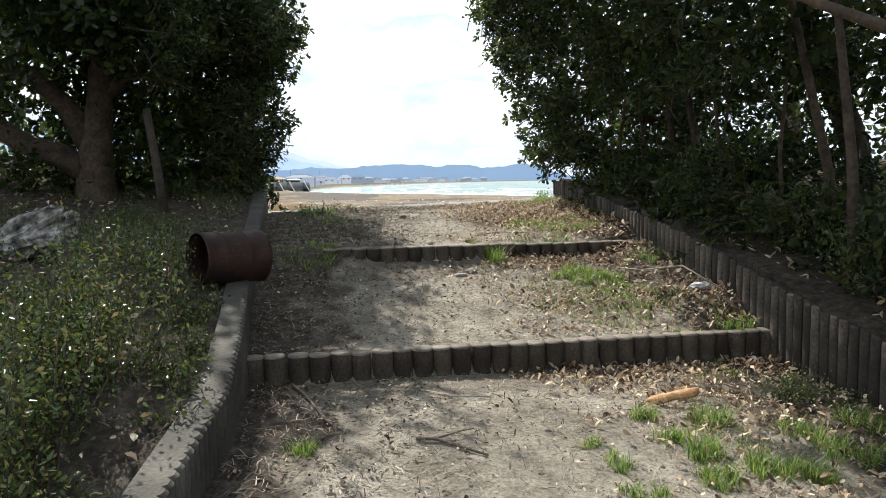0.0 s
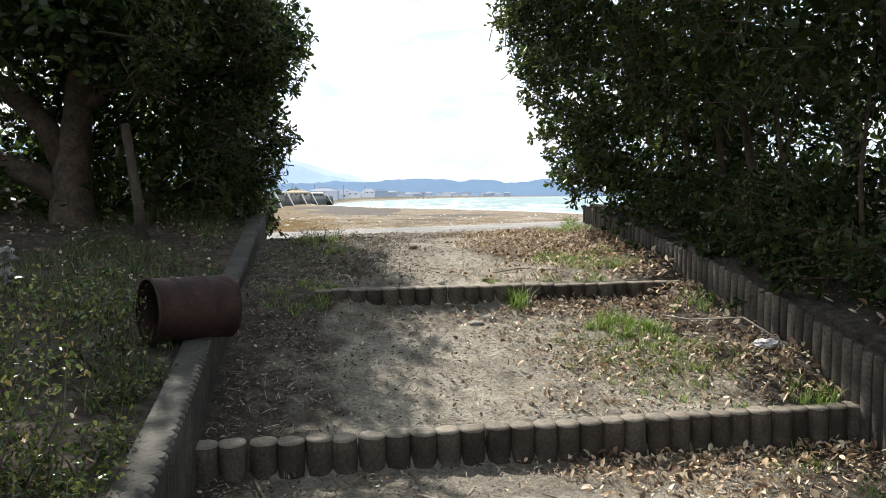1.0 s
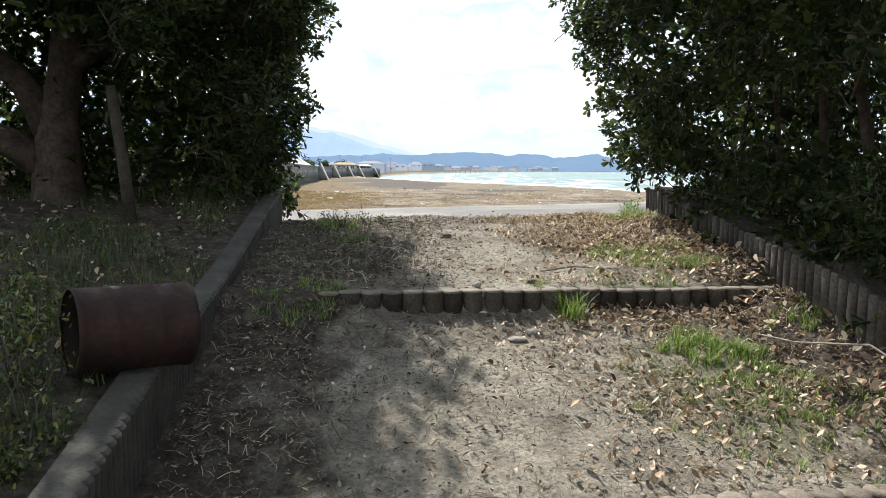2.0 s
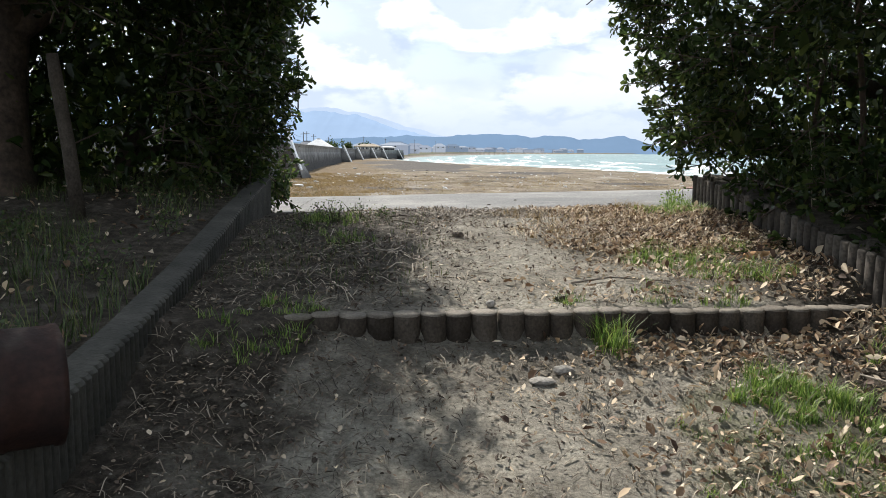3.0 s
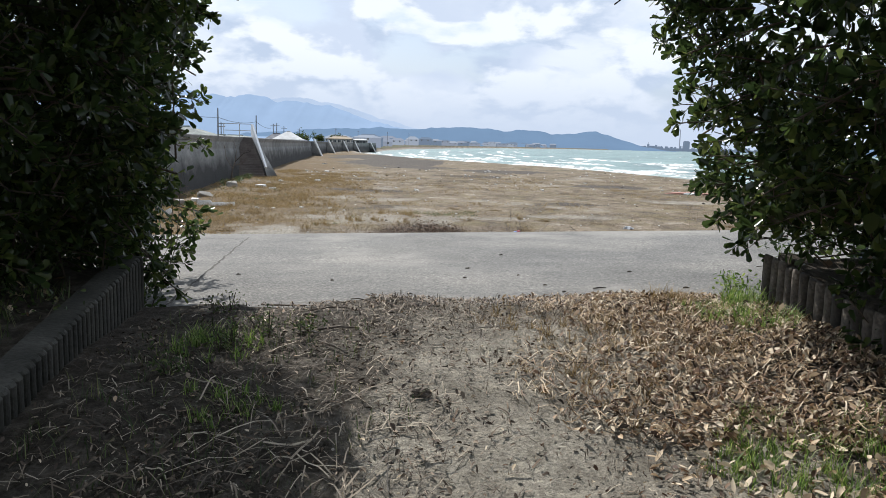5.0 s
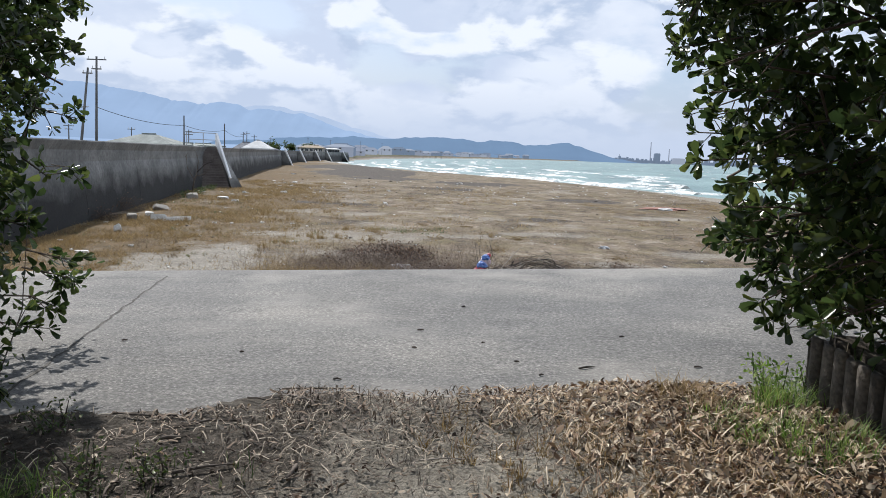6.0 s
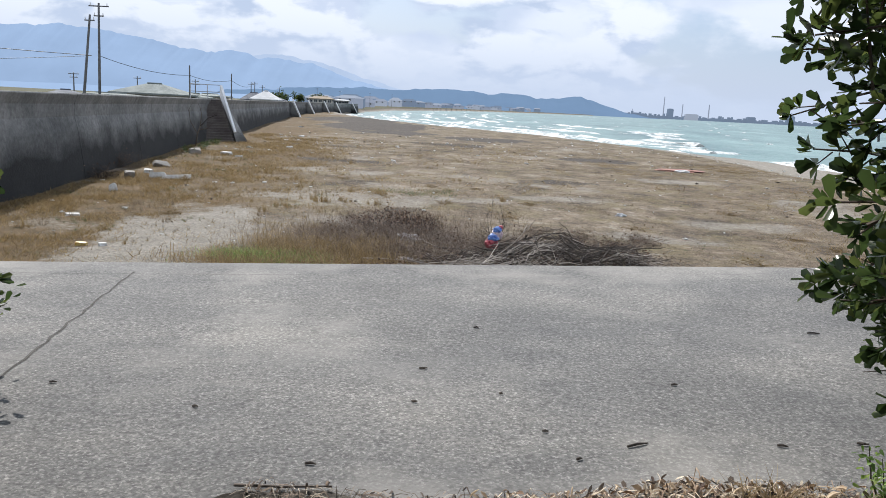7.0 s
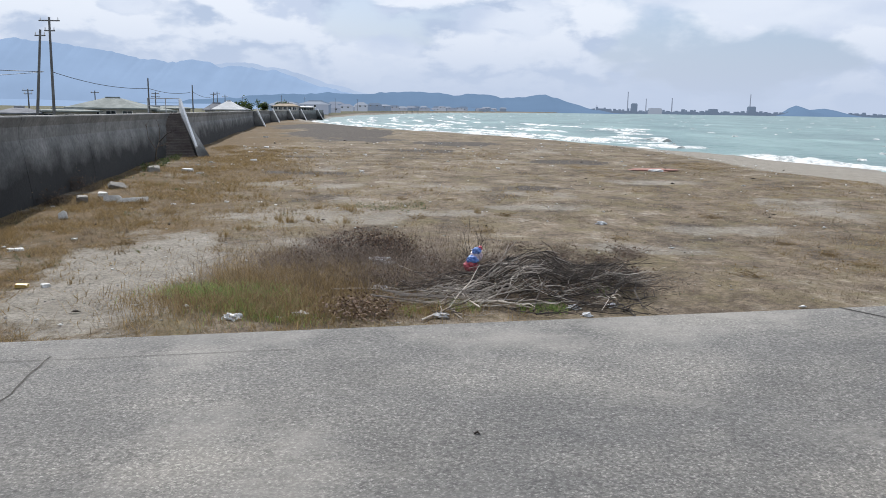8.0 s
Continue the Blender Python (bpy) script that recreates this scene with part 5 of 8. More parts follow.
# most top sprays hang unseen over path and start, added to shade the bank
tree((5.2, -0.4, 0.1), [(5.2, -0.4, -0.2, 0.2), (4.9, -0.3, 1.6, 0.16), (4.2, -0.2, 3.2, 0.1), (3.6, 0.2, 4.8, 0.05)],
     [[(4.9, -0.3, 1.5, 0.1), (4.2, -0.9, 2.4, 0.06), (3.6, -1.4, 3.4, 0.03)]],
     lambda y, z: right_edge(y, z) + 0.25, 1, (-4.5, 1.8, 2.35, 5.8, 3.2), 1200, 2500, 16, "evergreen tree with a bare limb reaching over the path", 300, [(0.6, 3.4, -0.5, 1.4, 4.0, 4.8), (-11, -5.6, 0, 7, 2.0, 6.2), (-6.0, -1.8, 0.2, 3.4, 4.7, 5.8), (1.5, 4.4, 0.9, 2.1, 4.2, 5.2), (1.5, 4.4, 0.9, 2.1, 4.6, 5.6)],
     pale=[[(4.9, -0.35, 1.35, 0.07), (3.6, -1.05, 1.5, 0.05), (2.7, -1.0, 1.72, 0.042), (2.14, -0.9, 1.86, 0.036), (1.86, -0.6, 2.08, 0.026), (1.57, -0.3, 2.2, 0.016)]])
tree((6.4, 1.6, 0.4), [(6.4, 1.6, 0.0, 0.16), (6.2, 1.7, 2.0, 0.12), (5.6, 1.8, 4.0, 0.06)], [[(6.2, 1.7, 1.5, 0.07), (5.2, 1.2, 2.4, 0.04)]],
     lambda y, z: right_deep(y, z) + 1.0, 1, (-4.0, 3.0, 0.5, 3.4, 3.4), 900, 800, 19, "dark evergreen tree at the back of the thicket")
tree((2.75, 4.2, 0.85), [(2.75, 4.2, 0.5, 0.042), (2.78, 4.2, 1.5, 0.036), (2.7, 4.3, 3.0, 0.022)],
     [[(2.6, 4.8, 0.7, 0.03), (2.64, 4.8, 1.5, 0.026), (2.5, 4.8, 2.6, 0.018)], [(2.95, 3.6, 0.6, 0.05), (2.85, 3.6, 1.5, 0.045), (2.6, 3.7, 3.0, 0.03)], [(2.8, 2.9, 0.5, 0.026), (2.86, 2.9, 1.2, 0.022), (2.75, 3.0, 2.4, 0.014)],
      [(2.55, 5.4, 0.9, 0.025), (2.5, 5.4, 1.6, 0.02), (2.6, 5.4, 2.5, 0.014)], [(3.05, 3.2, 0.55, 0.02), (3.0, 3.25, 1.4, 0.018), (3.15, 3.2, 2.6, 0.012)]],
     lambda y, z: right_face(y) + 0.05 + 0.12 * np.sin(2.3 * y) + 0.3 * np.clip(z - 1.0, 0, 1), 1, (2.4, 6.5, 0.65, 1.4, 1.2), 460, 330, 31, "many-stemmed evergreen sapling crowding the wall top", twigs=24)
tree((3.1, 0.9, 0.4), [(3.1, 0.9, 0.0, 0.045), (3.05, 0.9, 1.2, 0.04), (2.9, 1.0, 2.8, 0.025)],
     [[(3.0, 0.3, 0.1, 0.025), (3.05, 0.3, 1.0, 0.02), (2.95, 0.3, 2.2, 0.014)], [(3.4, 1.7, 0.2, 0.048), (3.32, 1.7, 1.1, 0.044), (3.0, 1.8, 2.6, 0.03)], [(3.2, 2.2, 0.3, 0.022), (3.12, 2.2, 1.3, 0.018), (3.2, 2.2, 2.4, 0.012)]],
     lambda y, z: right_face(y) + 0.2 + 0.16 * np.sin(1.9 * y) + 0.25 * np.clip(z - 0.4, 0, 1), 1, (-2.6, 2.5, 0.15, 1.0, 1.3), 380, 330, 32, "low evergreen sapling in the shade of the bank", twigs=18)


# ---------------------------------------------------------------- small growth and litter
def blades(rng, pos, h, w, lean, curl=0.5):
    """Grass blades: tapered ribbons of two quads. pos N x 3, h N."""
    n = len(pos)
    a = rng.uniform(0, 2 * math.pi, n)
    d = np.stack([np.cos(a), np.sin(a), 0 * a], 1)
    s = np.stack([-np.sin(a), np.cos(a), 0 * a], 1) * (w * rng.uniform(0.6, 1.2, n))[:, None]
    l = (lean * rng.uniform(0.2, 1.4, n) * h)[:, None]
    up = np.zeros((n, 3)); up[:, 2] = 1
    mid = pos + up * (h * 0.6)[:, None] + d * l * 0.4
    tip = pos + up * (h * (1 - curl * 0.3 * rng.uniform(0, 1, n)))[:, None] + d * l
    V = np.stack([pos - s, pos + s, mid + s * 0.75, mid - s * 0.75, tip + s * 0.12, tip - s * 0.12], 1).reshape(-1, 3)
    i = np.arange(n)[:, None] * 6
    return V, np.concatenate([i + [0, 1, 2, 3], i + [3, 2, 4, 5]], 0)


def straws(rng, x, y, length, w, lift=0.02, rise=0.05):
    """Dry stalks lying on the ground, bent twice."""
    n = len(x)
    a = rng.uniform(0, 2 * math.pi, n)
    bend = rng.normal(0, 0.12, n) * (rng.uniform(0, 1, n) < 0.3)
    pts, px, py, ang = [], x.copy(), y.copy(), a.copy()
    hump = rng.uniform(0, 1, n) ** 2 * rise
    for k in range(4):
        z = ground_z(px, py) + lift * rng.uniform(0.2, 1.0, n) + hump * (0, 1, 1, 0.2)[k]
        pts.append(np.stack([px, py, z], 1))
        px, py = px + np.cos(ang) * length / 3, py + np.sin(ang) * length / 3
        ang = ang + bend
    s = np.stack([-np.sin(a), np.cos(a), 0.3 * rng.normal(size=n)], 1) * (w * rng.uniform(0.5, 1.3, n))[:, None]
    V = np.stack([q for p in pts for q in (p - s, p + s)], 1).reshape(-1, 3)
    i = np.arange(n)[:, None] * 8
    return V, np.concatenate([i + [0, 1, 3, 2], i + [2, 3, 5, 4], i + [4, 5, 7, 6]], 0)


def litter(rng, x, y, size, aspect=0.5, tilt=0.5, lift=0.018):
    """Curled dead leaves lying on the ground."""
    n = len(x)
    a = rng.uniform(0, 2 * math.pi, n)
    t = rng.normal(0, tilt, n)
    d = np.stack([np.cos(a), np.sin(a), t], 1)
    d /= np.linalg.norm(d, axis=1)[:, None]
    r = np.stack([-np.sin(a), np.cos(a), rng.normal(0, tilt, n)], 1)
    u = np.cross(d, r); u /= np.linalg.norm(u, axis=1)[:, None]
    s = np.cross(u, d)
    ln = (size * rng.uniform(0.35, 1.5, n))[:, None]
    w = ln * aspect * 0.5 * rng.uniform(0.5, 1.35, n)[:, None]
    c = rng.uniform(-0.4, 1.5, n)[:, None] * w
    p = np.stack([x, y, ground_z(x, y) + lift * rng.uniform(0.2, 1.6, n) + 0.3 * np.abs(t) * ln[:, 0]], 1) - d * ln * 0.5
    V = np.stack([p, p + d * ln * 0.3 + s * w * 0.8 + u * c, p + d * ln * 0.68 + s * w + u * c, p + d * ln + u * c * 0.6,
                  p + d * ln * 0.68 - s * w + u * c, p + d * ln * 0.3 - s * w * 0.8 + u * c], 1).reshape(-1, 3)
    i = np.arange(n)[:, None] * 6
    return V, np.concatenate([i + [0, 1, 2, 3], i + [0, 3, 4, 5]], 0)


def join(*pieces):
    V, F, n = [], [], 0
    for v, f in pieces:
        V.append(v); F.append(f + n); n += len(v)
    return np.concatenate(V), np.concatenate(F)


def stuff(name, pieces, mat, label, category):
    V, F = join(*pieces)
    return thing(name, mesh(name, V, F, mat), label, category, kind="stuff")


M_dead = surface("dead_leaf", [(0.12, (0.07, 0.04, 0.026)), (0.28, (0.20, 0.12, 0.07)), (0.45, (0.42, 0.30, 0.19)), (0.62, (0.54, 0.42, 0.28)), (0.85, (0.70, 0.60, 0.46))], 2, rough=0.7, rand=0.85, island=True, translucent=0.12)
M_straw = surface("dry_straw", [(0.15, (0.035, 0.027, 0.02)), (0.5, (0.13, 0.1, 0.07)), (0.9, (0.46, 0.4, 0.31))], 2, rough=0.75, rand=0.85, island=True)
M_grass = surface("green_grass", [(0.15, (0.065, 0.125, 0.022)), (0.5, (0.175, 0.30, 0.055)), (0.9, (0.39, 0.46, 0.14))], 2, rough=0.5, rand=0.8, island=True, translucent=0.4)
M_weed = surface("low_weed", [(0.15, (0.03, 0.055, 0.016)), (0.6, (0.085, 0.13, 0.035)), (0.95, (0.20, 0.20, 0.07))], 2, rough=0.5, rand=0.8, island=True, translucent=0.25)
M_ochre = surface("ochre_dry_grass", [(0.15, (0.12, 0.082, 0.034)), (0.5, (0.245, 0.168, 0.07)), (0.9, (0.42, 0.32, 0.17))], 0.5, rough=0.8, rand=0.7, island=True, translucent=0.42)
M_grey = surface("grey_dry_grass", [(0.15, (0.11, 0.088, 0.062)), (0.5, (0.25, 0.195, 0.135)), (0.9, (0.46, 0.39, 0.29))], 0.5, rough=0.8, rand=0.7, island=True, translucent=0.4)
M_shrub = surface("shrub_leaf", [(0.15, (0.024, 0.044, 0.013)), (0.5, (0.062, 0.098, 0.025)), (0.78, (0.16, 0.185, 0.05)), (0.95, (0.32, 0.20, 0.08))], 1.5, rough=0.2, rand=0.8, island=True, translucent=0.22, shine_through=1.3)
M_stemdark = surface("brown_stick", [(0.3, (0.045, 0.035, 0.028)), (0.7, (0.13, 0.105, 0.085))], 6, fine=0.3, fine_scale=40, rand=0.5)
M_stone = surface("pale_stone", [(0.3, (0.20, 0.19, 0.17)), (0.7, (0.34, 0.32, 0.29))], 18, fine=0.2, fine_scale=90, bump=0.4, rand=0.3)

M_clod = surface("soil_clod", [(0.2, (0.07, 0.06, 0.05)), (0.5, (0.20, 0.18, 0.15)), (0.85, (0.36, 0.335, 0.29))], 4, rand=0.8, island=True)
M_chip = surface("brown_wood_chip", [(0.15, (0.05, 0.034, 0.024)), (0.5, (0.13, 0.09, 0.062)), (0.9, (0.26, 0.20, 0.145))], 4, rand=0.8, island=True)
g = np.random.RandomState(7)


def on_path(n, x0, x1, y0, y1, weight):
    """Random places on the path, kept by weight(x, y) between 0 and 1."""
    x, y = g.uniform(x0, x1, n), g.uniform(y0, y1, n)
    ok = (x > left_face(y) + 0.03) & (x < right_face(y) - 0.03) & (np.abs(y - row_one(x)) > 0.085) & (np.abs(y - row_two(x)) > 0.085)
    ok &= y < np.where(x > -0.9, spill(np.clip(x, -2.2, 1.8)) + 0.03, 6.2)
    ok &= g.uniform(0, 1, n) < weight(x, y)
    return x[ok], y[ok]


patchy = lambda x, y, s, k: 0.5 + 0.5 * vnoise(x, y, s, k)
right_rich = lambda x, y: step(0.0, 1.5, x + 0.6 * vnoise(x, y, 0.7, 81)) * (0.2 + 0.8 * patchy(x, y, 0.35, 82)) * (1 - 0.6 * step(1.5, 2.0, x) * (y < 0.6))
row_rich = lambda x, y: np.maximum(np.exp(-((y - row_two(x) + 0.25) / 0.22) ** 2), np.exp(-((y - row_one(x) + 0.25) / 0.22) ** 2)) * step(0.1, 1.1, x)

# dead leaves: thick towards the right wall, by the rows and at the head of the path
lx, ly = on_path(64000, -0.2, 2.8, -2.6, 6.95, lambda x, y: np.clip(right_rich(x, y) * np.where(y > 4.7, 0.5, np.where(y > 3, 0.95, 0.7)) + 0.8 * row_rich(x, y), 0, 1))
small = g.uniform(0, 1, len(lx)) < 0.62
big_x, big_y = on_path(3200, 0.6, 2.8, -2.6, 6.6, lambda x, y: step(0.7, 0.1, right_face(y) - x - 0.25 * vnoise(x, y, 0.5, 95)))
hx, hy = on_path(15000, -0.2, 2.0, 4.3, 6.95, lambda x, y: step(0.0, 0.9, x + 0.3 * vnoise(x, y, 0.5, 83)))
hk = np.arange(len(hx)) % 4 > 0
sx, sy = on_path(6500, -1.8, 2.6, -3.5, 6.6, lambda x, y: 0.18 + 0.3 * patchy(x, y, 0.4, 84))
bx, by2 = g.uniform(2.1, 5.2, 3200), g.uniform(-4, 6.4, 3200)
bk = bx > right_face(by2) + 0.22
cx2, cy2 = g.uniform(-5.5, -1.4, 2200), g.uniform(-4, 6.0, 2200)
ck = cx2 < left_face(cy2) - 0.24
stuff("leaf_litter", [litter(g, lx[small], ly[small], 0.026, 0.45, 0.6, lift=0.016), litter(g, lx[~small], ly[~small], 0.044, 0.5, 0.7, lift=0.026), litter(g, big_x, big_y, 0.058, 0.45, 0.8, 0.035), litter(g, hx[hk], hy[hk], 0.038, 0.38, 0.6, lift=0.03),
                      litter(g, sx, sy, 0.022), litter(g, bx[bk], by2[bk], 0.065, lift=0.03), litter(g, cx2[ck], cy2[ck], 0.05)],
      M_dead, "curled brown dead leaves strewn over the path", "dead leaves")
jx, jy = on_path(4200, -2.0, 0.9, 4.7, 6.95, lambda x, y: (0.25 + 0.75 * patchy(x, y, 0.3, 92)) * step(4.6, 5.5, y) * step(0.9, 0.1, x))
M_crushed = surface("crushed_leaf", [(0.15, (0.04, 0.028, 0.02)), (0.5, (0.11, 0.08, 0.058)), (0.9, (0.32, 0.26, 0.195))], 4, rand=0.8, island=True)
fx_, fy_ = on_path(17000, -2.1, 0.4, -2.6, 5.6, lambda x, y: step(0.25, -0.8, x + 0.5 * vnoise(x, y, 0.6, 96)) * (0.1 + 0.9 * patchy(x, y, 0.35, 97)))
stuff("crushed_leaf_litter", [litter(g, jx, jy, 0.026, 0.35, 0.35, 0.02), litter(g, fx_, fy_, 0.028, 0.4, 0.45, 0.016), litter(g, hx[~hk], hy[~hk], 0.036, 0.38, 0.6, 0.03)], M_crushed, "crushed dark brown leaf and bark litter", "dead leaves")
# dry stalks: left side, by the rows, and over the leaves at the head
ax_, ay_ = on_path(20000, -2.2, 0.2, -2.5, 6.3, lambda x, y: step(-0.05, -0.9, x + 0.4 * vnoise(x, y, 0.6, 85)) * (0.15 + 0.85 * patchy(x, y, 0.45, 86)) * np.where(y > 4.9, 0.35, np.where(y > 2.9, 0.7, 0.8)))
qx, qy = on_path(1500, -1.9, -0.2, 2.5, 5.4, lambda x, y: np.exp(-((x + 0.9) / 0.55) ** 2 - ((y - 3.7) / 0.9) ** 2))
wx_, wy_ = on_path(44000, -1.0, 2.4, -2.6, 6.9, lambda x, y: 0.05 + 0.5 * right_rich(x, y) + 0.25 * step(4.6, 6.0, y))
ex_, ey_ = on_path(2400, -1.5, 1.9, 5.6, 7.0, lambda x, y: 0.8)
stuff("dry_stalk_litter", [straws(g, ax_, ay_, g.uniform(0.02, 0.11, len(ax_)), 0.0019, 0.014, 0.02), straws(g, qx, qy, g.uniform(0.05, 0.3, len(qx)), 0.0028, 0.025, 0.04),
                           straws(g, wx_, wy_, g.uniform(0.02, 0.12, len(wx_)), 0.0013, 0.028), straws(g, ex_, ey_, g.uniform(0.03, 0.14, len(ex_)), 0.0018, 0.035, 0.02)],
      M_straw, "pale dry stalks and straw lying on the soil", "dry stalks")

ux_, uy_ = on_path(5000, 0.0, 2.0, 4.4, 6.95, lambda x, y: step(0.0, 0.8, x + 0.3 * vnoise(x, y, 0.4, 98)) * (0.3 + 0.7 * patchy(x, y, 0.3, 99)))
stuff("straw_litter", [straws(g, ux_, uy_, g.uniform(0.04, 0.16, len(ux_)), 0.0024, 0.05, 0.04)], M_dead, "tan straw and stalks matted over the leaves", "straw")
kx, ky = on_path(8000, -1.5, 2.2, -3.0, 6.8, lambda x, y: 0.25 + 0.5 * patchy(x, y, 0.5, 88))
vx_, vy_ = on_path(1700, -1.6, 1.9, 5.5, 7.0, lambda x, y: np.clip(1.1 - 0.35 * np.abs(x + 0.4), 0.15, 1) * step(5.5, 6.3, y))
stuff("dark_twig_litter", [straws(g, vx_, vy_, g.uniform(0.02, 0.11, len(vx_)), 0.0042, 0.03, 0.03), straws(g, kx, ky, 0.012 + 0.07 * g.uniform(0, 1, len(kx)) ** 2, 0.003, 0.012, 0.01)], M_chip, "short dark broken twigs on the soil", "twigs")


def crumbs():
    """Small clods and pebbles."""
    x, y = on_path(13500, -1.6, 2.3, -3.2, 6.7, lambda x, y: 0.6 * patchy(x, y, 0.5, 87) + 0.12)
    oct_ = np.array([[1, 0, 0], [0, 1, 0], [-1, 0, 0], [0, -1, 0], [0, 0, 1], [0, 0, -1]], float)
    of = np.array([[0, 1, 4], [1, 2, 4], [2, 3, 4], [3, 0, 4], [1, 0, 5], [2, 1, 5], [3, 2, 5], [0, 3, 5]])
    z = ground_z(x, y)
    r = g.uniform(0.003, 0.009, len(x)) * np.where(g.uniform(0, 1, len(x)) < 0.06, 2.0, 1)
    sc = g.uniform(0.6, 1.3, (len(x), 6, 3)) * np.array([1, 1, 0.7])
    V = (np.stack([x, y, z], 1)[:, None] + oct_ * sc * r[:, None, None]).reshape(-1, 3)
    F = (np.arange(len(x))[:, None, None] * 6 + of).reshape(-1, 3)
    thing("soil_crumbs", mesh("soil_crumbs", V, F, M_clod), "small pale clods and pebbles on the path", "pebbles", kind="stuff")


crumbs()


def tuft(x, y, r, n, h, mat=None, name="grass_tuft", label="bright green grass tuft growing on the path", lean=0.6):
    n = int(n * 1.5)
    m = max(3, int(n / 18))
    rr, a = r * np.sqrt(g.uniform(0, 1, m)), g.uniform(0, 6.283, m)
    pick = g.randint(0, m, n)
    px = x + (rr * np.cos(a))[pick] + g.normal(0, 0.016, n)
    py = y + (rr * np.sin(a))[pick] + g.normal(0, 0.016, n)
    pos = np.stack([px, py, ground_z(px, py) - 0.005], 1)
    V, F = blades(g, pos, h * (0.15 + 0.95 * g.uniform(0, 1, n) ** 1.6), 0.0026, lean * 1.4)
    V = V - np.array([x, y, 0])
    ob = thing(name, mesh(name, V, F, mat or M_grass), label, "grass", "grass tufts on the path", "stuff")
    ob.location = (x, y, 0)


for tx, ty, r_, n_, h_ in ((1.08, 2.28, 0.12, 320, 0.09), (1.28, 2.42, 0.15, 520, 0.115), (1.42, 2.2, 0.14, 460, 0.105), (1.58, 2.36, 0.1, 200, 0.085), (1.22, 2.08, 0.12, 260, 0.08), (1.62, 2.08, 0.12, 240, 0.08), (1.75, 1.9, 0.1, 160, 0.08), (1.36, 1.86, 0.12, 240, 0.08), (1.5, 1.7, 0.1, 180, 0.075), (1.18, 1.82, 0.08, 100, 0.06), (1.62, 1.45, 0.09, 120, 0.07), (0.5, 2.68, 0.10, 220, 0.20), (1.08, 4.35, 0.26, 520, 0.10), (0.9, 4.05, 0.2, 260, 0.08),
                           (2.2, 1.05, 0.16, 260, 0.12), (0.96, -0.61, 0.08, 260, 0.10), (1.33, -0.68, 0.11, 420, 0.12), (1.1, -1.19, 0.09, 320, 0.12), (0.99, -1.03, 0.08, 200, 0.09), (1.07, -1.46, 0.09, 280, 0.1),
                           (1.36, -1.36, 0.12, 380, 0.11), (1.55, -1.39, 0.1, 300, 0.11), (0.65, -1.29, 0.09, 160, 0.07), (0.67, -1.59, 0.1, 160, 0.07), (1.78, -0.82, 0.12, 300, 0.11), (1.9, -1.1, 0.16, 360, 0.12), (2.29, -0.55, 0.14, 300, 0.12), (0.54, -1.09, 0.07, 90, 0.06), (1.2, -0.95, 0.3, 160, 0.05), (1.5, -1.1, 0.3, 160, 0.05), (-0.89, -1.23, 0.07, 130, 0.09), (1.3, 3.85, 0.3, 520, 0.10), (1.62, 3.75, 0.2, 320, 0.09), (1.5, 4.45, 0.22, 320, 0.10),
                           (1.55, 5.9, 0.28, 620, 0.13), (1.35, 6.2, 0.25, 420, 0.11), (1.7, 6.5, 0.18, 420, 0.20), (-1.55, 5.1, 0.25, 380, 0.11), (-1.32, 2.3, 0.28, 300, 0.08), (-1.2, 2.55, 0.2, 180, 0.07), (-1.25, 4.4, 0.25, 220, 0.09),
                           (0.3, 3.05, 0.09, 120, 0.06), (1.75, 0.6, 0.3, 300, 0.07), (1.2, 1.3, 0.4, 420, 0.06), (1.7, 1.6, 0.35, 420, 0.07), (0.9, 1.7, 0.35, 260, 0.05), (2.0, 2.7, 0.2, 240, 0.1), (0.8, 3.25, 0.2, 140, 0.06), (1.2, 3.2, 0.2, 180, 0.07)):
    tuft(tx, ty, r_, n_, h_)
for tx, ty, r_, n_, h_ in ((0.9, 5.6, 0.5, 700, 0.10), (0.3, 5.9, 0.45, 420, 0.08), (1.2, 6.55, 0.16, 320, 0.14), (0.6, 4.9, 0.5, 380, 0.07), (0.25, 5.2, 0.3, 200, 0.06)):
    tuft(tx, ty, r_, n_, h_, M_ochre, "dry_grass_tuft", "straw-yellow dry grass tuft among dead leaves", 0.9)


def herb(x, y, r, n, h, size, mat, name, label, group, stems=10, lush=0.5, category="shrub"):
    """A low leafy plant: branching stems and small leaves round them."""
    root = new(name)
    z0 = float(ground_z(x, y))
    root.location = (x, y, z0)
    tagged(root, label, category, group)
    P = []
    for k in range(stems):
        a, q = g.uniform(0, 6.283), r * g.uniform(0.2, 1.0)
        top = np.array([q * math.cos(a), q * math.sin(a), h * g.uniform(0.6, 1.1)])
        low = top * np.array([0.35, 0.35, 0]) - np.array([0, 0, 0.04])
        mid = (low + top) / 2 + g.normal(size=3) * 0.04 * r / 0.3
        st = Parts().tube([low, mid, top], [0.005, 0.0035, 0.0015], 4, False)
        part("stem", st.done("stem", M_stemdark), root)
        m = n // stems
        t = g.uniform(1 - lush * 1.5 if lush < 0.66 else 0.05, 1.0, m)[:, None]
        P.append(low * (1 - t) + top * t + g.normal(size=(m, 3)) * np.array([0.06, 0.06, 0.035]) * r / 0.3)
    V, F = leaves(g, np.concatenate(P), size, -0.3, 0.5)
    ob = part("foliage", mesh("foliage", V, F, mat), root)
    ob["kind"] = "stuff"
    return root


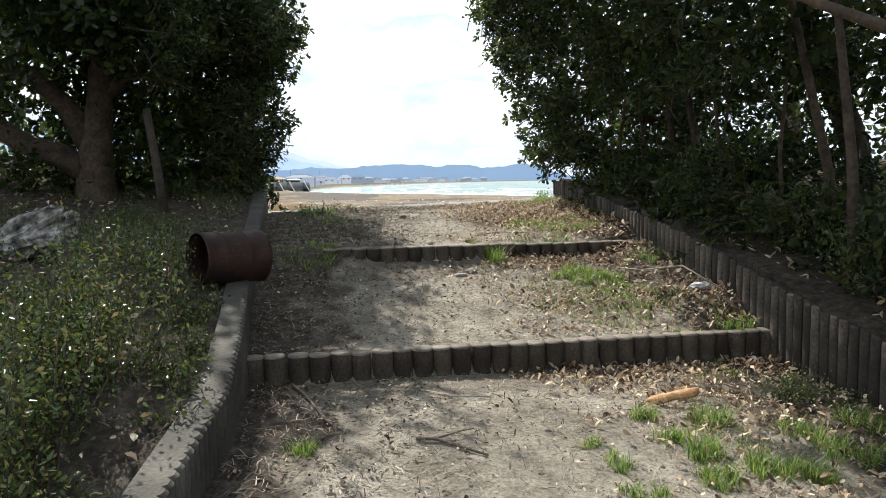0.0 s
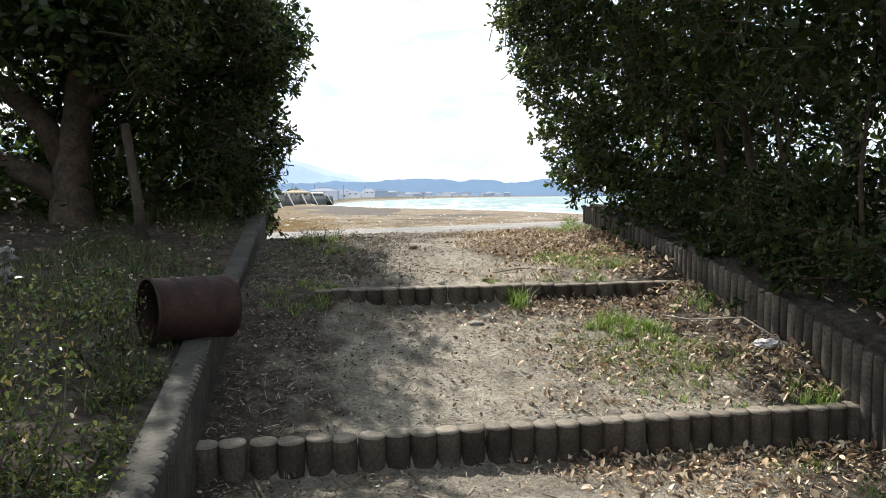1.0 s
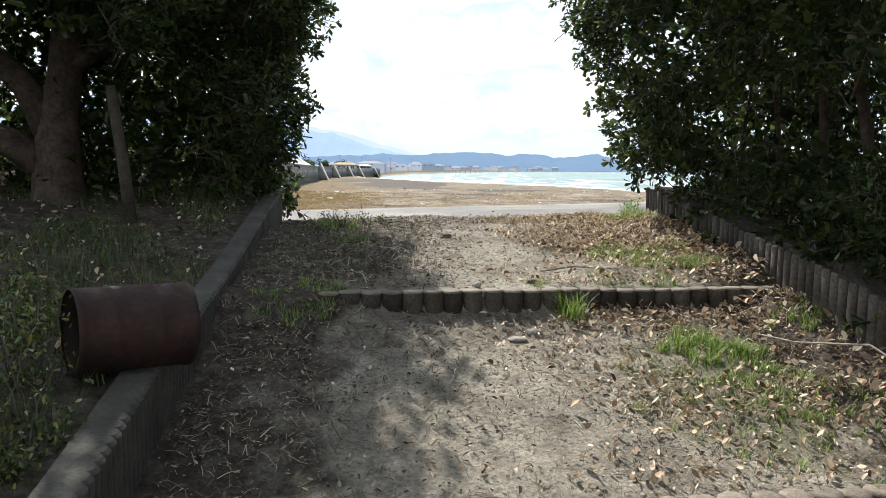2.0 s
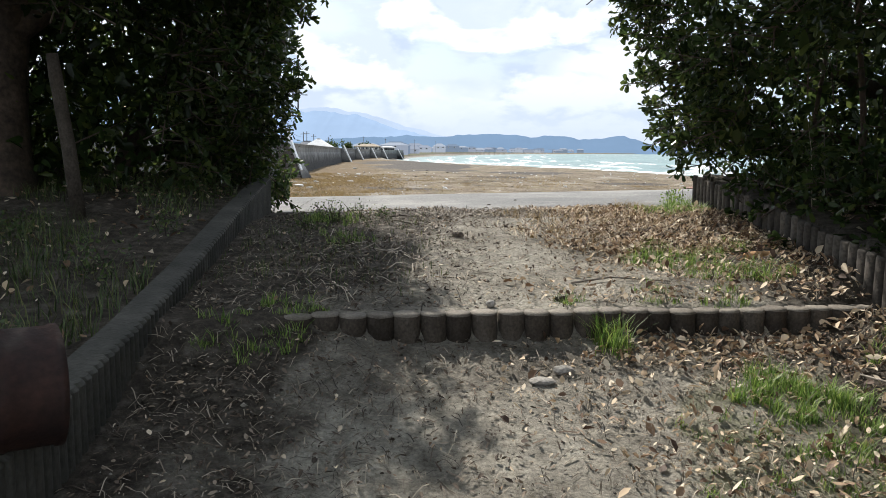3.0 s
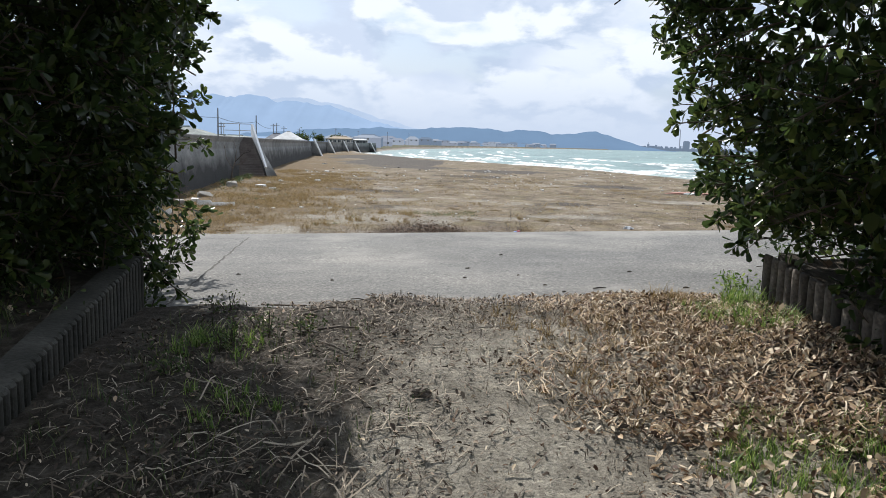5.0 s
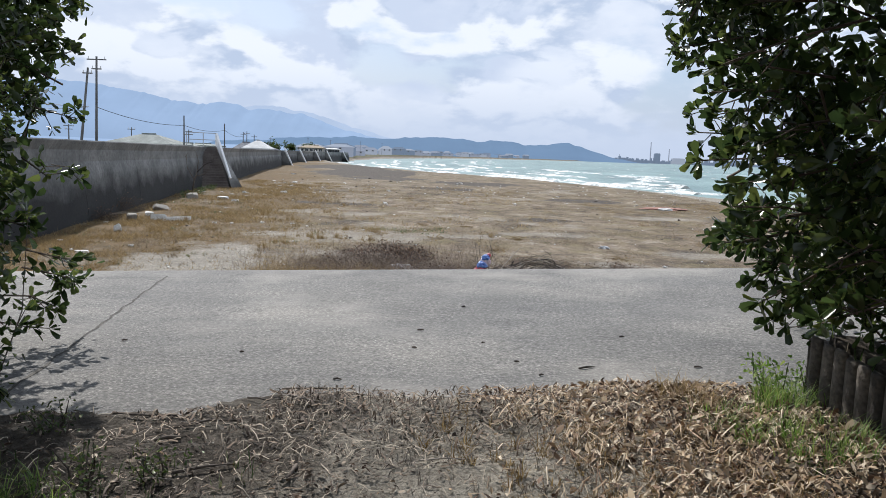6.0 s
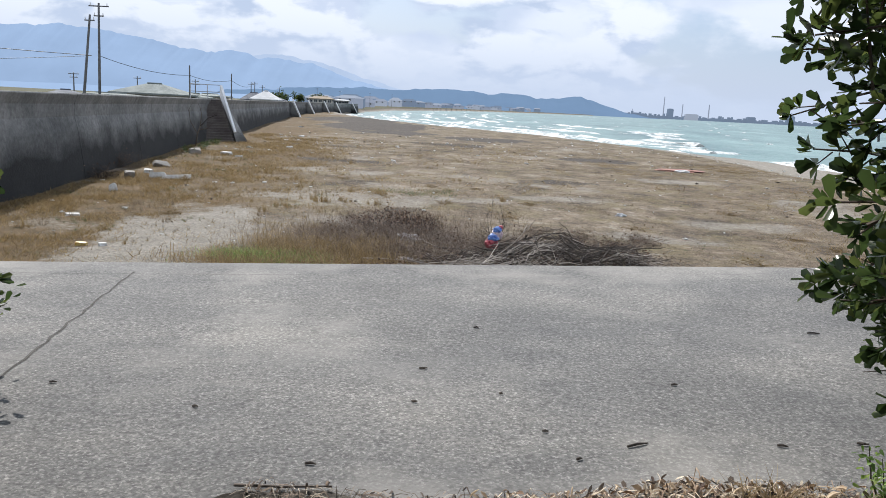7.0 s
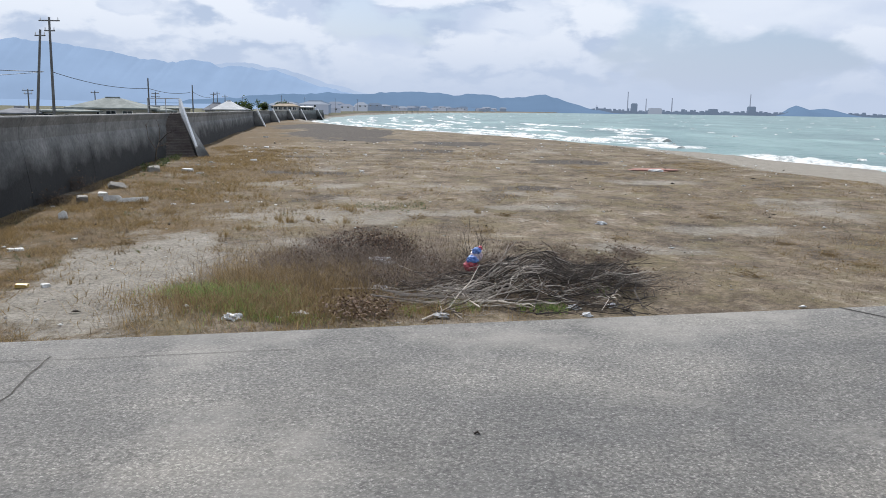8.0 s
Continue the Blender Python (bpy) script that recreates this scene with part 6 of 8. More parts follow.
for k in range(46):
    y = g.uniform(-3.6, 1.3)
    x = float(left_face(y)) - (0.62 if y > -1.2 else 0.35) - abs(g.normal(0, 0.75))
    if (x + 3.3) ** 2 + (y - 1.1) ** 2 > 0.3 and (x + 1.7) ** 2 + (y - 0.6) ** 2 > 0.6 and not (y > -0.6 and abs(x + 0.28 + 0.542 * (y + 4.4)) < 0.45):
        herb(x, y, g.uniform(0.2, 0.42), 720, g.uniform(0.16, 0.55) * (1.2 if -1.2 < y < 0.6 else 1.0), 0.031, M_shrub, "low_shrub", "low glossy-leaved shrub on the planted bank", "shrubs on the planted bank", 8, 0.6)
for k in range(8):
    y = -2.3 + 0.2 * k
    herb(float(left_face(y)) - g.uniform(0.5, 0.85), y, g.uniform(0.2, 0.32), 640, g.uniform(0.34, 0.62), 0.03, M_shrub, "low_shrub", "upright glossy-leaved shrub beside the wall top", "shrubs on the planted bank", 8, 0.7)
for hx_, hy_, hh_ in ((-2.35, 0.0, 0.62), (-2.1, 0.15, 0.55), (-2.0, 0.5, 0.5), (-2.25, -0.4, 0.5)):
    herb(hx_, hy_, 0.24, 520, hh_, 0.03, M_shrub, "low_shrub", "taller yellow-green leafy shrub on the planted bank", "shrubs on the planted bank", 8, 0.8)
for k in range(26):
    y = g.uniform(-3.4, 0.2)
    herb(float(left_face(y)) - 0.2 - g.uniform(0, 0.3), y, g.uniform(0.1, 0.2), 150, g.uniform(0.07, 0.18), 0.03, M_shrub, "low_shrub", "low creeping weed at the wall top", "shrubs on the planted bank", 5, 0.9)
for k in range(15):
    y = g.uniform(0.9, 5.6)
    x = float(left_face(y)) - 0.35 - abs(g.normal(0, 1.0))
    if (x + 3.3) ** 2 + (y - 1.1) ** 2 > 0.6 and (x + 1.8) ** 2 + (y - 0.7) ** 2 > 0.5:
        herb(x, y, g.uniform(0.2, 0.4), 260, g.uniform(0.1, 0.26), 0.032, M_weed, "low_shrub", "thin weedy shrub on the shaded bank", "shrubs on the planted bank", 6, 0.6)
for k in range(34):
    y = g.uniform(-3.0, 4.6)
    x = float(right_face(y)) + 0.35 + abs(g.normal(0, 0.9))
    herb(x, y, g.uniform(0.25, 0.5), 420, g.uniform(0.3, 0.95), 0.045, M_weed, "undergrowth_bush", "dark straggly undergrowth on the wooded bank", "undergrowth of the wooded bank", 5, 0.9, "bush")
herb(1.72, 6.72, 0.16, 260, 0.22, 0.035, M_grass, "weed_clump", "bright leafy weed at the end of the wall", "weeds by the road", 6, 0.9, "weed")
herb(1.95, 6.85, 0.14, 160, 0.16, 0.03, M_grass, "weed_clump", "bright leafy weed at the end of the wall", "weeds by the road", 5, 0.9, "weed")
for hx_, hy_, hr_, hh_ in ((-2.62, 6.3, 0.42, 1.2), (-2.75, 6.75, 0.4, 1.1), (-2.95, 5.9, 0.4, 0.8)):
    herb(hx_, hy_, hr_, 800, hh_, 0.062, M_leaf, "evergreen_sucker", "dark glossy sapling at the end of the wall", "saplings by the wall end", 9, 0.8, "bush")
for k in range(12):
    y = g.uniform(-1.5, 0.15)
    herb(float(right_face(y)) - g.uniform(0.12, 0.6), y, g.uniform(0.1, 0.2), 220, g.uniform(0.08, 0.2), 0.028, M_weed, "wall_foot_weed", "dark green weed at the foot of the wall", "weeds at the wall foot", 5, 0.9, "weed")
for hx_, hy_, hh_ in ((-1.35, 5.3, 0.14), (-1.5, 5.05, 0.16), (-1.1, 5.45, 0.1), (-1.75, 5.85, 0.12), (-1.6, 4.7, 0.1)):
    herb(hx_, hy_, 0.16, 190, hh_, 0.022, M_weed, "weed_clump", "small green weed on the shaded soil", "weeds by the road", 6, 0.9, "weed")
gl_x, gl_y = on_path(700, -2.0, -0.4, 2.9, 5.6, lambda x, y: step(-0.4, -1.0, x + 0.3 * vnoise(x, y, 0.5, 93)) * (0.2 + 0.8 * patchy(x, y, 0.4, 94)))
gl_x, gl_y = np.repeat(gl_x, 3) + g.normal(0, 0.02, 3 * len(gl_x)), np.repeat(gl_y, 3) + g.normal(0, 0.02, 3 * len(gl_y))
stuff("shade_grass", [blades(g, np.stack([gl_x, gl_y, ground_z(gl_x, gl_y)], 1), g.uniform(0.02, 0.09, len(gl_x)), 0.0022, 0.9)], M_weed, "thin green grass on the shaded soil", "grass")
bk_n = 4500
wx2, wy2 = g.uniform(-4.6, -1.5, bk_n), g.uniform(-3.8, 5.5, bk_n)
wk = (wx2 < left_face(wy2) - 0.24) & ((wx2 + 3.3) ** 2 + (wy2 - 0.9) ** 2 > 0.35) & (vnoise(wx2, wy2, 0.8, 91) > -0.1)
px_ = np.repeat(wx2[wk], 4) + g.normal(0, 0.03, 4 * wk.sum())
py_ = np.repeat(wy2[wk], 4) + g.normal(0, 0.03, 4 * wk.sum())
stuff("bank_grass", [blades(g, np.stack([px_, py_, ground_z(px_, py_)], 1), g.uniform(0.05, 0.16, len(px_)), 0.003, 0.8)], M_weed, "thin green grass over the planted bank", "grass")
rx_, ry_ = g.uniform(2.0, 4.5, 110), g.uniform(-3.5, 6.3, 110)
rk = rx_ > right_face(ry_) + 0.22
stuff("dead_stems", [blades(g, np.stack([rx_[rk], ry_[rk], ground_z(rx_[rk], ry_[rk])], 1), g.uniform(0.2, 0.8, rk.sum()), 0.0025, 0.6)], M_straw, "thin upright dead stems among the undergrowth", "dead stems")


# ---------------------------------------------------------------- things along the path
def stick(pts, r0, label, mat=None, name="stick", side=()):
    pts = [Vector((x, y, float(ground_z(x, y)) + dz)) for x, y, dz in pts]
    base = pts[0].copy()
    root = thing(name, Parts().tube([p - base for p in pts], [r0 * (1 - 0.6 * i / len(pts)) for i in range(len(pts))], 7).done(name, mat or M_stemdark, True), label, "stick", "sticks on the path")
    root.location = base
    for s in side:
        q = [Vector((x, y, float(ground_z(x, y)) + dz)) - base for x, y, dz in s]
        part("side_twig", Parts().tube(q, [r0 * 0.55] + [r0 * 0.3] * (len(q) - 1), 6).done("side_twig", mat or M_stemdark), root)


stick([(-1.12, -0.01, 0.012), (-1.0, -0.3, 0.02), (-0.91, -0.56, 0.014), (-0.82, -0.82, 0.016), (-0.70, -1.01, 0.01)], 0.010, "long thin brown stick lying across the soil")
stick([(-0.34, -1.07, 0.012), (-0.24, -1.06, 0.016), (-0.16, -1.10, 0.012), (0.01, -1.24, 0.01)], 0.011, "forked brown stick on the bare soil", side=[[(-0.24, -1.06, 0.016), (-0.12, -0.98, 0.03), (-0.03, -0.88, 0.02)]])
stick([(-0.3, -0.2, 0.01), (-0.1, -0.32, 0.015), (0.12, -0.3, 0.01)], 0.006, "thin pale twig on the soil", M_stem)
stick([(0.35, 3.45, 0.01), (0.6, 3.5, 0.02), (0.95, 3.42, 0.012)], 0.007, "thin grey twig above the log step", M_stem)
stick([(1.5, 4.75, 0.02), (1.2, 4.7, 0.03), (0.95, 4.62, 0.02)], 0.007, "thin dark twig among dead leaves")
stick([(-0.95, 6.75, 0.02), (-0.75, 6.72, 0.03), (-0.55, 6.76, 0.02)], 0.007, "thin dark twig at the road edge")
stick([(1.3, 6.92, 0.02), (1.6, 6.95, 0.012), (2.0, 7.02, 0.012)], 0.006, "thin dark twig on the road edge")
stick([(-3.4, -0.9, 0.06), (-3.0, -0.75, 0.10), (-2.6, -0.8, 0.05)], 0.014, "bare grey fallen branch on the planted bank", M_stem)
stick([(-2.05, -2.3, 0.02), (-1.95, -2.28, 0.18), (-1.9, -2.2, 0.34)], 0.013, "pale dead branch standing among the shrubs", M_stem, side=[[(-1.98, -2.29, 0.12), (-2.15, -2.2, 0.26)]])
stick([(2.25, 1.5, 0.05), (2.1, 1.9, 0.16), (1.85, 2.3, 0.06), (1.7, 2.55, 0.03)], 0.008, "thin bent dry branch by the wall", M_stem)

for k in range(22):
    x, y, a, l = g.uniform(-1.7, 0.7), g.uniform(5.0, 6.5), g.uniform(0, 6.283), g.uniform(0.05, 0.16)
    stick([(x - l * math.cos(a), y - l * math.sin(a), 0.012), (x, y, 0.022), (x + l * math.cos(a + 0.2), y + l * math.sin(a + 0.2), 0.012)], g.uniform(0.004, 0.010), "short broken stick on the soil by the road", M_stem if k % 3 == 0 else None)


def lump(name, x, y, dz, size, mat, label, category, seed, sub=2, rough=0.22, freq=1.6, turn=0.0, group=""):
    bm = bmesh.new()
    bmesh.ops.create_icosphere(bm, subdivisions=sub, radius=1.0)
    for v in bm.verts:
        k = 1 + rough * noise.noise(v.co * freq + Vector((seed, 0, 0))) + rough * 0.5 * noise.noise(v.co * freq * 2.7 + Vector((0, seed, 0)))
        v.co = Vector((v.co.x * size[0], v.co.y * size[1], v.co.z * size[2])) * k
    me = bpy.data.meshes.new(name)
    bm.to_mesh(me); bm.free()
    me.materials.append(mat)
    ob = thing(name, me, label, category, group)
    ob.location, ob.rotation_euler = (x, y, float(ground_z(x, y)) + dz), (0, 0, turn)
    return ob


lump("stone", 0.23, 2.39, 0.015, (0.055, 0.04, 0.025), M_stone, "small pale flat stone on the path", "stone", 1, group="stones on the path")
lump("stone", 0.12, 2.27, 0.012, (0.065, 0.045, 0.02), M_stone, "small pale flat stone on the path", "stone", 2, group="stones on the path")
lump("bark_chip", 0.26, 3.06, 0.014, (0.04, 0.02, 0.018), M_stemdark, "dark knobbly bark chip above the log step", "bark", 3, turn=0.3)
lump("dark_cone", -0.43, 4.56, 0.014, (0.045, 0.022, 0.02), M_stemdark, "dark curled seed pod on the bare soil", "seed pod", 4, 3, 0.9, 2.4)
lump("stone", -0.14, 2.86, 0.02, (0.028, 0.024, 0.022), M_stone, "small pale stone on the log row", "stone", 5, group="stones on the path")

M_bark2 = surface("orange_bark", [(0.3, (0.34, 0.17, 0.07)), (0.7, (0.55, 0.34, 0.17))], 14, fine=0.3, fine_scale=60, bump=0.5)


def bark_piece(x, y, length, turn):
    """A curled slab of orange wood, thick at both ends."""
    V, F, n, w = [], [], 13, 7
    for i in range(n):
        t = i / (n - 1)
        wd = (0.035 + 0.018 * abs(t - 0.45) * 2) * min(1.0, 0.45 + 3 * t, 0.45 + 3 * (1 - t))
        for k in range(w):
            s = k / (w - 1) * 2 - 1
            V.append((t * length, s * wd, 0.034 - 0.02 * s * s + 0.005 * math.sin(t * 5)))
        for k in range(w):
            s = 1 - k / (w - 1) * 2
            V.append((t * length, s * wd * 0.9, 0.014 - 0.016 * s * s + 0.005 * math.sin(t * 5)))
    m = 2 * w
    for i in range(n - 1):
        for k in range(m):
            j = (k + 1) % m
            F.append([i * m + k, i * m + j, (i + 1) * m + j, (i + 1) * m + k])
    F += [list(range(m))[::-1], [(n - 1) * m + k for k in range(m)]]
    ob = thing("bark_slab", mesh("bark_slab", V, F, M_bark2, True), "curled orange-brown slab of bark on dead leaves", "bark", "slabs of bark")
    ob.location, ob.rotation_euler = (x, y, float(ground_z(x, y)) + 0.012), (0.2, -0.06, turn)


bark_piece(1.07, -0.38, 0.40, 0.42)
bark_piece(1.6, 4.12, 0.24, 0.3)
M_foil = surface("dirty_white_plastic", [(0.3, (0.42, 0.43, 0.45)), (0.7, (0.68, 0.69, 0.70))], 20, rough=0.4, bump=0.6, bump_scale=30)
lump("plastic_scrap", 2.2, 1.66, 0.03, (0.09, 0.06, 0.035), M_foil, "crumpled white plastic scrap beside the wall", "litter", 8, 3, 0.5, 2.2)
M_wood = surface("bleached_driftwood", [(0.34, (0.03, 0.028, 0.025)), (0.48, (0.2, 0.195, 0.18)), (0.66, (0.48, 0.47, 0.45))], 11, fine=0.35, fine_scale=25, bump=1.0, bump_scale=14, dist=0.03)


def driftwood():
    bm = bmesh.new()
    bmesh.ops.create_icosphere(bm, subdivisions=5, radius=1.0)
    for v in bm.verts:
        c = v.co.copy()
        long = noise.noise(Vector((c.x * 1.6 + 4, c.y * 4.5, c.z * 4.5)))
        k = 1.12 + 0.42 * noise.noise(c * 1.7 + Vector((3, 1, 0))) - 0.55 * max(0.0, noise.noise(c * 2.6 + Vector((0, 5, 2)))) - 0.34 * abs(long) + 0.09 * noise.noise(c * 11)
        taper = 0.55 + 0.5 * (c.x + 1) / 2
        v.co = Vector((c.x * 0.36, c.y * 0.19 * taper, c.z * 0.2 * taper + 0.05 * c.x)) * k
    me = bpy.data.meshes.new("driftwood_stump")
    bm.to_mesh(me); bm.free()
    me.materials.append(M_wood)
    ob = thing("driftwood_stump", me, "gnarled bleached grey driftwood stump on the bank", "driftwood")
    ob.location, ob.rotation_euler = (-3.29, 1.15, float(ground_z(-3.29, 1.15)) + 0.17), (0.2, -0.15, 0.25)


driftwood()


def stake():
    p = Parts().tube([(0.04, 0, -0.1), (-0.02, 0, 0.5), (-0.09, 0, 1.0), (-0.11, 0, 1.16)], [0.052, 0.05, 0.047, 0.04], 10)
    ob = thing("wooden_stake", p.done("wooden_stake", M_log, True), "weathered grey wooden stake leaning on the bank", "stake")
    ob.location = (-3.17, 4.0, float(ground_z(-3.17, 4.0)))


stake()

# rusty drum
M_rust = surface("rusty_steel", [(0.25, (0.012, 0.006, 0.005)), (0.5, (0.028, 0.011, 0.008)), (0.75, (0.055, 0.023, 0.015))], 7, fine=0.35, fine_scale=40, rough=0.75, bump=0.5, bump_scale=35, metal=0.15)


def drum():
    root = new("rusty_drum")
    tagged(root, "rusty dark red steel drum lying on its side on the wall", "drum")
    L, R = 0.5, 0.188
    prof = [(0.0, R * 0.97), (0.004, R * 1.03), (0.018, R * 1.03), (0.024, R), (0.14, R), (0.15, R * 1.035), (0.165, R), (0.32, R), (0.33, R * 1.035), (0.345, R), (0.47, R), (0.476, R * 1.03), (0.496, R * 1.03), (L, R * 0.97)]
    S, V, F = 32, [], []
    for x, q in prof:
        for k in range(S):
            a = 2 * math.pi * k / S
            dent = 1 - 0.05 * math.exp(-((a - 2.2) / 0.4) ** 2) * math.exp(-((x - 0.25) / 0.13) ** 2)
            V.append((x, q * dent * math.cos(a), q * dent * math.sin(a)))
    n = len(prof)
    for i in range(n - 1):
        for k in range(S):
            j = (k + 1) % S
            F.append([i * S + k, i * S + j, (i + 1) * S + j, (i + 1) * S + k])
    part("shell", mesh("shell", V, F, M_rust, True), root)
    for name, x, q in (("bottom", 0.485, R * 0.985),):
        V = [(x + 0.008 * math.sin(3 * a), q * math.cos(a), q * math.sin(a)) for a in [2 * math.pi * k / S for k in range(S)]] + [(x - 0.01, 0, 0)]
        part(name, mesh(name, V, [[k, (k + 1) % S, S] for k in range(S)], M_rust), root)
    y = 0.8
    root.location = (-1.866, y - 0.17, float(left_top(y)) + R * 1.03 - 0.02)
    root.rotation_euler = (0.3, 0.03, 0.7)


drum()

# ---------------------------------------------------------------- slab joints and scraps on the road
M_joint = surface("dark_joint", [(0.3, (0.02, 0.018, 0.015)), (0.7, (0.06, 0.055, 0.045))], 20)


def joint(pts, w, label):
    V, F = [], []
    for i, (x, y) in enumerate(pts):
        z = float(road_z(x, y)) + 0.004
        d = Vector((pts[min(i + 1, len(pts) - 1)][0] - pts[max(i - 1, 0)][0], pts[min(i + 1, len(pts) - 1)][1] - pts[max(i - 1, 0)][1])).normalized()
        ww = w * g.uniform(0.6, 1.3)
        V += [(x - d.y * ww, y + d.x * ww, z), (x + d.y * ww, y - d.x * ww, z)]
    F = [[2 * i, 2 * i + 1, 2 * i + 3, 2 * i + 2] for i in range(len(pts) - 1)]
    thing("slab_joint", mesh("slab_joint", V, F, M_joint), label, "joint", kind="structure")


joint([(-2.646 - 0.157 * (y - 8.04) + g.normal(0, 0.008), y) for y in np.linspace(6.3, 10.84, 40)], 0.009, "dark open joint across the concrete road")
joint([(-8 + 0.4 * k, 10.98 + 0.075 * (-8 + 0.4 * k) + g.normal(0, 0.006)) for k in range(18)], 0.003, "thin dark joint along the road edge")
joint([(3.55 + 0.12 * k, 11.82 - 0.2 * k + g.normal(0, 0.008)) for k in range(14)], 0.012, "dark grassy joint across the concrete road")
tuft(4.15, 10.85, 0.1, 120, 0.05)
for sx_, sy_, sl in ((-0.681, 6.98, 0.05), (-0.27, 7.75, 0.03), (0.51, 7.1, 0.03), (0.39, 7.4, 0.03), (0.81, 7.27, 0.12), (0.09, 9.2, 0.035), (1.21, 8.11, 0.04), (2.53, 9.27, 0.09), (-0.25, 8.3, 0.05), (1.5, 7.3, 0.05), (1.9, 7.35, 0.05),
                     (-2.3, 7.9, 0.04), (-1.4, 7.6, 0.03), (0.2, 7.9, 0.02)):
    z = float(road_z(sx_, sy_)) + 0.007
    a = g.uniform(-0.5, 0.5)
    p = Parts().tube([(-sl / 2, 0, 0), (0, g.normal(0, 0.01), 0.004), (sl / 2, 0, 0)], [0.006, 0.007, 0.003], 6)
    ob = thing("twig_scrap", p.done("twig_scrap", M_stemdark), "small dark twig scrap on the concrete road", "twig", "scraps on the road")
    ob.location, ob.rotation_euler = (sx_, sy_, z), (0, 0, a)

# ---------------------------------------------------------------- beach growth
def wisps(rng, pos, h, w, lean):
    """Thin single-triangle blades for wide, far stands of grass."""
    n = len(pos)
    a, b = rng.uniform(0, 2 * math.pi, n), rng.uniform(0, math.pi, n)
    s = np.stack([np.cos(b), np.sin(b), 0 * b], 1) * (w * rng.uniform(0.6, 1.3, n))[:, None]
    l = lean * rng.uniform(0.1, 1.3, n) * h
    tip = pos + np.stack([np.cos(a) * l, np.sin(a) * l, h], 1)
    return np.stack([pos - s, pos + s, tip], 1).reshape(-1, 3), np.arange(3 * n).reshape(-1, 3)


def beach_grass(n, x0, x1, y0, y1, h0, h1, weight, w=0.004, clump=4, spread=0.09):
    m = n // clump
    x, y = g.uniform(x0, x1, m), g.uniform(y0, y1, m)
    ok = (y > road_far(x) + 0.35) & (x > wall_x(y) + 0.6) & (x < veg_x(y) + 1.5)
    sand = masks(x, y)[0]
    ok &= g.uniform(0, 1, m) < weight(x, y) * (1 - 0.93 * np.clip(sand * 1.3, 0, 1))
    x, y = np.repeat(x[ok], clump) + g.normal(0, spread, clump * ok.sum()), np.repeat(y[ok], clump) + g.normal(0, spread, clump * ok.sum())
    return wisps(g, np.stack([x, y, ground_z(x, y) - 0.01], 1), h0 + (h1 - h0) * g.uniform(0, 1, len(x)) ** 2.0, w, 1.7)


near_wall = lambda x, y: np.clip(1 - (x - wall_x(y) - 2.5) / 9.0, 0.05, 1)
cloudy = lambda x, y, s, k: np.clip(0.5 + 0.5 * vnoise(x, y, s, k) + 0.35 * vnoise(x, y, s * 0.37, k + 40) + 0.25 * vnoise(x, y, s * 0.13, k + 41), 0, 1)
stuff("ochre_beach_grass", [beach_grass(320000, -14, 2, 14, 34, 0.02, 0.2, lambda x, y: np.clip(near_wall(x, y) * cloudy(x, y, 2.0, 101) ** 2 * 2.2, 0, 1), 0.007, 8, 0.08),
                            beach_grass(260000, -18, 6, 34, 75, 0.03, 0.2, lambda x, y: np.clip(near_wall(x, y) * cloudy(x, y, 3.0, 102) ** 2 * 2.2, 0, 1), 0.014, 8, 0.16),
                            beach_grass(130000, 9, 24, 22, 60, 0.02, 0.10, lambda x, y: cloudy(x, y, 4.5, 103) ** 2, 0.009, 8, 0.14)],
      M_ochre, "ochre dry grass over the beach", "dry grass")
stuff("grey_beach_grass", [beach_grass(330000, -10, 20, 13, 32, 0.012, 0.075, lambda x, y: 0.05 + 0.95 * cloudy(x, y, 1.5, 104) ** 2, 0.007, 8, 0.07),
                           beach_grass(250000, -14, 24, 30, 75, 0.015, 0.09, lambda x, y: 0.05 + 0.95 * cloudy(x, y, 2.5, 105) ** 2, 0.014, 8, 0.14)],
      M_grey, "grey-brown dry weeds over the beach", "dry weeds")
stuff("beach_weed_cover", [beach_grass(30000, -14, 4, 14, 40, 0.02, 0.09, lambda x, y: cloudy(x, y, 1.8, 106) ** 4 * (0.25 + near_wall(x, y)), 0.008, 5, 0.06),
                           beach_grass(9000, 2, 20, 14, 34, 0.02, 0.07, lambda x, y: cloudy(x, y, 1.6, 107) ** 5, 0.008, 5, 0.06),
                           beach_grass(3000, -17, -10, 40, 56, 0.03, 0.12, lambda x, y: 0.9 * step(5.0, 1.5, x - wall_x(y)), 0.014, 5, 0.12),
                           beach_grass(1500, -3.2, -0.2, 32, 35, 0.03, 0.12, lambda x, y: 0.8, 0.012, 5, 0.1)],
      M_weed, "low green weeds scattered between the dry grass", "weeds")
def patch(n, cx, cy, rx, ry, h0, h1, w=0.004, lean=0.9):
    """Grass thinning out unevenly round a centre."""
    x, y = cx + rx * g.normal(0, 0.5, n), cy + ry * g.normal(0, 0.5, n)
    ok = (y > road_far(x) + 0.4) & (g.uniform(-1, 1, n) < 0.5 + 1.2 * vnoise(x, y, 0.5, int(100 + abs(cx) * 7)))
    x, y = x[ok], y[ok]
    return blades(g, np.stack([x, y, ground_z(x, y) - 0.01], 1), g.uniform(h0, h1, len(x)), w, lean)


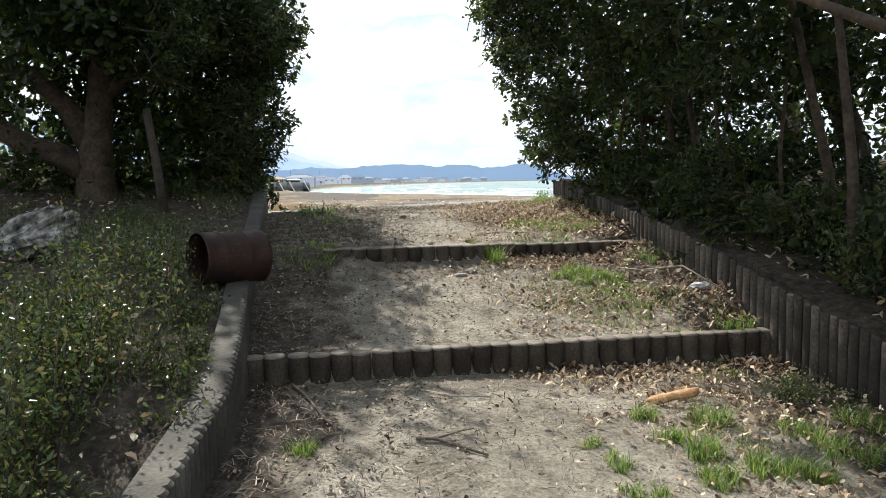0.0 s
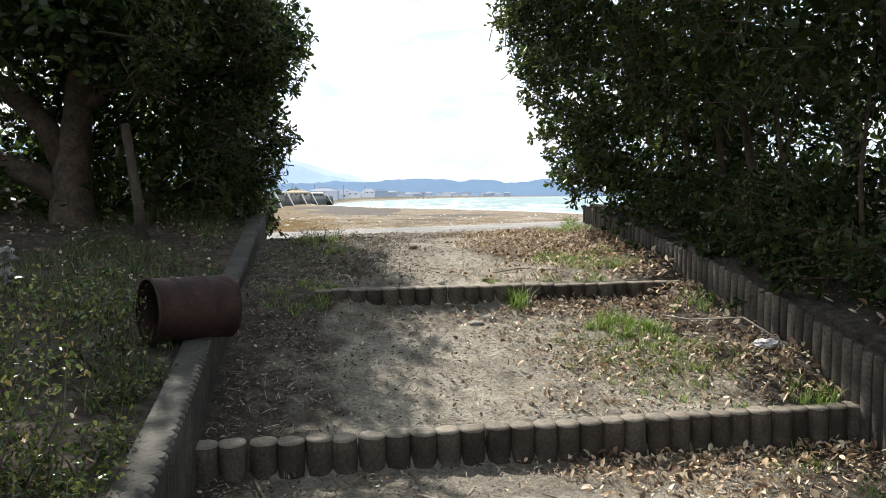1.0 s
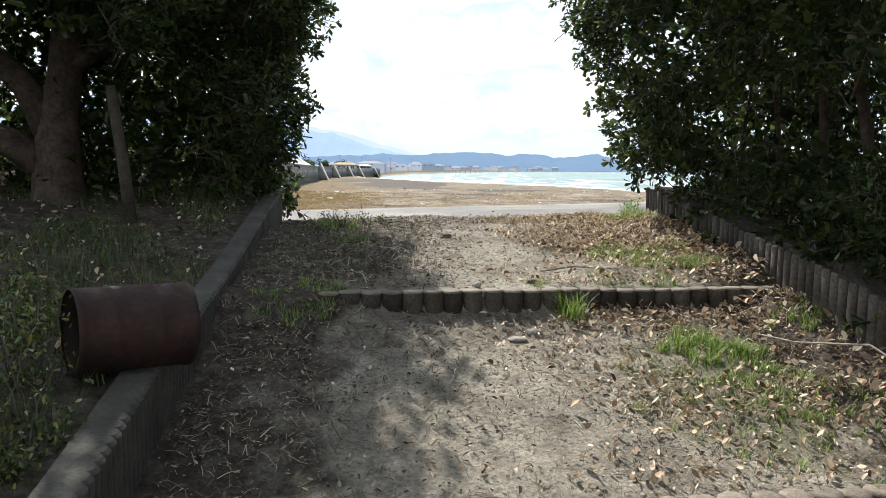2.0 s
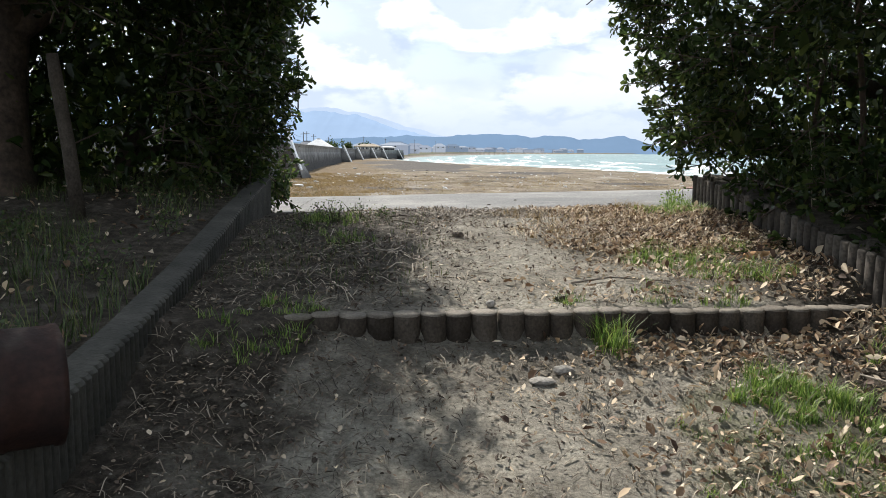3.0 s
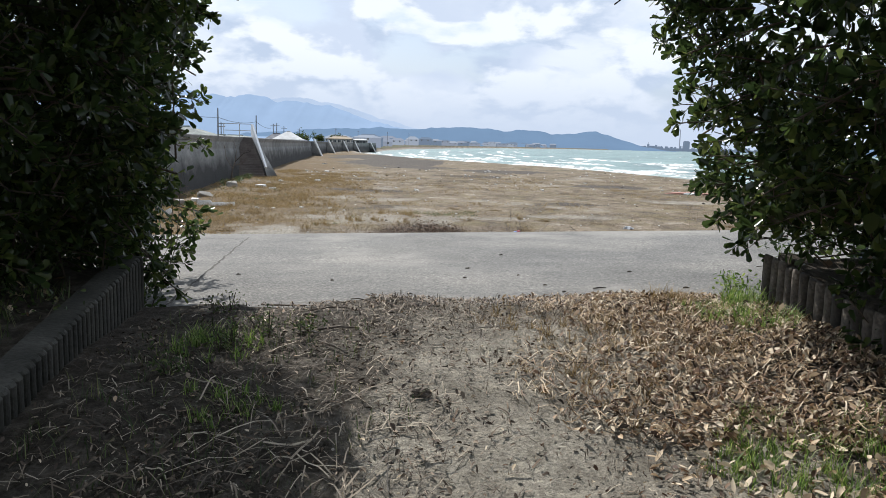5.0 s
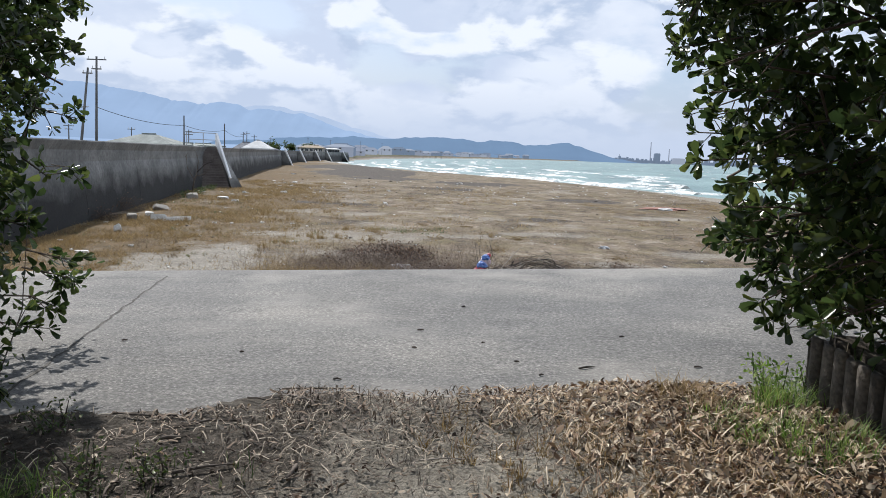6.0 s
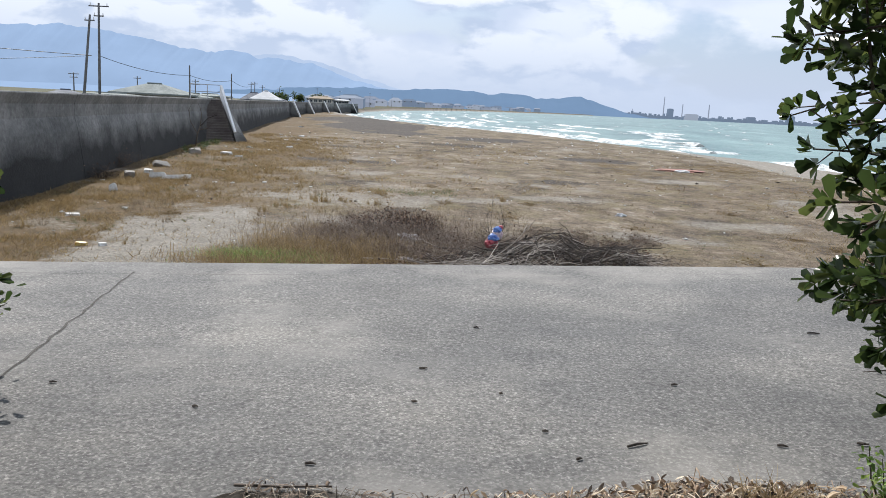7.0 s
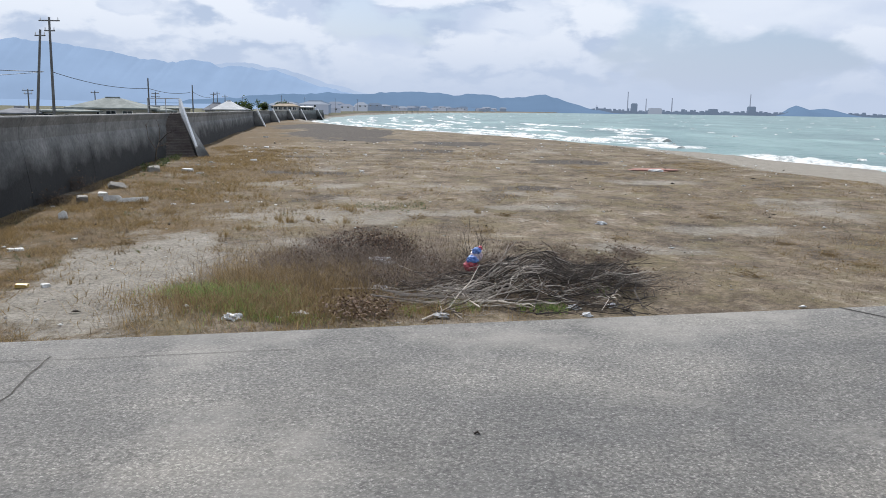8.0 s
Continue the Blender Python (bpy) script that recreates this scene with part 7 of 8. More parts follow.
stuff("beach_green_grass", [patch(8000, -4.0, 19.7, 1.1, 0.7, 0.06, 0.22), patch(2600, -3.2, 18.6, 1.0, 0.9, 0.06, 0.2), patch(600, -2.6, 18.0, 0.7, 0.4, 0.05, 0.14)],
      M_grass, "fresh green grass patch below the road", "grass")
stuff("beach_mixed_grass", [patch(11000, -3.3, 18.9, 2.4, 1.5, 0.05, 0.26, 0.0045, 1.6), patch(11000, -2.9, 20.6, 1.9, 1.9, 0.08, 0.36, 0.0045, 1.3), patch(2600, -0.6, 18.6, 1.6, 0.6, 0.05, 0.3, 0.003, 1.3)],
      M_ochre, "ochre dry grass round the green patch", "dry grass")
for tx, ty, n_, h_ in ((-4.5, 28.9, 320, 0.32), (-3.8, 29.2, 200, 0.25), (-5.0, 29.3, 160, 0.25), (-2.9, 32.0, 260, 0.32), (-2.6, 31.5, 120, 0.22), (-5.6, 27.4, 160, 0.25), (-8.5, 38, 260, 0.4), (-10.5, 33, 260, 0.35), (-6.8, 36, 200, 0.35)):
    tuft(tx, ty, 0.3, n_, h_, M_ochre, "dry_grass_clump", "standing ochre dry grass clump on the beach", 0.6)


for k in range(42):
    ty = g.uniform(20, 52)
    tx = float(wall_x(ty)) + 1.5 + abs(g.normal(0, 6.0))
    tuft(tx, ty, g.uniform(0.15, 0.4), 110, g.uniform(0.16, 0.36), M_ochre if k % 3 else M_grey, "dry_grass_clump", "standing ochre dry grass clump on the beach", 0.6)
for k in range(16):
    ty = g.uniform(22, 46)
    tuft(float(wall_x(ty)) + 1.2 + abs(g.normal(0, 4.5)), ty, g.uniform(0.3, 0.6), 120, g.uniform(0.07, 0.14), M_weed, "green_weed_patch", "low green weeds among the dry beach grass", 0.8)


def bare_bush(x, y, r, h, n, mat, label, leafy=0, leaf_mat=None, name="bare_bush", thick=1.0):
    root = new(name)
    root.location = (x, y, float(ground_z(x, y)))
    tagged(root, label, "bush", "bushes on the beach")
    tw = Parts()
    tips = []
    for k in range(n):
        a, q = g.uniform(0, 6.283), r * math.sqrt(g.uniform(0, 1))
        b0 = Vector((q * math.cos(a) * 0.6, q * math.sin(a) * 0.6, -0.03))
        hh = h * g.uniform(0.5, 1.1) * (1 - 0.35 * q / r)
        m1 = b0 + Vector((g.normal(0, 0.06), g.normal(0, 0.06), hh * 0.5))
        t1 = b0 + Vector((q * math.cos(a) * 0.5 + g.normal(0, 0.1), q * math.sin(a) * 0.5 + g.normal(0, 0.1), hh))
        m1 = m1 + Vector((g.normal(0, 0.05), g.normal(0, 0.05), 0))
        tw.tube([b0, m1, t1], [0.005 * thick, 0.0035 * thick, 0.0015 * thick], 4, False)
        for s in range(5):
            f = g.uniform(0.2, 0.95)
            p0 = b0.lerp(m1, 2 * f) if f < 0.5 else m1.lerp(t1, 2 * f - 1)
            p1 = p0 + Vector((g.normal(0, 0.16), g.normal(0, 0.16), g.uniform(-0.02, 0.25) * h))
            tw.tube([p0, p1], [0.0025 * thick, 0.001 * thick], 3, False)
            tips.append(p1)
    ob = part("twig_mass", tw.done("twig_mass", mat), root)
    ob["kind"] = "stuff"
    if leafy:
        t = np.array(tips)
        P = t[g.randint(0, len(t), leafy)] + g.normal(0, 0.07, (leafy, 3))
        V, F = leaves(g, P, 0.06, 0.3, 0.55)
        ob = part("foliage", mesh("foliage", V, F, leaf_mat), root)
        ob["kind"] = "stuff"


M_brush = surface("reddish_dry_weed", [(0.15, (0.09, 0.065, 0.05)), (0.5, (0.18, 0.135, 0.105)), (0.9, (0.30, 0.25, 0.20))], 0.5, rough=0.85, rand=0.7, island=True, translucent=0.1)
M_withered = surface("withered_leaf", [(0.2, (0.07, 0.042, 0.028)), (0.6, (0.19, 0.12, 0.08)), (0.9, (0.31, 0.22, 0.15))], 2, rough=0.8, rand=0.8, island=True)
for k in range(20):
    bx_, by_ = -3.4 + 0.22 * k + g.normal(0, 0.3), 22.4 + g.normal(0, 1.3)
    bare_bush(bx_, by_, 0.6, g.uniform(0.3, 0.55), 44, M_brush, "tangled reddish-brown dry bush behind the brushwood", 50, M_withered)
for k in range(7):
    bare_bush(-2.3 + 0.26 * k + g.normal(0, 0.12), 24.0 + g.normal(0, 0.5), 0.5, g.uniform(0.5, 0.75), 36, M_stemdark, "dark bush with withered curled leaves", 420, M_withered)
for k in range(10):
    bare_bush(1.6 + 0.4 * k + g.normal(0, 0.25), 23.6 + g.normal(0, 0.6), 0.5, g.uniform(0.2, 0.4), 34, M_brush, "low reddish-brown dry bush beyond the brushwood", 60, M_withered)
for k in range(16):
    bx_, by_ = g.uniform(-9, 14), g.uniform(20, 38)
    if bx_ < float(veg_x(by_)) and bx_ > float(wall_x(by_)) + 1.5 and float(masks(bx_, by_)[0]) < 0.5:
        bare_bush(bx_, by_, g.uniform(0.25, 0.5), g.uniform(0.1, 0.22), 22, M_ochre, "low dry weed clump on the beach", 30, M_ochre, "dry_weed_clump", 0.8)
bw = g.normal(size=(12500, 2)) * np.array([1.7, 1.7]) + np.array([-1.3, 22.4])
bw = bw[(bw[:, 1] > 19.4) & (np.abs(bw[:, 0] + 1.3) < 4.5)]
stuff("dry_weed_stand", [blades(g, np.stack([bw[:, 0], bw[:, 1], ground_z(bw[:, 0], bw[:, 1])], 1), 0.1 + 0.45 * g.uniform(0, 1, len(bw)) ** 1.8, 0.0028, 1.5)], M_brush, "thicket of thin reddish-brown dry weeds behind the brushwood", "dry weeds")
lpx, lpy = g.normal(-1.35, 0.38, 1500), g.normal(18.6, 0.45, 1500)
stuff("dead_leaf_heap", [litter(g, lpx, lpy, 0.06, 0.5, 0.5, 0.12)], M_withered, "heap of brown dead leaves beside the brushwood", "dead leaves")
for bx_, by_ in ((3.6, 20.6), (4.0, 20.9), (3.4, 21.2), (2.6, 22.0), (2.2, 21.9)):
    bare_bush(bx_, by_, 0.45, g.uniform(0.4, 0.6), 40, M_stemdark, "dark twiggy bush at the end of the brushwood", 90, M_withered)
bare_bush(0.95, 22.6, 0.3, 1.15, 16, M_stemdark, "upright bare sapling above the brushwood", thick=1.4)


def bare_shrub(x, y, h):
    """A thin leafless shrub: a bent trunk, a few limbs and twigs."""
    root = new("bare_shrub")
    root.location = (x, y, float(ground_z(x, y)))
    tagged(root, "thin bare grey shrub growing against the seawall", "shrub")
    part("trunk", Parts().tube([(0, 0, -0.1), (0.12, 0, h * 0.3), (0.3, 0, h * 0.5)], [0.05, 0.04, 0.032], 7).done("trunk", M_stemdark, True), root)
    for a, b, c in (((0.12, 0, h * 0.3), (-0.25, -0.2, h * 0.62), (-0.35, -0.1, h * 0.95)), ((0.3, 0, h * 0.5), (0.9, -0.3, h * 0.72), (1.5, -0.5, h * 0.8)), ((0.3, 0, h * 0.5), (0.35, 0.1, h * 0.8), (0.2, 0.2, h * 1.0)),
                    ((0.2, 0, h * 0.4), (0.7, 0.2, h * 0.45), (1.1, 0.1, h * 0.62))):
        st = Parts().tube([a, b, c], [0.028, 0.02, 0.008], 6)
        for _ in range(7):
            f = g.uniform(0.3, 1.0)
            q = Vector(a).lerp(Vector(b), f) if g.uniform() < 0.4 else Vector(b).lerp(Vector(c), f)
            st.tube([q, q + Vector((g.normal(0, 0.16), g.normal(0, 0.16), g.uniform(0.05, 0.4)))], [0.009, 0.003], 4, False)
        part("branch", st.done("branch", M_stemdark, True), root)


bare_shrub(-16.2, 51.0, 2.4)
bare_bush(-14.2, 36.5, 0.8, 0.9, 60, M_stemdark, "rust-brown dry bush against the seawall", 200, M_withered)
bare_bush(-13.4, 32.5, 0.7, 0.7, 60, M_stemdark, "rust-brown dry bush against the seawall", 200, M_withered)
for k in range(7):
    herb(-14.9 - 0.25 * k + g.normal(0, 0.2), 46 + 1.6 * k, 0.4, 160, 0.3, 0.09, M_weed, "beach_weed", "green leafy weed at the foot of the seawall", "weeds by the seawall", 5, 0.9, "weed")


# ---------------------------------------------------------------- brushwood heap
M_twig = surface("dark_twig", [(0.3, (0.022, 0.017, 0.014)), (0.7, (0.075, 0.06, 0.05))], 6, fine=0.3, fine_scale=40, rand=0.5)
M_cut = surface("cut_branch_wood", [(0.3, (0.24, 0.21, 0.18)), (0.7, (0.55, 0.50, 0.44))], 5, fine=0.3, fine_scale=40, rand=0.6)


def brushwood():
    """Cut branches thrown down lengthwise, butts to the front, thin tops to the back and the far end."""
    root = new("brushwood_heap")
    cx0, cy0 = 1.6, 20.3
    z0 = float(ground_z(cx0, cy0))
    root.location = (cx0, cy0, z0)
    tagged(root, "heap of cut grey branches dumped below the road", "brushwood")
    hump = lambda x, y: (0.66 + 0.16 * math.sin(2.7 * x + 1.1) + 0.1 * math.sin(4.3 * x - 2 * y)) * math.exp(-((x - 0.8) / 1.8) ** 2 - ((y - 0.2) / 1.3) ** 2)
    lie = lambda x, y: float(ground_z(cx0 + x, cy0 + y)) - z0 + 0.02
    for k in range(250):
        kind = "front" if k < 22 else ("pale" if k < 70 else "dark")
        if kind == "front":
            x, y, a, ln, lay = g.normal(-1.1, 0.5), g.normal(-1.0, 0.35), g.normal(0.15, 0.4), g.uniform(1.6, 2.8), g.uniform(0.5, 1.0)
        else:
            x, y, a, ln, lay = g.uniform(-1.9, 2.5), g.normal(0.1, 0.8), g.normal(-0.25, 0.75), g.uniform(0.6, 2.0), g.uniform(0.1, 1.05)
        if k % 9 == 0:
            a = g.uniform(0, math.pi)
        d = np.array([math.cos(a), math.sin(a)])
        r = g.uniform(0.007, 0.018) * (1.5 if kind == "front" else 1.0) * (1.6 if k % 17 == 0 else 1)
        pts, bow, off = [], g.normal(0, 0.13), 0.0
        rear = g.normal(0.04, 0.13)
        for i in range(6):
            f = i / 5 - 0.5
            off += g.normal(0, 0.03)
            px, py = x + d[0] * ln * f - d[1] * (bow * (1 - 4 * f * f) + off), y + d[1] * ln * f + d[0] * (bow * (1 - 4 * f * f) + off)
            pts.append(Vector((px, py, lie(px, py) + max(0.0, hump(px, py) * lay + g.normal(0.0, 0.03) + rear * f * ln) + r)))
        rad = [r * (1.0 - 0.75 * i / 5) for i in range(6)]
        st = Parts().tube(pts, rad, 6)
        for q in range(g.randint(3, 7)):
            f = g.uniform(0.8, 4.6)
            q0 = pts[int(f)].lerp(pts[int(f) + 1], f % 1)
            sl = g.uniform(0.15, 0.5)
            e = a + g.choice([-1, 1]) * g.uniform(0.3, 0.9)
            q1 = q0 + Vector((math.cos(e) * sl * 0.5, math.sin(e) * sl * 0.5, g.uniform(0.0, 0.10)))
            q2 = q0 + Vector((math.cos(e) * sl + g.normal(0, 0.04), math.sin(e) * sl + g.normal(0, 0.04), g.uniform(-0.04, 0.18)))
            q2.z = max(q2.z, lie(q2.x, q2.y))
            st.tube([q0, q1, q2], [r * 0.5, r * 0.35, r * 0.15], 4, False)
        part("cut_branch", st.done("cut_branch", M_twig if kind == "dark" and g.uniform() < 0.9 else M_cut), root)
    # fine twigs in the thick of the heap
    tw = Parts()
    for k in range(1700):
        x, y = g.normal(1.1, 0.95), g.normal(0.1, 0.7)
        z = lie(x, y) + hump(x, y) * g.uniform(0, 0.95)
        a = g.uniform(0, 6.283)
        sl = g.uniform(0.12, 0.4)
        p1 = (x + math.cos(a) * sl, y + math.sin(a) * sl, max(z + g.normal(0.04, 0.1), lie(x, y)))
        tw.tube([(x, y, z), p1], [0.0035, 0.0015], 3, False)
    ob = part("twig_mass", tw.done("twig_mass", M_twig), root)
    ob["kind"] = "stuff"
    P = g.normal(size=(2600, 3)) * np.array([1.0, 0.6, 0.12]) + np.array([0.8, 0.1, 0.0])
    P[:, 2] = np.abs(P[:, 2]) + 0.03
    V, F = leaves(g, P, 0.05, 0.2, 0.45)
    ob = part("withered_leaves", mesh("withered_leaves", V, F, M_withered), root)
    ob["kind"] = "stuff"


brushwood()
for tx, ty in ((0.2, 18.9), (0.55, 18.8), (1.75, 18.85), (2.1, 18.95), (2.3, 18.8), (-0.4, 18.6), (3.3, 20.0)):
    tuft(tx, ty, 0.3, 200, 0.17, M_grass, "grass_clump", "green grass clump under the brushwood", 0.5)

# ---------------------------------------------------------------- rubbish on the beach
M_blue = surface("blue_plastic", [(0.4, (0.05, 0.12, 0.42)), (0.6, (0.16, 0.30, 0.62))], 9, rough=0.35, bump=0.5, bump_scale=20)
M_red = surface("red_plastic", [(0.4, (0.35, 0.04, 0.06)), (0.6, (0.50, 0.10, 0.12))], 9, rough=0.35, bump=0.5, bump_scale=20)
M_pinkw = surface("pale_pink_plastic", [(0.4, (0.55, 0.40, 0.45)), (0.6, (0.70, 0.62, 0.66))], 9, rough=0.35, bump=0.5, bump_scale=20)
M_foam = surface("white_polystyrene", [(0.3, (0.55, 0.55, 0.53)), (0.7, (0.72, 0.72, 0.70))], 6, fine=0.1, fine_scale=30)


def carrier_bag():
    root = new("rubbish_bag")
    root.location = (0.82, 21.1, -0.92)
    tagged(root, "crumpled blue, red and white plastic bag on brushwood", "plastic bag")
    def blob(name, c, s, m, seed):
        bm = bmesh.new()
        bmesh.ops.create_icosphere(bm, subdivisions=3, radius=1.0)
        for v in bm.verts:
            v.co = Vector(c) + Vector((v.co.x * s[0], v.co.y * s[1], v.co.z * s[2])) * (1 + 0.35 * noise.noise(v.co * 2.2 + Vector((seed, 0, 0))))
        me = bpy.data.meshes.new(name)
        bm.to_mesh(me); bm.free()
        me.materials.append(m)
        part(name, me, root)
    blob("red_side", (-0.05, -0.02, 0.12), (0.15, 0.13, 0.13), M_red, 1)
    blob("blue_panel", (-0.02, -0.05, 0.26), (0.13, 0.10, 0.09), M_blue, 2)
    blob("white_side", (0.06, 0.03, 0.33), (0.13, 0.11, 0.13), M_pinkw, 3)
    blob("blue_top", (0.06, -0.04, 0.45), (0.10, 0.09, 0.07), M_blue, 4)
    blob("red_knot", (0.14, 0.0, 0.50), (0.05, 0.05, 0.05), M_red, 5)


carrier_bag()


def block(x, y, sx, sy, sz, turn, mat, label, name="foam_block", tilt=0.0):
    sx, sy, sz = sx * 0.82, sy * 0.82, sz * 0.75
    turn, tilt = turn + g.normal(0, 0.3), tilt + g.normal(0, 0.12)
    bm = bmesh.new()
    bmesh.ops.create_cube(bm, size=1.0)
    for v in bm.verts:
        v.co = Vector((v.co.x * sx, v.co.y * sy, v.co.z * sz)) + Vector((g.normal(0, 0.09 * sx), g.normal(0, 0.1 * sy), g.normal(0, 0.12 * sz)))
    bmesh.ops.bevel(bm, geom=bm.edges[:], offset=0.12 * min(sx, sy, sz), segments=2, affect="EDGES")
    me = bpy.data.meshes.new(name)
    bm.to_mesh(me); bm.free()
    me.materials.append(mat)
    ob = thing(name, me, label, "rubbish", "rubbish on the beach")
    ob.location, ob.rotation_euler = (x, y, float(ground_z(x, y)) + sz * 0.42), (tilt, tilt * 0.5, turn)


block(-11.0, 33.6, 1.25, 0.3, 0.24, 0.1, M_foam, "long white polystyrene block on the dry grass")
block(-11.85, 33.8, 0.75, 0.4, 0.3, -0.2, M_foam, "broken white polystyrene block on the dry grass")
block(-12.7, 33.2, 0.4, 0.3, 0.35, 0.5, M_stone, "small pale concrete lump on the dry grass", "rubble_lump", 0.3)
block(-12.7, 35.0, 0.45, 0.3, 0.2, 0.5, M_foam, "small white polystyrene lump on the dry grass")
block(-13.3, 38.0, 0.9, 0.5, 0.3, 0.7, M_stone, "tilted pale concrete slab near the seawall", "rubble_lump", 0.5)
block(-11.5, 29.1, 0.3, 0.25, 0.3, 0.5, M_foam, "small white polystyrene lump on the dry grass")
block(-14.6, 46.2, 0.8, 0.5, 0.4, 0.2, M_stone, "grey concrete lump near the seawall", "rubble_lump", 0.2)
for wx, wy, ws in ((-13.1, 47.0, 0.75), (-12.1, 46.0, 0.4), (-13.8, 51.4, 0.3), (-13.4, 52.8, 0.35), (-18.8, 95.2, 0.6), (-11.5, 56.0, 0.55), (-14.3, 73.8, 0.5), (-16.5, 75, 0.4), (-7.6, 33.7, 0.2), (-12.5, 50.0, 0.3), (-11.9, 52.0, 0.3), (-9.2, 32.6, 0.22), (-6.4, 33.9, 0.2), (-10.4, 31.8, 0.2), (-3.9, 49.5, 0.3), (-6.2, 46.8, 0.2),
                   (-14.2, 67.0, 0.4), (-13.4, 68.0, 0.3), (-5.0, 66.0, 0.35), (4.2, 52.0, 0.3), (-13.2, 32.0, 0.2), (-9.6, 25.6, 0.2)):
    block(wx, wy, ws, ws * 0.5, ws * 0.3, g.uniform(-0.6, 0.6), M_foam, "scrap of white polystyrene on the dry grass")
M_yellow = surface("yellow_plastic", [(0.4, (0.55, 0.33, 0.05)), (0.6, (0.66, 0.5, 0.2))], 9, rough=0.4)
block(-8.25, 20.2, 0.3, 0.14, 0.12, 0.2, M_yellow, "faded yellow plastic container on the grass", "plastic_container")
block(-7.75, 20.2, 0.2, 0.14, 0.1, 0.4, M_foam, "small white plastic tray on the grass", "plastic_tray")
block(-10.3, 24.0, 0.45, 0.2, 0.08, 0.4, M_foam, "flat white foam scrap on the grass")
M_rustred = surface("faded_red_net", [(0.3, (0.22, 0.10, 0.075)), (0.7, (0.34, 0.18, 0.14))], 4, fine=0.3, fine_scale=20)
lump("fishing_net", 14.0, 52.4, 0.05, (1.4, 0.9, 0.09), M_rustred, "flat heap of faded red fishing net on the beach", "net", 5, 3, 0.5, 2.5)
lump("foam_scrap", 13.7, 51.4, 0.06, (0.5, 0.2, 0.09), M_foam, "white foam scrap by the red net", "rubbish", 6, 2, 0.4)
for fx, fy, s_, lab in ((-1.2, 22.7, 0.24, "torn white plastic sheet in the dry bush"), (-1.1, 20.3, 0.13, "torn white plastic scrap by the brushwood"), (0.1, 18.3, 0.13, "white plastic cup by the road edge"), (2.55, 18.9, 0.11, "white plastic scrap by the brushwood"), (3.3, 19.05, 0.1, "crumpled pale wrapper by the brushwood"),
                         (-3.5, 17.9, 0.14, "flat white foam scrap on green grass"), (-2.4, 18.3, 0.12, "white foam cup on green grass"), (5.5, 29.7, 0.14, "small white scrap on the beach"), (3.5, 18.7, 0.07, "dark bottle by the road edge"), (2.7, 18.4, 0.09, "white plastic scrap by the brushwood")):
    lump("plastic_scrap", fx, fy, s_ * 0.3, (s_, s_ * 0.7, s_ * 0.4), M_stemdark if "dark" in lab else M_foil, lab, "rubbish", fx, 3, 0.9, 1.7, group="rubbish on the beach")


def speckles():
    """Countless small scraps of foam, shell and driftwood."""
    n = 800
    x, y = g.uniform(-17, 24, n), 16 + 75 * g.uniform(0, 1, n) ** 1.5
    ok = (x > wall_x(y) + 1) & (x < veg_x(y) + 4)
    x, y = x[ok], y[ok]
    r = g.uniform(0.012, 0.05, len(x)) * (0.7 + y / 60)
    oct_ = np.array([[1, 0, 0], [0, 1, 0], [-1, 0, 0], [0, -1, 0], [0, 0, 1], [0, 0, -1]], float)
    of = np.array([[0, 1, 4], [1, 2, 4], [2, 3, 4], [3, 0, 4], [1, 0, 5], [2, 1, 5], [3, 2, 5], [0, 3, 5]])
    for k, (name, m, lab) in enumerate((("foam_scraps", M_foam, "scattered white foam and shell scraps"), ("driftwood_scraps", M_stemdark, "scattered dark driftwood scraps"))):
        s = slice(0, None, 2) if k == 0 else slice(1, None, 6)
        sc = g.uniform(0.5, 1.6, (len(x[s]), 6, 3)) * np.array([1.5, 0.8, 0.5])
        V = (np.stack([x[s], y[s], ground_z(x[s], y[s]) + 0.03], 1)[:, None] + oct_ * sc * r[s][:, None, None]).reshape(-1, 3)
        F = (np.arange(len(x[s]))[:, None, None] * 6 + of).reshape(-1, 3)
        thing(name, mesh(name, V, F, m), lab + " over the beach", "beach scraps", kind="stuff")


speckles()


def beach_pebbles():
    n = 9000
    x, y = g.uniform(-12, 8, n), 15 + 22 * g.uniform(0, 1, n) ** 1.3
    sand = masks(x, y)[0]
    ok = (x > wall_x(y) + 1) & (g.uniform(0, 1, n) < 0.12 + 0.9 * sand)
    x, y = x[ok], y[ok]
    oct_ = np.array([[1, 0, 0], [0, 1, 0], [-1, 0, 0], [0, -1, 0], [0, 0, 1], [0, 0, -1]], float)
    of = np.array([[0, 1, 4], [1, 2, 4], [2, 3, 4], [3, 0, 4], [1, 0, 5], [2, 1, 5], [3, 2, 5], [0, 3, 5]])
    r = 0.008 + 0.022 * g.uniform(0, 1, len(x)) ** 3
    sc = g.uniform(0.6, 1.4, (len(x), 6, 3)) * np.array([1.2, 1.0, 0.6])
    V = (np.stack([x, y, ground_z(x, y) + 0.006], 1)[:, None] + oct_ * sc * r[:, None, None]).reshape(-1, 3)
    F = (np.arange(len(x))[:, None, None] * 6 + of).reshape(-1, 3)
    thing("beach_pebbles", mesh("beach_pebbles", V, F, M_stone), "grey pebbles and lumps over the sandy patches", "pebbles", kind="stuff")


beach_pebbles()


# ---------------------------------------------------------------- surf
M_surf = surface("surf_foam", [(0.3, (0.62, 0.66, 0.66)), (0.6, (0.84, 0.86, 0.86))], 0.8, fine=0.15, fine_scale=3, rough=0.8, bump=0.8, bump_scale=2.5, dist=0.25, translucent=0.2)


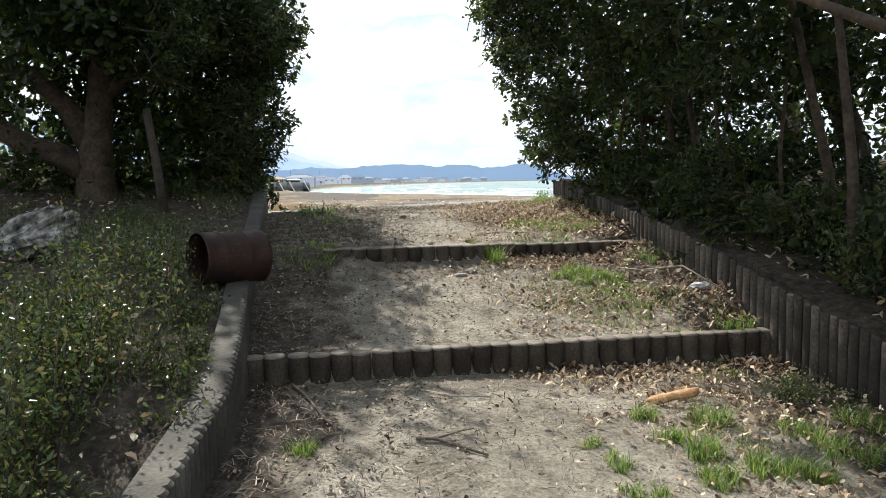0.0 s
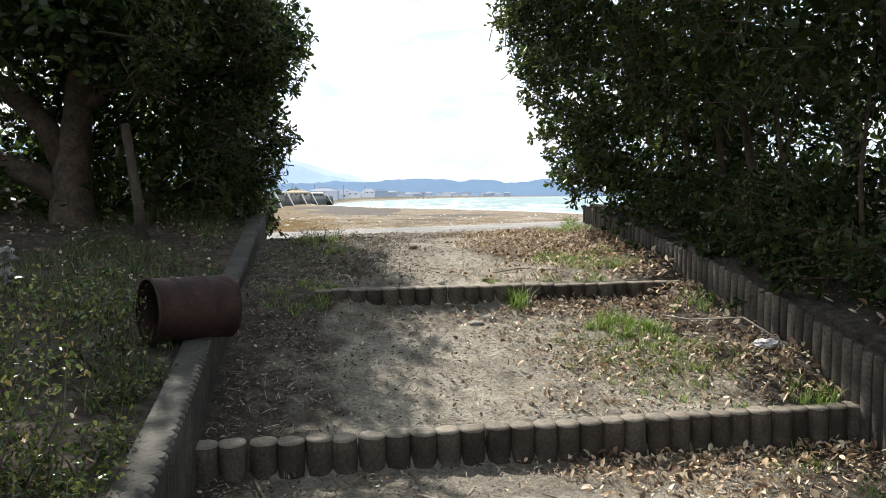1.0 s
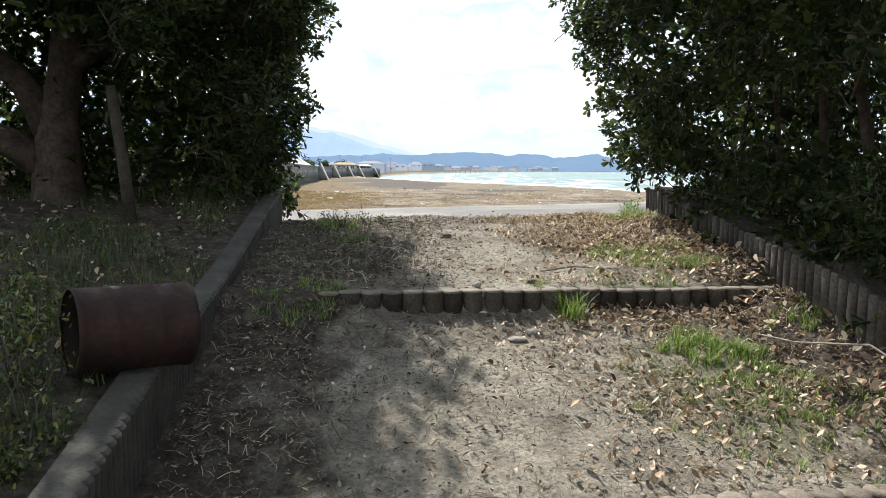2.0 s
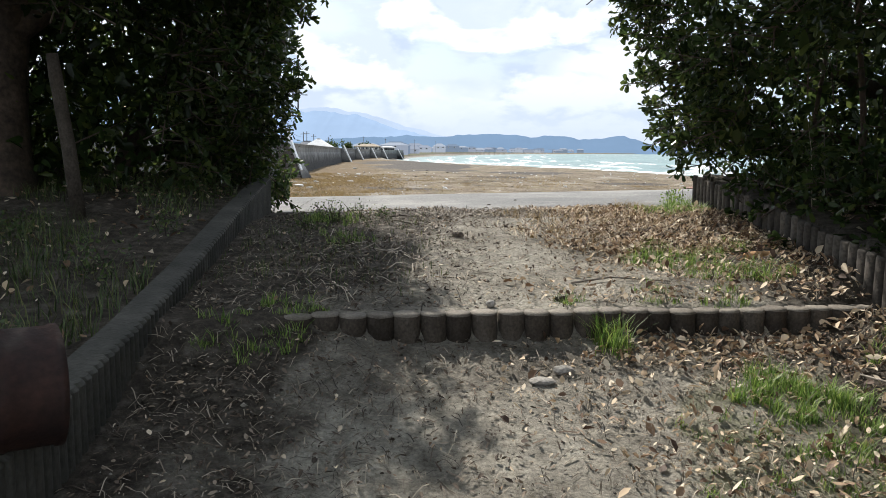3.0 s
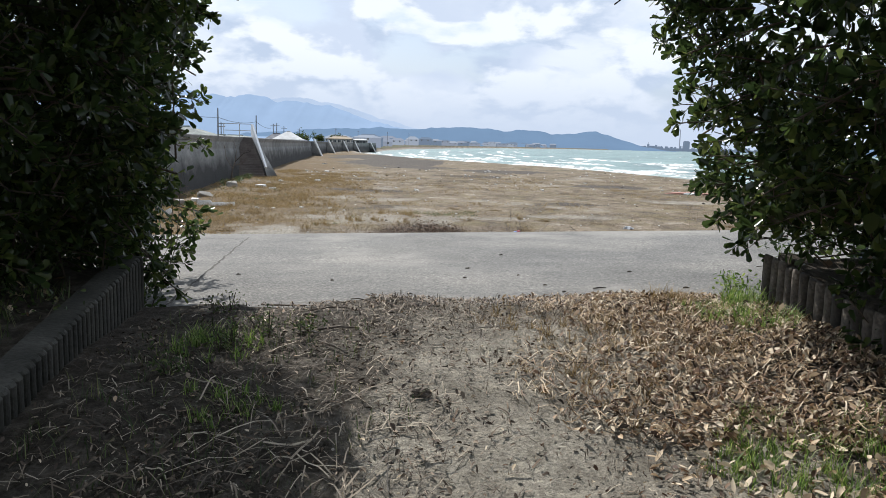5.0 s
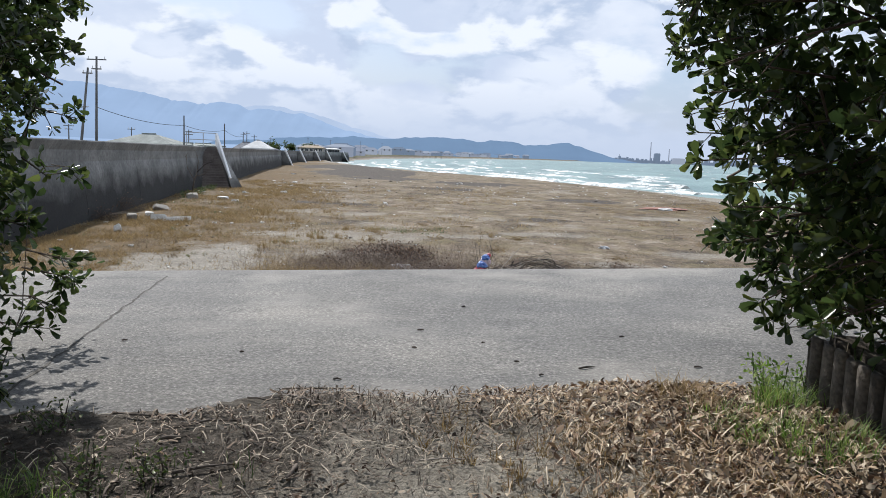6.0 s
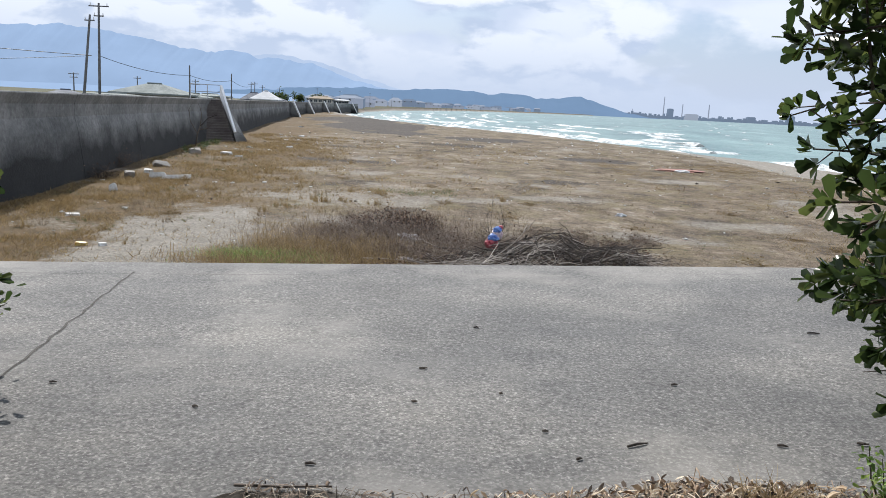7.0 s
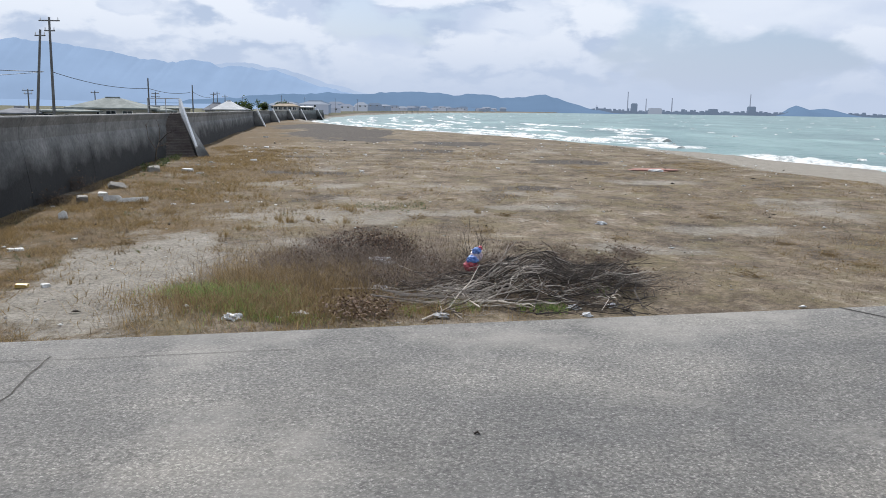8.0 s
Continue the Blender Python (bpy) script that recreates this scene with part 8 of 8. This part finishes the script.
def lacy(m):
    """Opens holes in the foam, so that water shows between its streaks."""
    N, L = m.node_tree.nodes, m.node_tree.links
    out = N["Material Output"]
    old = out.inputs[0].links[0].from_socket
    co, mp, n, mr = N.new("ShaderNodeTexCoord"), N.new("ShaderNodeMapping"), N.new("ShaderNodeTexNoise"), N.new("ShaderNodeMapRange")
    mp.inputs["Scale"].default_value = (1.0, 0.55, 1.0)
    n.inputs["Scale"].default_value, n.inputs["Detail"].default_value, n.inputs["Roughness"].default_value = 0.55, 9, 0.75
    mr.inputs["From Min"].default_value, mr.inputs["From Max"].default_value = 0.36, 0.52
    L.new(co.outputs["Object"], mp.inputs[0]); L.new(mp.outputs[0], n.inputs["Vector"]); L.new(n.outputs[0], mr.inputs["Value"])
    clear, mix = N.new("ShaderNodeBsdfTransparent"), N.new("ShaderNodeMixShader")
    L.new(mr.outputs[0], mix.inputs[0]); L.new(clear.outputs[0], mix.inputs[1]); L.new(old, mix.inputs[2])
    L.new(mix.outputs[0], out.inputs[0])


lacy(M_surf)


def breaker(y0, y1, off, width, height, seed, label, cover=0.0):
    """A breaking wave along the shore: a foaming ridge, broken where the noise falls under cover."""
    ys = [y0]
    while ys[-1] < y1:
        ys.append(ys[-1] + max(0.35, (ys[-1]) * 0.008))
    ys = np.array(ys)
    K = 15
    f = np.linspace(0, 1, K)
    sl = np.gradient(water_x(ys), ys)
    nx, ny = 1 / np.sqrt(1 + sl ** 2), -sl / np.sqrt(1 + sl ** 2)
    amp = np.clip(0.55 + 0.6 * vnoise(ys, 0 * ys, 14, seed) + 0.35 * vnoise(ys, 0 * ys, 4, seed + 1) - cover, 0, 1.3)
    wig = 1.6 * vnoise(ys, 0 * ys, 22, seed + 2) + 0.7 * vnoise(ys, 0 * ys, 5, seed + 3)
    o = off + wig[:, None] + (f - 0.5) * width * (0.6 + 0.5 * amp[:, None])
    X = water_x(ys)[:, None] + nx[:, None] * o
    Y = ys[:, None] + ny[:, None] * o
    prof = np.sin(np.pi * f ** 1.5)
    Z = SEA + 0.03 - 0.35 * (1 - np.clip(amp[:, None] * 4, 0, 1)) + height * amp[:, None] * prof * (1 + 0.35 * vnoise(X, Y, 0.8, seed + 4)) - 0.3 * np.abs(2 * f - 1) ** 6
    V = np.stack([X, Y, Z], -1).reshape(-1, 3)
    i = (np.arange(len(ys) - 1)[:, None] * K + np.arange(K - 1)).ravel()
    thing("breaking_wave", mesh("breaking_wave", V, np.stack([i, i + 1, i + K + 1, i + K], -1), M_surf, True), label, "wave", "breaking waves")


breaker(24, 300, 1.6, 3.4, 0.42, 201, "foaming white wave breaking on the sand", 0.0)
breaker(24, 300, 9, 2.6, 0.45, 211, "white breaking wave off the beach", 0.45)
breaker(60, 600, 24, 2.2, 0.4, 221, "white breaking wave off the beach", 0.8)
for k in range(8):
    breaker(112 + 9 * k, 300 + 60 * k, 7 + 7.5 * k + 0.4 * k * k, 2.2 + 0.3 * k, 0.45 + 0.03 * k, 251 + 10 * k, "foaming white water along the far shore", 0.22 + 0.06 * k)


def whitecaps():
    """Short broken crests scattered over the open water."""
    n = 420
    y = 60 + 1500 * g.uniform(0, 1, n) ** 1.7
    x = water_x(y) + 10 + (60 + y * 1.1) * g.uniform(0, 1, n)
    L_, h = g.uniform(0.3, 1.0, n) * (0.6 + y / 420), g.uniform(0.05, 0.18, n) * (0.6 + y / 900)
    a = g.normal(0.12, 0.25, n)
    f = np.linspace(-1, 1, 7)
    px = x[:, None] + np.cos(a)[:, None] * f * L_[:, None]
    py = y[:, None] + np.sin(a)[:, None] * f * L_[:, None] + 0.4 * g.normal(size=(n, 7))
    crest = (1 - f ** 2)[None] * h[:, None] * g.uniform(0.5, 1.2, (n, 7))
    w = (0.25 + 1.0 * h)[:, None] * (1.05 - f ** 2)[None]
    V = np.stack([np.stack([px, py - w, 0 * px + SEA - 0.05], -1), np.stack([px, py, SEA + 0.12 + crest], -1), np.stack([px, py + w, 0 * px + SEA - 0.05], -1)], 2).reshape(-1, 3)
    q = np.array([[3 * i + k, 3 * i + k + 1, 3 * i + k + 4, 3 * i + k + 3] for i in range(6) for k in range(2)])
    F = (np.arange(n)[:, None, None] * 21 + q).reshape(-1, 4)
    thing("whitecaps", mesh("whitecaps", V, F, M_surf, True), "small white crests over the choppy sea", "waves", kind="stuff")


whitecaps()
